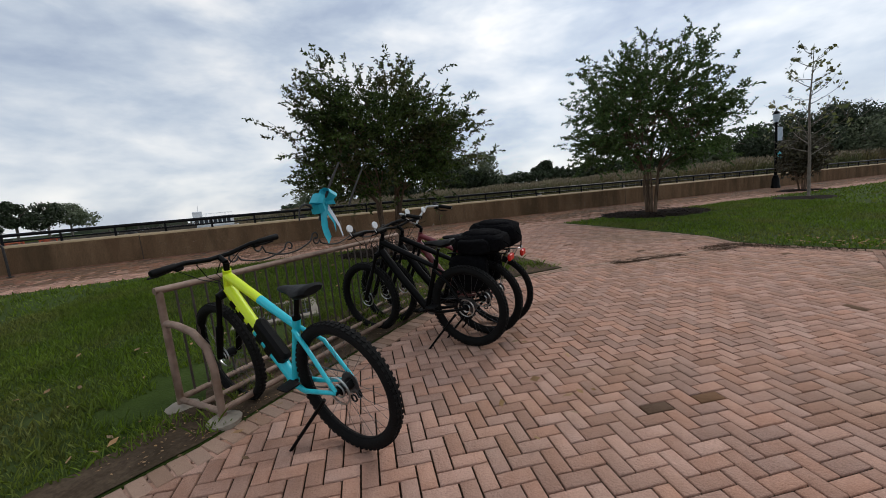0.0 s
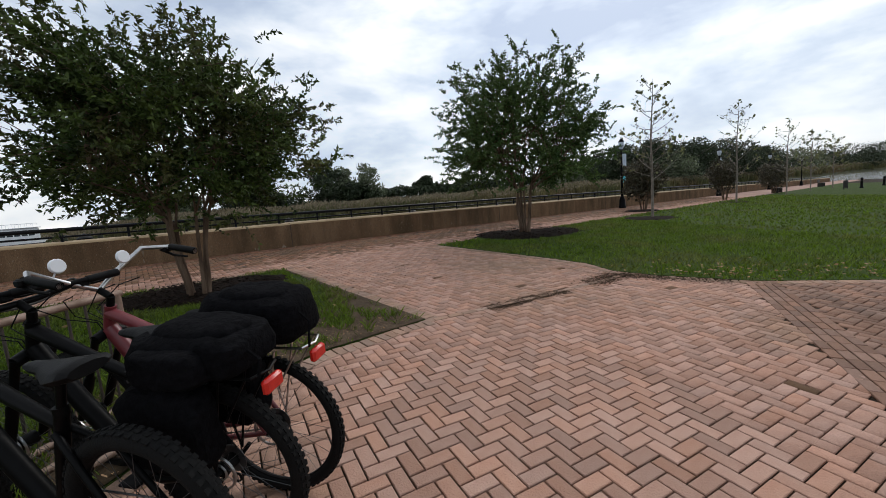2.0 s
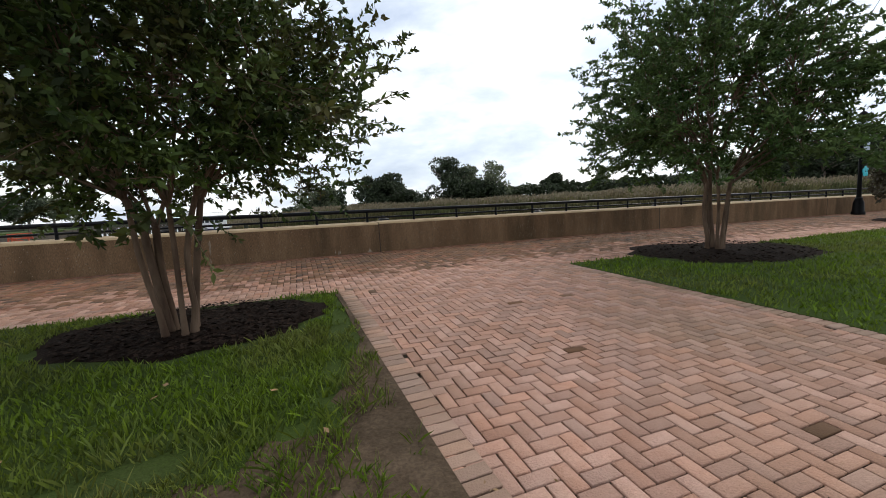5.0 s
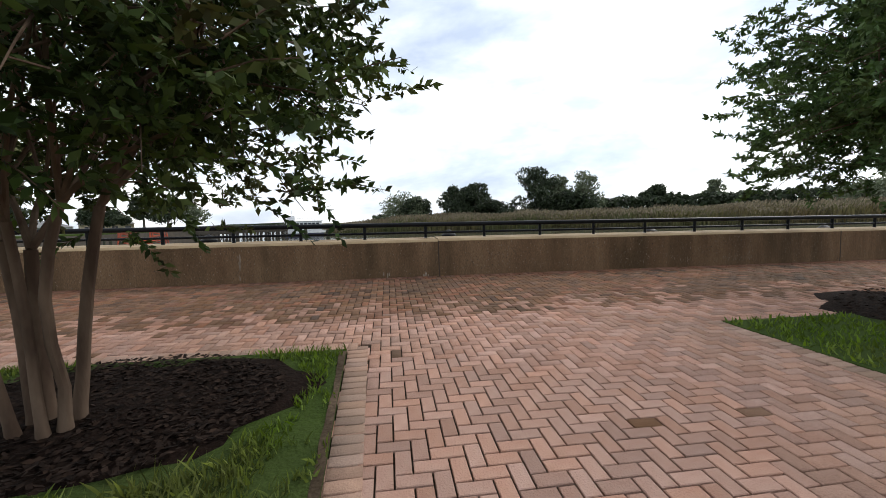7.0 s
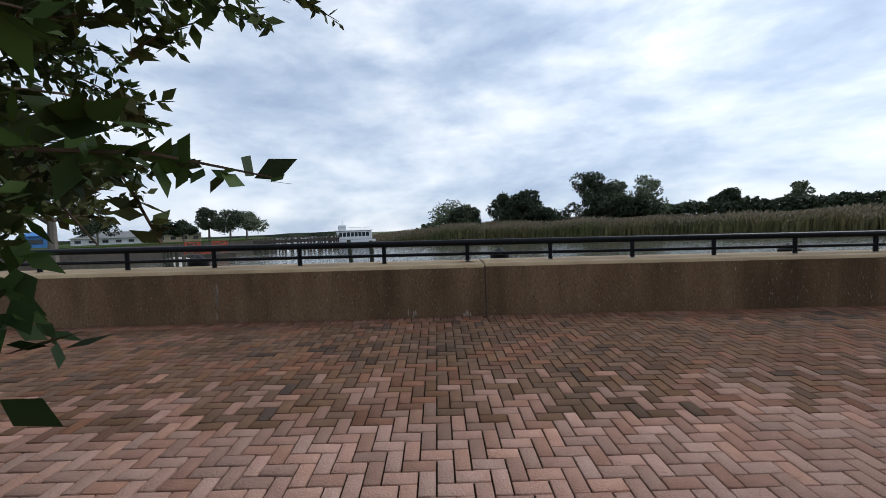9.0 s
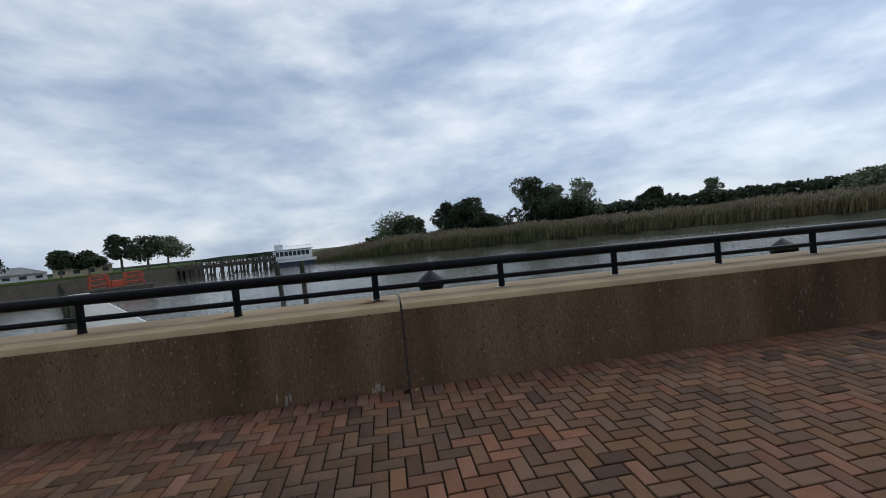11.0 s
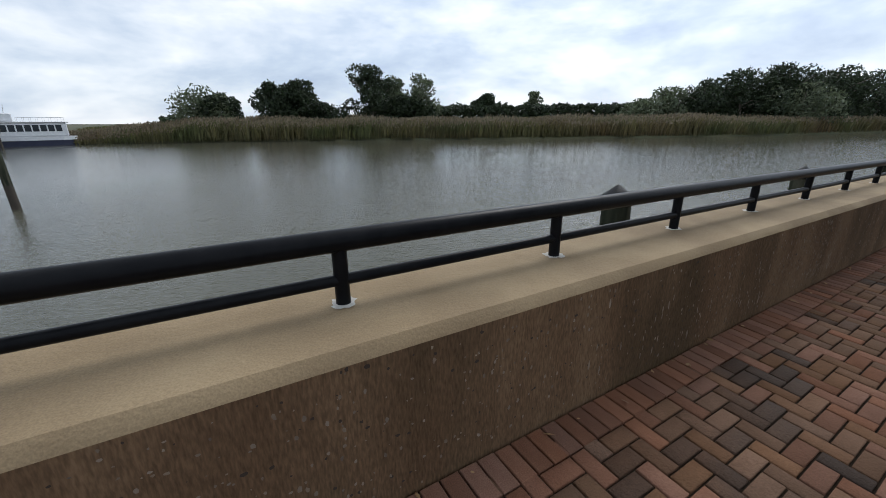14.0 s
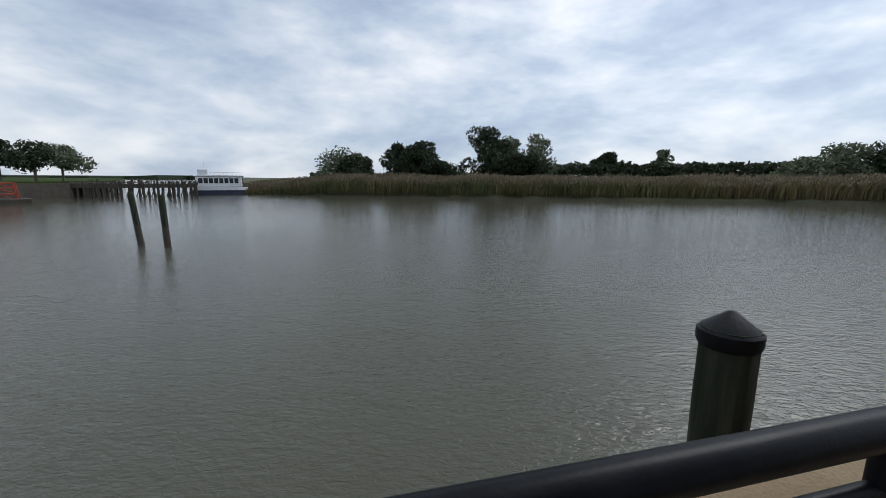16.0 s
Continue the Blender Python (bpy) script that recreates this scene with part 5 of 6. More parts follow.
# ---- bike rack with scrollwork ----
RA, RB = Vector((-1.92, 2.62)), Vector((-0.50, 5.28))
rl = (RB - RA).length
rang = math.degrees(math.atan2(RB.y - RA.y, RB.x - RA.x))
rack = thing("bike_rack", Matrix.Translation((RA.x, RA.y, gz(*RA) + 0.01)) @ Matrix.Rotation(radians(rang), 4, "Z"), "weathered bronze steel grid bike rack with iron scrollwork", "bike rack")
RH = 0.92
BK = 0.26
for x in (0.0, rl):
    part("end_post", Geo().tube([(x, BK, 0), (x, BK, RH)], 0.026, 10), M_RACK, rack)
    pts = [(x, -0.26, 0.0), (x, -0.26, 0.38), (x, -0.22, 0.53), (x, -0.08, 0.63), (x, 0.1, 0.665), (x, BK, 0.67)]
    part("end_hoop", Geo().tube(pts, 0.026, 10), M_RACK, rack)
    part("foot_bar", Geo().tube([(x, -0.26, 0.07), (x, BK, 0.07)], 0.022, 10), M_RACK, rack)
    for y in (-0.27, BK):
        part("foot", Geo().lathe([(0.11, -0.02), (0.115, 0.015), (0.09, 0.03), (0.03, 0.04)], 14, (x, y, 0)), M_FOOT, rack, "round concrete foot")
part("top_rail", Geo().tube([(-0.03, BK, RH), (rl + 0.03, BK, RH)], 0.026, 10), M_RACK, rack)
for y, z in ((-0.26, 0.08), (BK, 0.08), (0.02, 0.06)):
    part("ground_rail", Geo().tube([(0, y, z), (rl, y, z)], 0.024, 10), M_RACK, rack)
nb = 27
for i in range(1, nb):
    x = rl * i / nb
    part("upright", Geo().tube([(x, BK, 0.08), (x, BK, RH)], 0.009, 7), M_RACKDARK, rack)


def scroll(x0, x1, z, h, flip=1):
    """S-shaped iron scroll with curled ends."""
    pts = []
    for i in range(14):
        a = -3.6 * math.pi * (1 - i / 13) * 0.5
        q = 0.02 + 0.028 * i / 13
        pts.append((x0 + 0.05 + q * math.cos(a) * flip, BK, z + h * 0.62 + q * math.sin(a)))
    for i in range(1, 13):
        f = i / 13
        pts.append((x0 + 0.08 + (x1 - x0 - 0.16) * f, BK, z + h * (0.62 - 0.55 * math.sin(math.pi * (0.15 + 0.75 * f))) + 0.02))
    for i in range(14):
        a = 3.6 * math.pi * (i / 13) * 0.5 + math.pi
        q = 0.048 - 0.028 * i / 13
        pts.append((x1 - 0.05 + q * math.cos(a) * flip, BK, z + h * 0.62 - q * math.sin(a)))
    return Geo().tube(pts, 0.008, 7)


for k, (a, b, h) in enumerate(((0.55, 1.25, 0.17), (0.8, 1.6, 0.25), (1.5, 2.2, 0.19), (2.1, 2.8, 0.17))):
    part("scroll", scroll(a, b, RH + 0.03, h), M_IRON, rack, "black wrought-iron scroll")
arch = [(1.62 + 0.55 * math.sin(a) * 0.9 - 0.05, BK, RH + 0.12 + 0.86 * math.sin(a) ** 0.7) for a in [0.15 + 1.4 * i / 15 for i in range(16)]]
part("arched_bar", Geo().tube(arch, [0.017 - 0.009 * i / 15 for i in range(16)], 8), M_IRON, rack, "tall arching iron bar")
part("arched_bar", Geo().tube([(1.70 - 0.33 * math.sin(a), BK, RH + 0.36 + 0.17 * math.sin(2 * a)) for a in [0.05 + 1.5 * i / 9 for i in range(10)]], [0.014 - 0.007 * i / 9 for i in range(10)], 8), M_IRON, rack, "arching iron bar")
part("arched_bar", Geo().tube([(2.05 + 0.42 * math.sin(a), BK, RH + 0.3 + 0.62 * math.sin(a) ** 0.8) for a in [0.2 + 1.3 * i / 9 for i in range(10)]], [0.014 - 0.007 * i / 9 for i in range(10)], 8), M_IRON, rack, "tall arching iron bar")

# ribbon bow tied to the arch
bow_p = rack.matrix_world @ Vector((1.72, BK - 0.01, RH + 0.52))
bow = thing("ribbon_bow", Matrix.Translation(bow_p) @ Matrix.Rotation(radians(rang), 4, "Z"), "turquoise ribbon bow with white tail tied to ironwork", "ribbon")


def ribbon(pts, w, twist=0.0, side=None):
    gg, vs = Geo(), []
    for i, p in enumerate(pts):
        a = twist * i / (len(pts) - 1)
        if side:
            h = (side * math.cos(a) + Vector((0, math.sin(a), 0))) * (w / 2 * (0.35 + 0.65 * math.sin(math.pi * i / (len(pts) - 1))))
            vs += [Vector(p) + h, Vector(p) - h]
            continue
        vs += [Vector(p) + Vector((math.cos(a) * w / 2, math.sin(a) * w / 2, 0.25 * w)), Vector(p) - Vector((math.cos(a) * w / 2, math.sin(a) * w / 2, 0.25 * w))]
    n = len(pts)
    off = Vector((0.0, 0.003, 0.0))
    vs += [v + off for v in vs]
    m = 2 * n
    fs = [(2 * i, 2 * i + 1, 2 * i + 3, 2 * i + 2) for i in range(n - 1)] + [(m + 2 * i + 2, m + 2 * i + 3, m + 2 * i + 1, m + 2 * i) for i in range(n - 1)]
    return gg.add(vs, fs)


for a0, ln, wd in ((1.0, 0.17, 0.12), (2.7, 0.16, 0.11), (3.5, 0.17, 0.1), (0.2, 0.1, 0.07)):
    d = Vector((math.cos(a0), 0, math.sin(a0)))
    e = Vector((0, -0.09, 0))
    pts = [d * ln * f + e * g2 for f, g2 in ((0.05, 0), (0.3, 0.8), (0.65, 1.2), (0.92, 0.9), (1.0, 0.2), (0.9, -0.4), (0.6, -0.6), (0.3, -0.4), (0.05, 0))]
    part("loop", ribbon(pts, wd, 0.5, Vector((-d.z, 0, d.x))), M_RIBBON, bow)
part("knot", Geo().box((0, -0.02, 0), (0.05, 0.05, 0.06), bevel=0.018), M_RIBBON, bow)
part("tail", ribbon([(0, -0.02, 0), (-0.05, -0.05, -0.1), (-0.07, -0.05, -0.2), (-0.05, -0.04, -0.3), (-0.02, -0.05, -0.4)], 0.13, 0.5), M_RIBBON, bow)
part("tail", ribbon([(0.01, -0.02, 0), (0.03, -0.04, -0.1), (0.08, -0.05, -0.2), (0.1, -0.04, -0.3)], 0.07, 0.7), M_RIBBON, bow)
part("tail", ribbon([(0.02, -0.03, -0.02), (0.09, -0.05, -0.16), (0.15, -0.05, -0.26), (0.2, -0.04, -0.38)], 0.045, 0.6), M_RIBBONW, bow, "white ribbon tail")

# drain grate in the lawn
gx, gy = -2.35, 4.95
grate = thing("drain_grate", Matrix.Translation((gx, gy, gz(gx, gy) + 0.012)) @ Matrix.Rotation(radians(22), 4, "Z"), "square steel drain grate in a concrete kerb, in grass", "drain")
fr = Geo()
for dx, dy, sx, sy in ((0, 0.45, 1.0, 0.1), (0, -0.45, 1.0, 0.1), (0.45, 0, 0.1, 0.8), (-0.45, 0, 0.1, 0.8)):
    fr.box((dx, dy, 0.01), (sx, sy, 0.05), bevel=0.01)
part("kerb", fr, M_FOOT, grate)
part("well", Geo().box((0, 0, -0.006), (0.8, 0.8, 0.01)), M_HOLE, grate)
for i in range(15):
    part("bar", Geo().box((-0.36 + i * 0.051, 0, 0.018), (0.014, 0.8, 0.02), bevel=0.003), M_DARKSTEEL, grate)
for i in range(5):
    part("cross_bar", Geo().box((0, -0.32 + i * 0.16, 0.017), (0.79, 0.01, 0.012), bevel=0.002), M_DARKSTEEL, grate)

# ---- piles behind the wall ----
def pile(s, w, top, seed):
    x, y = sw(s, w)
    r = random.Random(seed)
    t = thing("mooring_pile", Matrix.Translation((x, y, 0)) @ Matrix.Rotation(r.uniform(0, 6), 4, "Z") @ Matrix.Rotation(radians(r.uniform(-1.5, 1.5)), 4, "X"), "weathered green-grey timber pile with black pointed cap", "pile", "piles along the wall")
    prof = []
    for i in range(9):
        z = -2.6 + (top - 0.1 + 2.6) * i / 8
        prof.append((0.15 + r.uniform(-0.006, 0.006), z))
    gg = Geo().lathe(prof, 18)
    gg.v = [(px * (1 + 0.03 * math.sin(5 * math.atan2(py, px) + seed)), py * (1 + 0.03 * math.sin(5 * math.atan2(py, px) + seed)), pz) for px, py, pz in gg.v]
    part("shaft", gg, M_PILE, t)
    part("cap", Geo().lathe([(0.162, top - 0.21), (0.17, top - 0.19), (0.17, top - 0.12), (0.158, top - 0.11), (0.02, top), (0.004, top + 0.003)], 14), M_CAPBLACK, t, "black conical plastic cap")
    part("crack", Geo().box((0.151, 0.0, top - 0.5), (0.008, 0.012, 0.5)).box((0.1, 0.114, top - 0.45), (0.008, 0.01, 0.3)), M_HOLE, t)


for i in range(-6, 12):
    px, py = sw(0.45 + 5.25 * i, 1.5)
    pile(0.45 + 5.25 * i, 1.5, gz(px, py) + 0.83 - 0.03 * max(i, 0), 200 + i)

# ---- two mooring posts standing in the river ----
for (x, y), lx, hh in (((-16.3, 35.0), 5, 2.9), ((-14.2, 34.5), 1.0, 2.8)):
    t = thing("river_post", Matrix.Translation((x, y, WATER_Z)) @ Matrix.Rotation(radians(-lx), 4, "Y"), "weathered timber post standing in the river, dark below", "post", "posts in the river")
    part("wet_foot", Geo().lathe([(0.17, -1.0), (0.165, 0.2), (0.16, 1.1)], 12), M_MUD, t, "dark wet lower end")
    part("shaft", Geo().lathe([(0.158, 1.1), (0.15, hh - 0.05), (0.12, hh)], 12), M_PILE, t)


# ---- passenger boat at the pier ----
def boat(x, y, heading):
    b = thing("passenger_boat", Matrix.Translation((x, y, WATER_Z)) @ Matrix.Rotation(radians(heading), 4, "Z") @ Matrix.Diagonal((0.95, 1.0, 1.3, 1)), "white passenger boat with navy hull and long window row", "boat")
    L_, W_ = 12.0, 4.0
    hull = [(-L_ / 2, -W_ / 2), (L_ * 0.3, -W_ / 2), (L_ * 0.44, -W_ * 0.36), (L_ / 2, 0), (L_ * 0.44, W_ * 0.36), (L_ * 0.3, W_ / 2), (-L_ / 2, W_ / 2)]
    part("hull", Geo().prism([(px * 0.97, py * 0.93) for px, py in hull], -0.4, 0.75), M_NAVY, b, "navy blue hull", smooth=False)
    part("sheer", Geo().prism(hull, 0.75, 1.25), M_WHITE, b, smooth=False)
    cab = part("cabin", Geo().box((-0.2, 0, 2.15), (9.6, 3.5, 1.8), bevel=0.15), M_WHITE, b)
    for i in range(8):
        for sy in (-1, 1):
            part("window", Geo().box((-4.0 + i * 1.05, sy * 1.755, 2.35), (0.85, 0.03, 0.85), bevel=0.01), M_GLASSDARK, cab, "dark glass pane")
    for sy in (-0.8, 0.8):
        part("window", Geo().box((4.6, sy, 2.4), (0.05, 1.3, 0.8), bevel=0.01), M_GLASSDARK, cab, "dark glass pane")
        part("window", Geo().box((-5.0, sy, 2.4), (0.05, 1.2, 0.9), bevel=0.01), M_GLASSDARK, cab, "dark glass pane")
    part("roof", Geo().box((-0.2, 0, 3.13), (10.2, 3.8, 0.14), bevel=0.05), M_WHITE, b)
    part("wheelhouse", Geo().box((-3.4, 0, 3.75), (2.0, 2.2, 1.1), bevel=0.12), M_WHITE, b)
    part("mast", Geo().tube([(-3.2, 0, 4.3), (-3.0, 0, 5.4)], [0.07, 0.04], 8).tube([(-3.1, -0.5, 4.9), (-3.1, 0.5, 4.9)], 0.03, 6), M_WHITE, b)
    rl_ = Geo()
    for i in range(8):
        for sy in (-1.7, 1.7):
            rl_.tube([(-1.9 + i * 0.9, sy, 3.2), (-1.9 + i * 0.9, sy, 3.75)], 0.025, 5)
    for sy in (-1.7, 1.7):
        rl_.tube([(-1.9, sy, 3.75), (4.4, sy, 3.75)], 0.025, 5)
    part("deck_rail", rl_, M_WHITE, b)


bx, by = polar(-38.6, 103)
boat(bx, by, 40)

# ---- timber pier with piles ----
pr = thing("timber_pier", Matrix.Identity(4), "old dark timber pier on slanting piles", "pier")
p0, p1 = Vector(polar(-52.5, 98)), Vector(polar(-41.2, 98))
dirp = (p1 - p0).normalized()
pang = math.degrees(math.atan2(dirp.y, dirp.x))
mid = (p0 + p1) / 2
part("deck", Geo().box((0, 0, 0), ((p1 - p0).length, 2.4, 0.8), bevel=0.03), M_MUD, pr).matrix_world = pose(mid.x, mid.y, 0.35, 0, 0, pang)
pier_r = random.Random(55)
for i in range(25):
    q = p0.lerp(p1, min(1.0, max(0.0, (i + pier_r.uniform(-0.35, 0.35)) / 24)))
    for sy in (-1, 1):
        pl = part("post", Geo().tube([(pier_r.uniform(-0.2, 0.2), sy * 1.1, WATER_Z - 0.5), (pier_r.uniform(-0.25, 0.25), sy * 1.0, 1.2 + 1.1 * noise.noise(Vector((i * 1.7, sy, 0))))], pier_r.uniform(0.13, 0.24), 8), M_MUD, pr)
        pl.matrix_world = pose(q.x, q.y, 0, 0, 0, pang)
    if i > 6:
        part("brace", Geo().tube([(-0.6, -1.2, WATER_Z - 0.2), (0.6, -1.2, 1.3)], 0.1, 6), M_MUD, pr).matrix_world = pose(q.x, q.y, 0, 0, 0, pang)
part("rail", Geo().box((0, -1.1, 0), ((p1 - p0).length * 0.6, 0.1, 0.14)), M_TIMBER, pr, smooth=False).matrix_world = pose(mid.x - dirp.x * 4, mid.y - dirp.y * 4, 1.0, 0, 0, pang)

# ---- the near side of the river, beyond the wall's end ----
NEAR = [polar(-49.5, 103), polar(-53, 96), polar(-57, 90), polar(-61.5, 84), polar(-66, 78), polar(-72, 72), polar(-80, 70), polar(-88, 95), polar(-82, 420), polar(-55, 520), polar(-48, 300)]
tagged(part("near_bank", Geo().prism(NEAR, -2.5, 0.9), M_MUD, smooth=False), "dark earth bank of the near shore", "river bank", kind="structure")
tagged(part("near_bank_top", Geo().prism([(EYE.x + (x - EYE.x) * 1.01, EYE.y + (y - EYE.y) * 1.01) for x, y in NEAR], 0.85, 1.15), M_TURF, smooth=False), "grassy top of the near shore", "lawn", kind="structure")
far_strip = [polar(a, 900 + 30 * math.sin(a)) for a in range(-75, -33, 3)]
gg = Geo()
for x, y in far_strip:
    gg.v += [(x, y, WATER_Z - 0.5), (x, y, 5.0 + 2.0 * math.sin(x * 0.02)), (x * 1.2, y * 1.2, 5.0)]
gg.f = [(i * 3 + j, (i + 1) * 3 + j, (i + 1) * 3 + j + 1, i * 3 + j + 1) for i in range(len(far_strip) - 1) for j in range(2)]
tagged(part("far_land", gg, M_FAR_LEAF), "distant low wooded shore", "shore", kind="structure")

for az, d, h, w, sd, material, label in ((-55.0, 104, 7.6, 6.5, 301, M_FAR_LEAF, "green tree on the near shore"), (-53.0, 106, 7.2, 7.0, 302, M_FAR_PALE, "green tree on the near shore"), (-57.4, 104, 8.0, 5.2, 303, M_FAR_LEAF, "slim green tree on the near shore"),
                                         (-60.3, 100, 5.0, 4.5, 304, M_FAR_LEAF, "small dark tree on the near shore"), (-62.5, 100, 5.2, 4.0, 305, M_FAR_LEAF, "small dark tree on the near shore"), (-68, 110, 6, 6, 306, M_FAR_LEAF, "small dark tree on the near shore")):
    x, y = polar(az, d)
    far_tree(x, y, 1.1, h, w * 1.3, sd, material, label, n=2600, size=0.3, low=0.24, lobes=24)
x, y = polar(-76, 48)
far_tree(x, y, -0.3, 11.5, 10, 307, M_LEAF_DRY, "autumn-coloured tree on the near shore", n=4200, size=0.3, low=0.12)

# ---- low houses and sheds on the near shore ----
def shed(az, d, w, dp, h, turn, wallm, roofm, label, nwin):
    x, y = polar(az, d)
    t = thing("house", Matrix.Translation((x, y, 1.0)) @ Matrix.Rotation(radians(turn), 4, "Z"), label, "house", "buildings on the near shore")
    wl = part("wall", Geo().box((0, 0, h / 2), (w, dp, h)), wallm, t, smooth=False)
    rf = Geo().add([(-w / 2 - 0.4, -dp / 2 - 0.4, h), (w / 2 + 0.4, -dp / 2 - 0.4, h), (w / 2 + 0.4, dp / 2 + 0.4, h), (-w / 2 - 0.4, dp / 2 + 0.4, h), (-w / 4, 0, h + dp * 0.26), (w / 4, 0, h + dp * 0.26)], [(0, 1, 5, 4), (1, 2, 5), (2, 3, 4, 5), (3, 0, 4), (3, 2, 1, 0)])
    part("roof", rf, roofm, t, smooth=False)
    for i in range(nwin):
        part("window", Geo().box((-w / 2 + w * (i + 0.5) / nwin, -dp / 2 - 0.02, h * 0.55), (w / nwin * 0.45, 0.06, h * 0.38)), M_GLASSDARK, t, smooth=False)
    return t


shed(-60.5, 112, 9, 6, 2.0, 60, M_TAN, M_ROOF, "low house with grey hipped roof near trees", 4)
shed(-66.5, 120, 14, 6, 1.6, 62, M_WHITE, M_ROOF, "long white low shed with grey roof", 6)
shed(-73, 100, 4, 3, 2.2, 62, M_BLUE, M_BLUE, "small blue shed on the near shore", 1)

# ---- orange work barge ----
x, y = polar(-58.6, 80)
bg = thing("work_barge", Matrix.Translation((x, y, WATER_Z)) @ Matrix.Rotation(radians(62), 4, "Z"), "rusty work barge with orange-red steel frames", "barge")
part("hull", Geo().box((0, 0, 0.25), (8.5, 3.0, 0.9), bevel=0.1), M_MUD, bg)
for k, cx in enumerate((-2.4, 1.9)):
    fr = Geo()
    for dx in (-1.2, 1.2):
        for dy in (-0.9, 0.9):
            fr.tube([(cx + dx, dy, 0.7), (cx + dx * 0.8, dy, 2.9)], 0.11, 6)
    for z in (1.3, 2.1, 2.8):
        for dy in (-0.9, 0.9):
            fr.tube([(cx - 1.15, dy, z), (cx + 1.15, dy, z)], 0.08, 6)
            fr.tube([(cx - 1.15, dy, z), (cx + 1.15, dy, z - 0.7)], 0.06, 6)
    part("steel_frame", fr, M_ORANGE, bg, "orange-red lattice frame")
part("deckhouse", Geo().box((-0.2, 0, 1.2), (1.6, 1.6, 1.1), bevel=0.05), M_ORANGE, bg)

# ---- floating dock ----
d0, d1 = Vector(polar(-65.0, 19.5)), Vector(polar(-61.6, 74))
dd = d1 - d0
dock = thing("floating_dock", Matrix.Translation(((d0.x + d1.x) / 2, (d0.y + d1.y) / 2, WATER_Z)) @ Matrix.Rotation(math.atan2(dd.y, dd.x), 4, "Z"), "long pale floating dock with dark floats", "dock")
part("deck", Geo().box((0, 1.25, 0.5), (dd.length, 2.5, 0.16), bevel=0.03), M_DOCK, dock)
part("float", Geo().box((0, 1.25, 0.12), (dd.length * 0.995, 2.3, 0.6), bevel=0.05), M_MUD, dock, "dark plastic float")
for i in range(7):
    xx = -dd.length / 2 + 3 + i * 8.5
    part("guide_pile", Geo().lathe([(0.14, -1.5), (0.13, 2.2), (0.02, 2.4)], 10, (xx, 2.75, 0)), M_PILE, dock)
part("fender_rail", Geo().tube([(-dd.length / 2, -0.06, 0.52), (dd.length / 2, -0.06, 0.52)], 0.06, 8), M_WHITE, dock, "pale edge bumper")

# ---- street lamps along the promenade ----
def street_lamp(s, w, banner=True):
    x, y = sw(s, w)
    t = thing("street_lamp", up_at(x, y) @ Matrix.Rotation(UA, 4, "Z"), "black fluted street lamp with banner and turquoise flower" if banner else "black fluted street lamp on the promenade", "street lamp", "street lamps")
    part("base", Geo().lathe([(0.22, -0.02), (0.22, 0.1), (0.19, 0.14), (0.17, 0.5), (0.12, 0.62), (0.13, 0.66), (0.085, 0.72)], 16), M_BLACK, t)
    part("pole", Geo().lathe([(0.08, 0.7), (0.065, 2.2), (0.055, 3.45)], 14), M_BLACK, t)
    part("collar", Geo().lathe([(0.06, 3.42), (0.1, 3.46), (0.1, 3.5), (0.07, 3.55)], 14), M_BLACK, t)
    part("lantern", Geo().lathe([(0.08, 3.55), (0.15, 3.7), (0.165, 3.92), (0.13, 3.97)], 10), M_BANNER, t, "frosted lantern glass")
    part("lid", Geo().lathe([(0.17, 3.97), (0.17, 4.0), (0.1, 4.12), (0.03, 4.17), (0.02, 4.28), (0.004, 4.3)], 12), M_BLACK, t)
    if banner:
        br = part("banner_arm", Geo().tube([(0, 0, 3.3), (0.62, 0, 3.3)], 0.015, 6).tube([(0, 0, 2.55), (0.62, 0, 2.55)], 0.015, 6), M_BLACK, t)
        part("banner", Geo().box((0.34, 0, 2.92), (0.5, 0.012, 0.72)), M_BANNER, br, "pale blue cloth banner", smooth=False)
        fl = Geo()
        for k in range(5):
            a = k * 1.257 + 0.4
            fl.lathe([(0.02, -0.01), (0.1, 0.0), (0.1, 0.01), (0.03, 0.02)], 10, (0.13 + 0.13 * math.cos(a), -0.1, 1.75 + 0.13 * math.sin(a)), Matrix.Rotation(radians(90), 3, "X"))
        part("flower", fl, M_TURQ, t, "turquoise flower ornament")
        part("bracket", Geo().tube([(0, 0, 1.75), (0.13, -0.09, 1.75)], 0.012, 6), M_BLACK, t)


street_lamp(19.9, -0.55)
street_lamp(37.5, -0.55, True)
street_lamp(55, -0.55, False)
street_lamp(73, -0.55, False)


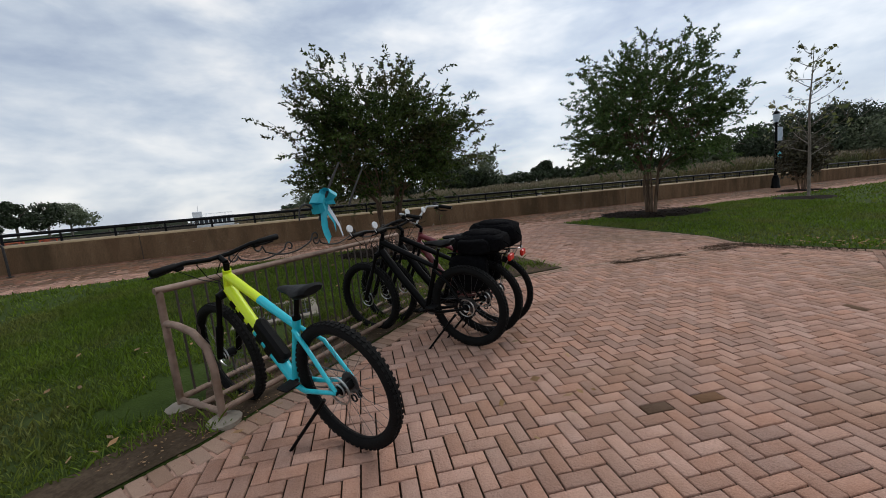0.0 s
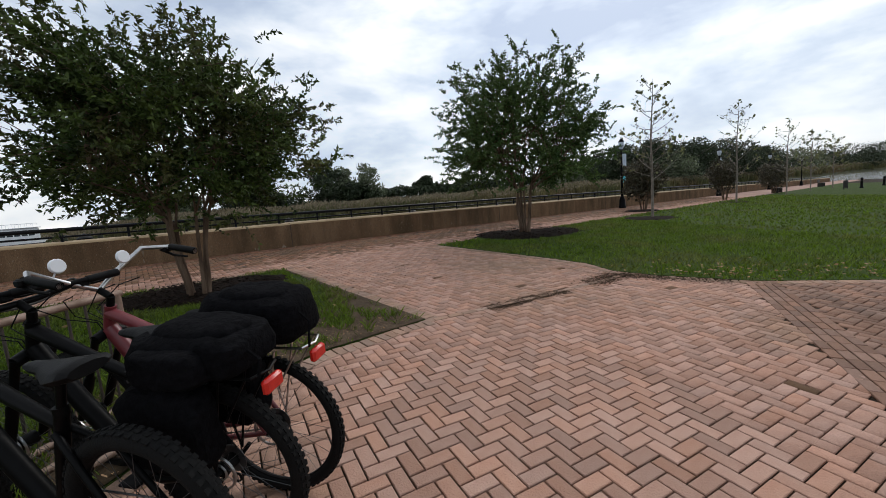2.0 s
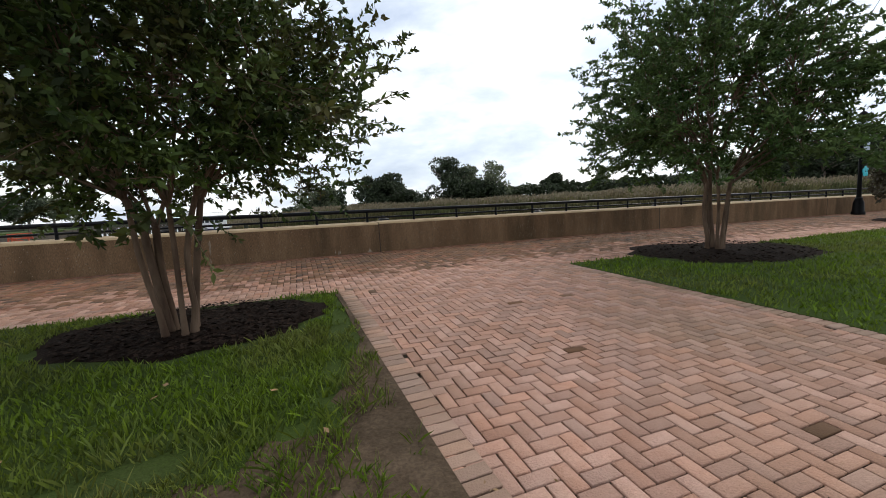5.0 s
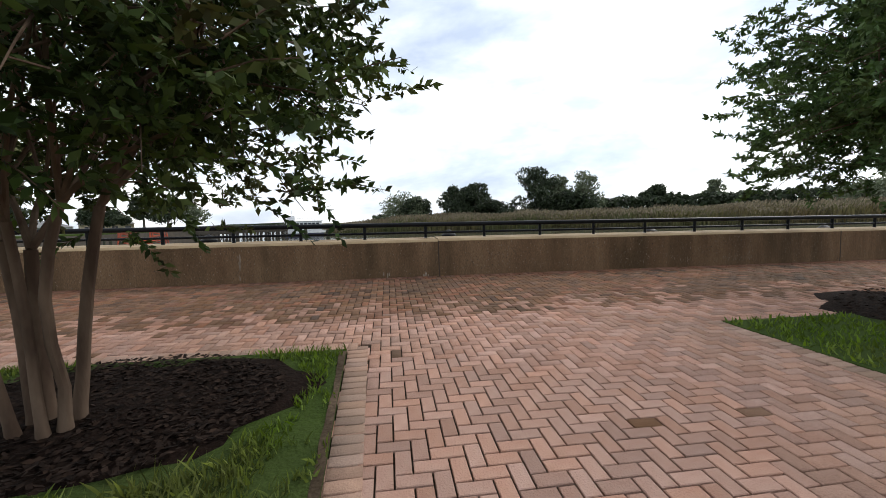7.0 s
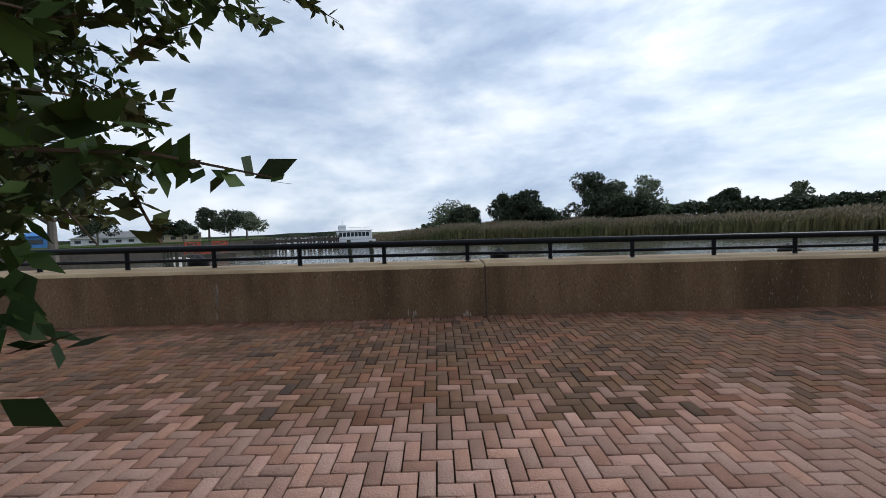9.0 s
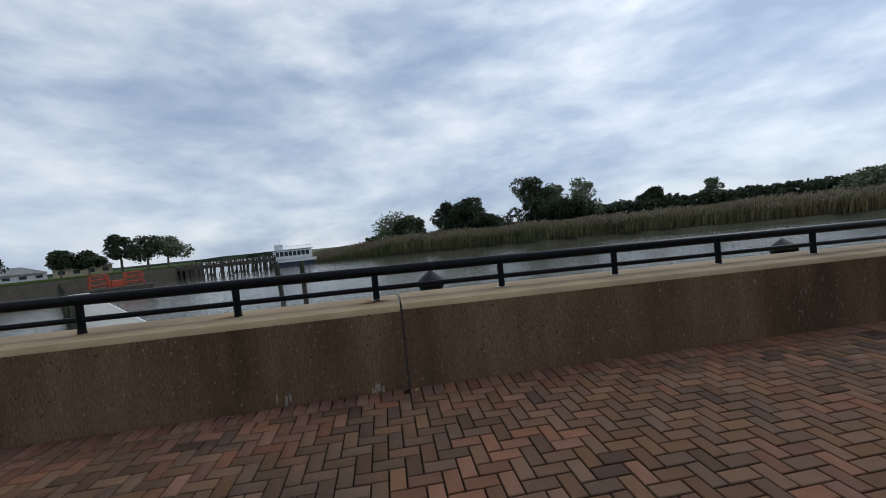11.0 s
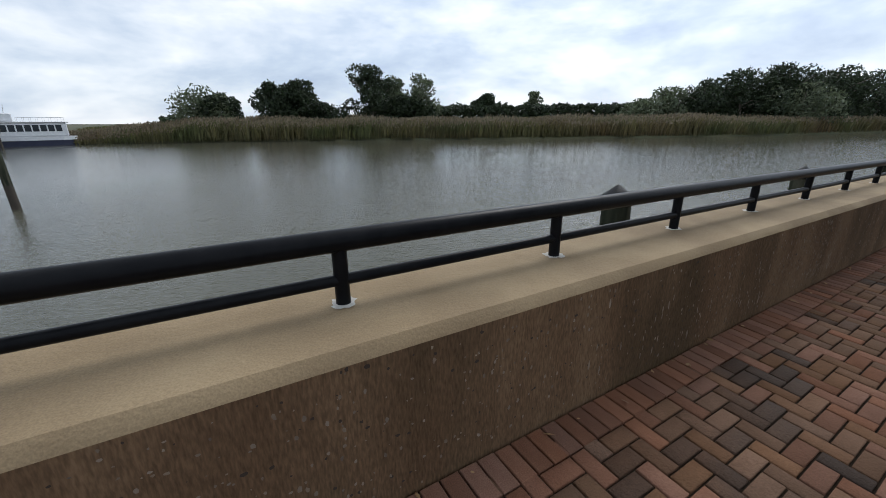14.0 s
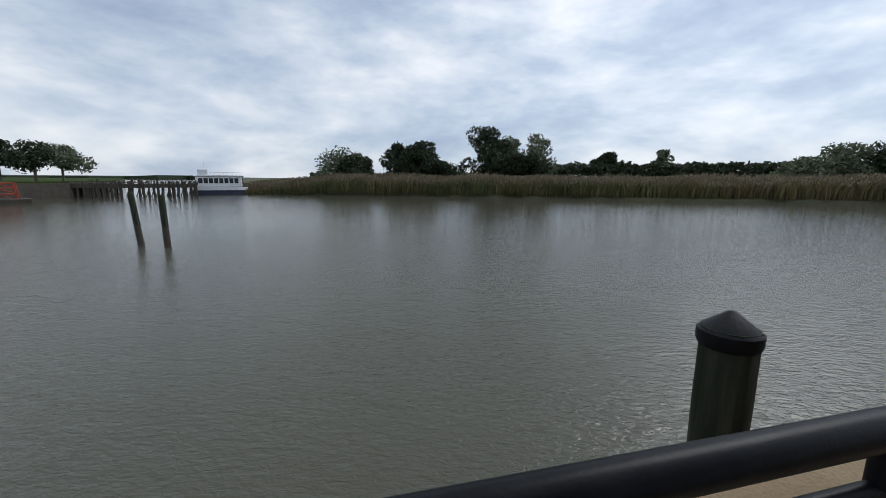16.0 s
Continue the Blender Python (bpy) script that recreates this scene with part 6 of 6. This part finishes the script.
# ---- wave racks and bollards ----
def wave_rack(x, y, turn, n, label):
    t = thing("wave_rack", up_at(x, y) @ Matrix.Rotation(radians(turn), 4, "Z"), label, "bike rack", "wave racks")
    pts = [(0, 0, -0.02)]
    for i in range(n):
        o = i * 0.62
        pts += [(o, 0, 0.72)] + [(o + 0.155 - 0.155 * math.cos(a), 0, 0.72 + 0.14 * math.sin(a)) for a in (0.5, 1.05, 1.57, 2.1, 2.64)] + [(o + 0.31, 0, 0.72)]
        if i < n - 1:
            pts += [(o + 0.31, 0, 0.3)] + [(o + 0.465 - 0.155 * math.cos(a), 0, 0.25 - 0.13 * math.sin(a)) for a in (0.5, 1.05, 1.57, 2.1, 2.64)] + [(o + 0.62, 0, 0.3)]
    pts.append((pts[-1][0], 0, -0.02))
    part("bent_tube", Geo().tube(pts, 0.028, 8), M_IRON, t)
    for px in (0, pts[-1][0]):
        part("base_plate", Geo().lathe([(0.08, 0.0), (0.08, 0.01), (0.04, 0.014)], 12, (px, 0, 0)), M_IRON, t)


x, y = sw(-12.6, -0.75)
wave_rack(x - 0.9, y - 0.4, 24, 3, "dark bent-tube wave bike rack by the wall")
wave_rack(47.0, 26.2, 20, 4, "dark bent-tube wave bike rack on the promenade")


def bollard(x, y):
    t = thing("bollard", up_at(x, y), "black cast bollard with rounded top", "bollard", "bollards")
    part("shaft", Geo().lathe([(0.16, -0.02), (0.16, 0.1), (0.11, 0.16), (0.1, 0.85), (0.13, 0.9), (0.11, 1.0), (0.03, 1.06)], 14), M_BLACK, t)
    part("band", Geo().lathe([(0.106, 0.7), (0.112, 0.72), (0.112, 0.75), (0.106, 0.77)], 14), M_IRON, t)


for x, y in ((52, 27.4), (55.5, 25.6), (60, 29.5), (64, 27), (69, 30), (58, 22)):
    bollard(x, y)


def park_bench(x, y, turn):
    t = thing("bench", up_at(x, y) @ Matrix.Rotation(radians(turn), 4, "Z"), "dark slatted bench on the promenade", "bench", "benches")
    for i in range(4):
        part("seat_slat", Geo().box((0, -0.2 + i * 0.12, 0.45), (1.7, 0.1, 0.03), bevel=0.008), M_IRON, t)
        part("back_slat", Geo().box((0, 0.27, 0.56 + i * 0.1), (1.7, 0.03, 0.08), bevel=0.008), M_IRON, t)
    for sx in (-0.75, 0.75):
        part("leg", Geo().box((sx, 0, 0.22), (0.06, 0.5, 0.44), bevel=0.01), M_IRON, t)


park_bench(41, 27.9, 22)
park_bench(60, 35.2, 22)

# buildings and a van at the far end
bx, by = 92, 31
t = thing("house", Matrix.Translation((bx, by, gz(bx, by))) @ Matrix.Rotation(radians(20), 4, "Z"), "low white pavilion with flat roof, far off", "house")
part("wall", Geo().box((0, 0, 2.0), (6, 8, 4.0)), M_WHITE, t, smooth=False)
part("roof", Geo().box((0, 0, 4.1), (6.8, 8.8, 0.3), bevel=0.05), M_ROOF, t, smooth=False)
for i in range(3):
    part("window", Geo().box((-3.02, -2.4 + i * 2.4, 2.0), (0.06, 1.4, 1.6)), M_GLASSDARK, t, smooth=False)
t = thing("house", Matrix.Translation((46, 9.5, gz(46, 9.5))) @ Matrix.Rotation(radians(12), 4, "Z"), "tan building with pitched roof behind shrubs", "house")
part("wall", Geo().box((0, 0, 1.6), (9, 9, 3.6)), M_TAN, t, smooth=False)
part("roof", Geo().add([(-5, -5, 3.4), (5, -5, 3.4), (5, 5, 3.4), (-5, 5, 3.4), (0, -5, 5.6), (0, 5, 5.6)], [(0, 4, 5, 3), (1, 2, 5, 4), (0, 1, 4), (2, 3, 5), (3, 2, 1, 0)]), M_ROOF, t, smooth=False)
for i in range(3):
    part("window", Geo().box((-4.52, -2.8 + i * 2.8, 1.9), (0.06, 1.2, 1.5)), M_GLASSDARK, t, smooth=False)
for az, d, h, w, sd in ((64, 62, 5.5, 6, 321), (66, 95, 7, 9, 322), (60, 85, 6, 7, 323), (70, 75, 6.5, 8, 324)):
    x, y = polar(az, d)
    if dist_line([sw(0, -1.8), sw(110, -1.8)], x, y) > 4 and (Vector((x, y)) - J).dot(V) < 0:
        far_tree(x, y, gz(x, y) + 0.1, h, w, sd, M_FAR_LEAF, "leafy tree beyond the lawn", n=2600, size=0.2)

# ---- pavers ----
MOD, GAP, BEV, DEEP = 0.1, 0.0105, 0.004, 0.02


def brick_verts(lx, ly):
    a, b = lx / 2 - GAP / 2, ly / 2 - GAP / 2
    return [(-a, -b, -DEEP), (a, -b, -DEEP), (a, b, -DEEP), (-a, b, -DEEP), (-a, -b, -BEV), (a, -b, -BEV), (a, b, -BEV), (-a, b, -BEV), (-a + BEV, -b + BEV, 0), (a - BEV, -b + BEV, 0), (a - BEV, b - BEV, 0), (-a + BEV, b - BEV, 0)]


BRICK_F = [(8, 9, 10, 11)] + [(k + i, k + (i + 1) % 4, k + 4 + (i + 1) % 4, k + 4 + i) for k in (0, 4) for i in range(4)]
ZLINE = [(1.84, 6.36), (3.5, 6.72), (5.6, 7.3)]
EDGE1 = [(1.93, 6.43), (-0.08, 10.95), sw(-6, -3.72), sw(-12, -3.72), sw(-22, -3.72)]
FRONT1 = [(1.84, 6.3), *[(x + 0.06, y - 0.08) for x, y in reversed(ISL1[-12:])]]
FRONT2 = [(x - 0.08, y - 0.05) for x, y in ISL2[:10]]


def course(pts, size, pitch, across, seed):
    """Bricks laid side by side along a line: poses of their centres."""
    out, carry = [], 0.0
    for (ax, ay), (bx_, by_) in zip(pts, pts[1:]):
        ln = math.hypot(bx_ - ax, by_ - ay)
        a = math.atan2(by_ - ay, bx_ - ax)
        s = carry
        while s < ln:
            out.append((ax + (bx_ - ax) * s / ln, ay + (by_ - ay) * s / ln, a + (math.pi / 2 if across else 0)))
            s += pitch
        carry = s - ln
    return out


def near_course(x, y):
    return dist_line(FRONT1, x, y) < 0.04 or dist_line(EDGE1, x, y) < 0.04 or dist_line(FRONT2[:9], x, y) < 0.04 or dist_line(BORDER, x, y) < 0.17


def herring(angle, ox, oy, xmin, xmax, ymin, ymax, ok):
    """Centres and turns of a right-angled herringbone over a region of the plan."""
    ca, sa = math.cos(angle), math.sin(angle)
    corners = [((x - ox) * ca + (y - oy) * sa, -(x - ox) * sa + (y - oy) * ca) for x in (xmin, xmax) for y in (ymin, ymax)]
    i0, i1 = int(min(c[0] for c in corners) / MOD) - 2, int(max(c[0] for c in corners) / MOD) + 2
    j0, j1 = int(min(c[1] for c in corners) / MOD) - 2, int(max(c[1] for c in corners) / MOD) + 2
    out = []
    for j in range(j0, j1):
        for i in range(i0, i1):
            k = (i - j) % 4
            if k == 0:
                u, v, t = (i + 1) * MOD, (j + 0.5) * MOD, 0.0
            elif k == 3:
                u, v, t = (i + 0.5) * MOD, (j + 1) * MOD, math.pi / 2
            else:
                continue
            x, y = ox + u * ca - v * sa, oy + u * sa + v * ca
            if xmin <= x <= xmax and ymin <= y <= ymax and ok(x, y):
                out.append((x, y, angle + t))
    return out


def zl(x, y):
    """Above zero beyond the line where the plaza meets the walk."""
    return (y - 6.36) * math.cos(radians(14)) - (x - 1.84) * math.sin(radians(14))


def side_border(x, y):
    """Above zero to the river side of the dark border."""
    return (y - 2.28) * (7.3 - 3.41) - (x - 3.41) * (6.5 - 2.28)


def wall_w(x, y):
    p = Vector((x, y)) - J
    return p.dot(VL) if p.dot(U) < 0 else p.dot(V)


def ok_plaza(x, y):
    return zl(x, y) < -0.03 and side_border(x, y) > 0 and not inside(ISL1, x, y) and not inside(ISL2, x, y) and not near_course(x, y)


def ok_walk(x, y):
    w = wall_w(x, y)
    return zl(x, y) > 0.03 and -4.0 < w < -0.12 and not inside(ISL1, x, y) and not inside(ISL2, x, y) and not near_course(x, y)


def ok_mid(x, y):
    return zl(x, y) > 0.03 and wall_w(x, y) <= -4.0 and not inside(ISL1, x, y) and not inside(ISL2, x, y) and not near_course(x, y)


def ok_dark(x, y):
    return side_border(x, y) < 0 and not inside(ISL2, x, y) and dist_line(BORDER, x, y) > 0.17


def wide_sw(smin, smax):
    return [sw(s, w) for s in (smin, smax) for w in (0, -4)]


plaza = herring(radians(12), 0, 0, -6, 7.5, -1.2, 7.6, ok_plaza)
walk_a = herring(UA, J.x, J.y, -1.5, 6.5, 6, 12.2, ok_mid)
walk_b = [b for b in herring(UA, J.x, J.y, -21, 33, 4, 30, ok_walk)]
dark = herring(radians(12), 0.03, 0.05, 0.5, 14, -4, 7, ok_dark)


def brick_mesh(name, rows, lx, ly, material, lift, seed, wob=0.0022):
    """Many bricks in one mesh, each a little out of level."""
    r = np.random.default_rng(seed)
    n = len(rows)
    if not n:
        return None
    base = np.array(brick_verts(lx, ly))
    R_ = np.array(rows)
    ca, sa = np.cos(R_[:, 2]), np.sin(R_[:, 2])
    X = R_[:, 0, None] + base[None, :, 0] * ca[:, None] - base[None, :, 1] * sa[:, None]
    Y = R_[:, 1, None] + base[None, :, 0] * sa[:, None] + base[None, :, 1] * ca[:, None]
    dz, tx, ty = r.normal(0, wob * 0.6, n), r.normal(0, wob * 6, n), r.normal(0, wob * 6, n)
    Z = GX * X + GY * Y + base[None, :, 2] + lift + dz[:, None] + (X - R_[:, 0, None]) * tx[:, None] + (Y - R_[:, 1, None]) * ty[:, None]
    v = np.stack([X, Y, Z], 2).reshape(-1, 3)
    f = (np.array(BRICK_F)[None] + (np.arange(n) * 12)[:, None, None]).reshape(-1, 4)
    me = bpy.data.meshes.new(name)
    me.vertices.add(len(v))
    me.vertices.foreach_set("co", v.astype(np.float32).ravel())
    me.loops.add(f.size)
    me.loops.foreach_set("vertex_index", f.astype(np.int32).ravel())
    me.polygons.add(len(f))
    me.polygons.foreach_set("loop_start", np.arange(0, f.size, 4, dtype=np.int32))
    me.materials.append(material)
    me.update(calc_edges=True)
    return me


def loose_bricks(parent, rows, lx, ly, material, lift, seed):
    r = random.Random(seed)
    me = Geo().add(brick_verts(lx, ly), BRICK_F).mesh("brick", material)
    for x, y, a in rows:
        ob = new("brick", me)
        ob.parent = parent
        ob.matrix_world = Matrix.Translation((x, y, gz(x, y) + lift + r.gauss(0, 0.0012))) @ TILT @ Matrix.Rotation(a, 4, "Z") @ Matrix.Rotation(r.gauss(0, 0.012), 4, "X") @ Matrix.Rotation(r.gauss(0, 0.008), 4, "Y")


def paving(name, label, rows, lx, ly, material, lift, seed, near=None):
    t = thing(name, Matrix.Identity(4), label, "pavement", kind="structure")
    if near:
        pick = [b for b in rows if near(b[0], b[1])][:300]
        loose_bricks(t, pick, lx, ly, material, lift, seed)
        chosen = set(pick)
        rows = [b for b in rows if b not in chosen]
    me = brick_mesh("bricks", rows, lx, ly, material, lift, seed)
    ob = new("bricks", me)
    ob.parent = t
    ob["kind"] = "stuff"
    return t


# paving colours darken by degrees towards the wall, standing in for dimmer exposure there
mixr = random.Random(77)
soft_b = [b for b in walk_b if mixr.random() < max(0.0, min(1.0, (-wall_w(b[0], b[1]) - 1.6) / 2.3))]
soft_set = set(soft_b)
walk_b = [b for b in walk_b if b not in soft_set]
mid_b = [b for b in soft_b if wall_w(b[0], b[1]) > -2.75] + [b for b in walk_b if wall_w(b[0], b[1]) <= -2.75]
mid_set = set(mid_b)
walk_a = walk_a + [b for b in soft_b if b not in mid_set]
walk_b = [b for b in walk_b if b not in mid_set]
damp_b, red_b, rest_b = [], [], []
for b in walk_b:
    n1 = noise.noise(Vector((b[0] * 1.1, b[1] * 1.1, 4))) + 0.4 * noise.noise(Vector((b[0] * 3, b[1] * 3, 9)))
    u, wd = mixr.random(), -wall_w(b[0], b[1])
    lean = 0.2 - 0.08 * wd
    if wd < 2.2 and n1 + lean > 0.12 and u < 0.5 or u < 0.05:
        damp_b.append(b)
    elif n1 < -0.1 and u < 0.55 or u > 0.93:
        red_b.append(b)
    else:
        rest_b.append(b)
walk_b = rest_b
odd = [b for b in plaza + walk_a if mixr.random() < 0.006]
odd_set = set(odd)
plaza = [b for b in plaza if b not in odd_set]
walk_a = [b for b in walk_a if b not in odd_set]
paving("paving_odd", "single darker replacement bricks in the paving", odd, 0.2, 0.1, M_PAVER_WALK, 0.0, 410)
paving("paving_plaza", "pinkish red brick pavers laid in herringbone", plaza, 0.2, 0.1, M_PAVER, 0.0, 401, lambda x, y: 0.6 < x < 3.2 and 3.0 < y < 5.4)
paving("paving_walk", "pinkish red brick pavers laid in herringbone between lawns", walk_a, 0.2, 0.1, M_PAVER, 0.0, 402, lambda x, y: 0.4 < x < 3.0 and 8.4 < y < 10.8)
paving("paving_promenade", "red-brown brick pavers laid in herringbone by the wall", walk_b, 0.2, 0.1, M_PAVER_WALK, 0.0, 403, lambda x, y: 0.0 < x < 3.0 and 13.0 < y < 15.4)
NEAR_WALL = lambda x, y: 0.0 < x < 3.6 and 12.6 < y < 15.6
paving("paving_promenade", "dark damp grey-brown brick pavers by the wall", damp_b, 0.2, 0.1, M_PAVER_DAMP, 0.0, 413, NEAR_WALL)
paving("paving_promenade", "bright orange-red brick pavers by the wall", red_b, 0.2, 0.1, M_PAVER_RED, 0.0, 414, NEAR_WALL)
paving("paving_middle", "red brick pavers, colour half dimmed for lower exposure, between plaza and wall", mid_b, 0.2, 0.1, M_PAVER_MID, 0.0, 415)
paving("paving_side", "dark brown brick pavers beyond the border", dark, 0.2, 0.1, M_PAVER_DARK, 0.0, 404)
paving("edging_lawn", "pale worn brick soldier course round the lawn", course(FRONT1, 0.2, 0.102, True, 1) + course(EDGE1[:3], 0.2, 0.102, True, 2), 0.2, 0.1, M_PAVER_GREY, 0.006, 405, lambda x, y: y < 9)
paving("edging_line", "brick header course across the plaza", course(ZLINE, 0.2, 0.2, False, 3), 0.2, 0.1, M_PAVER_GREY, 0.006, 406, lambda x, y: True)
paving("edging_large_lawn", "brick edging round the large lawn", course(FRONT2[:9], 0.2, 0.102, True, 4), 0.2, 0.1, M_PAVER_GREY, 0.006, 407)
paving("edging_wall", "brick soldier course at the foot of the wall", course([sw(-20, -0.105), sw(-0.01, -0.105)], 0.2, 0.1, True, 5) + course([sw(0.05, -0.105), sw(33, -0.105)], 0.2, 0.1, True, 6), 0.2, 0.1, M_PAVER_RED, 0.006, 408, lambda x, y: -0.5 < x < 6)
bo = []
for off in (-0.15, -0.05, 0.05, 0.15):
    pts = [(x + off * 0.735, y - off * 0.68) for x, y in BORDER]
    bo += course(pts, 0.2, 0.2, False, 7)
paving("edging_border", "dark brick border courses across the plaza", bo, 0.2, 0.1, M_PAVER_DARK, 0.006, 409, lambda x, y: y > 1.5)
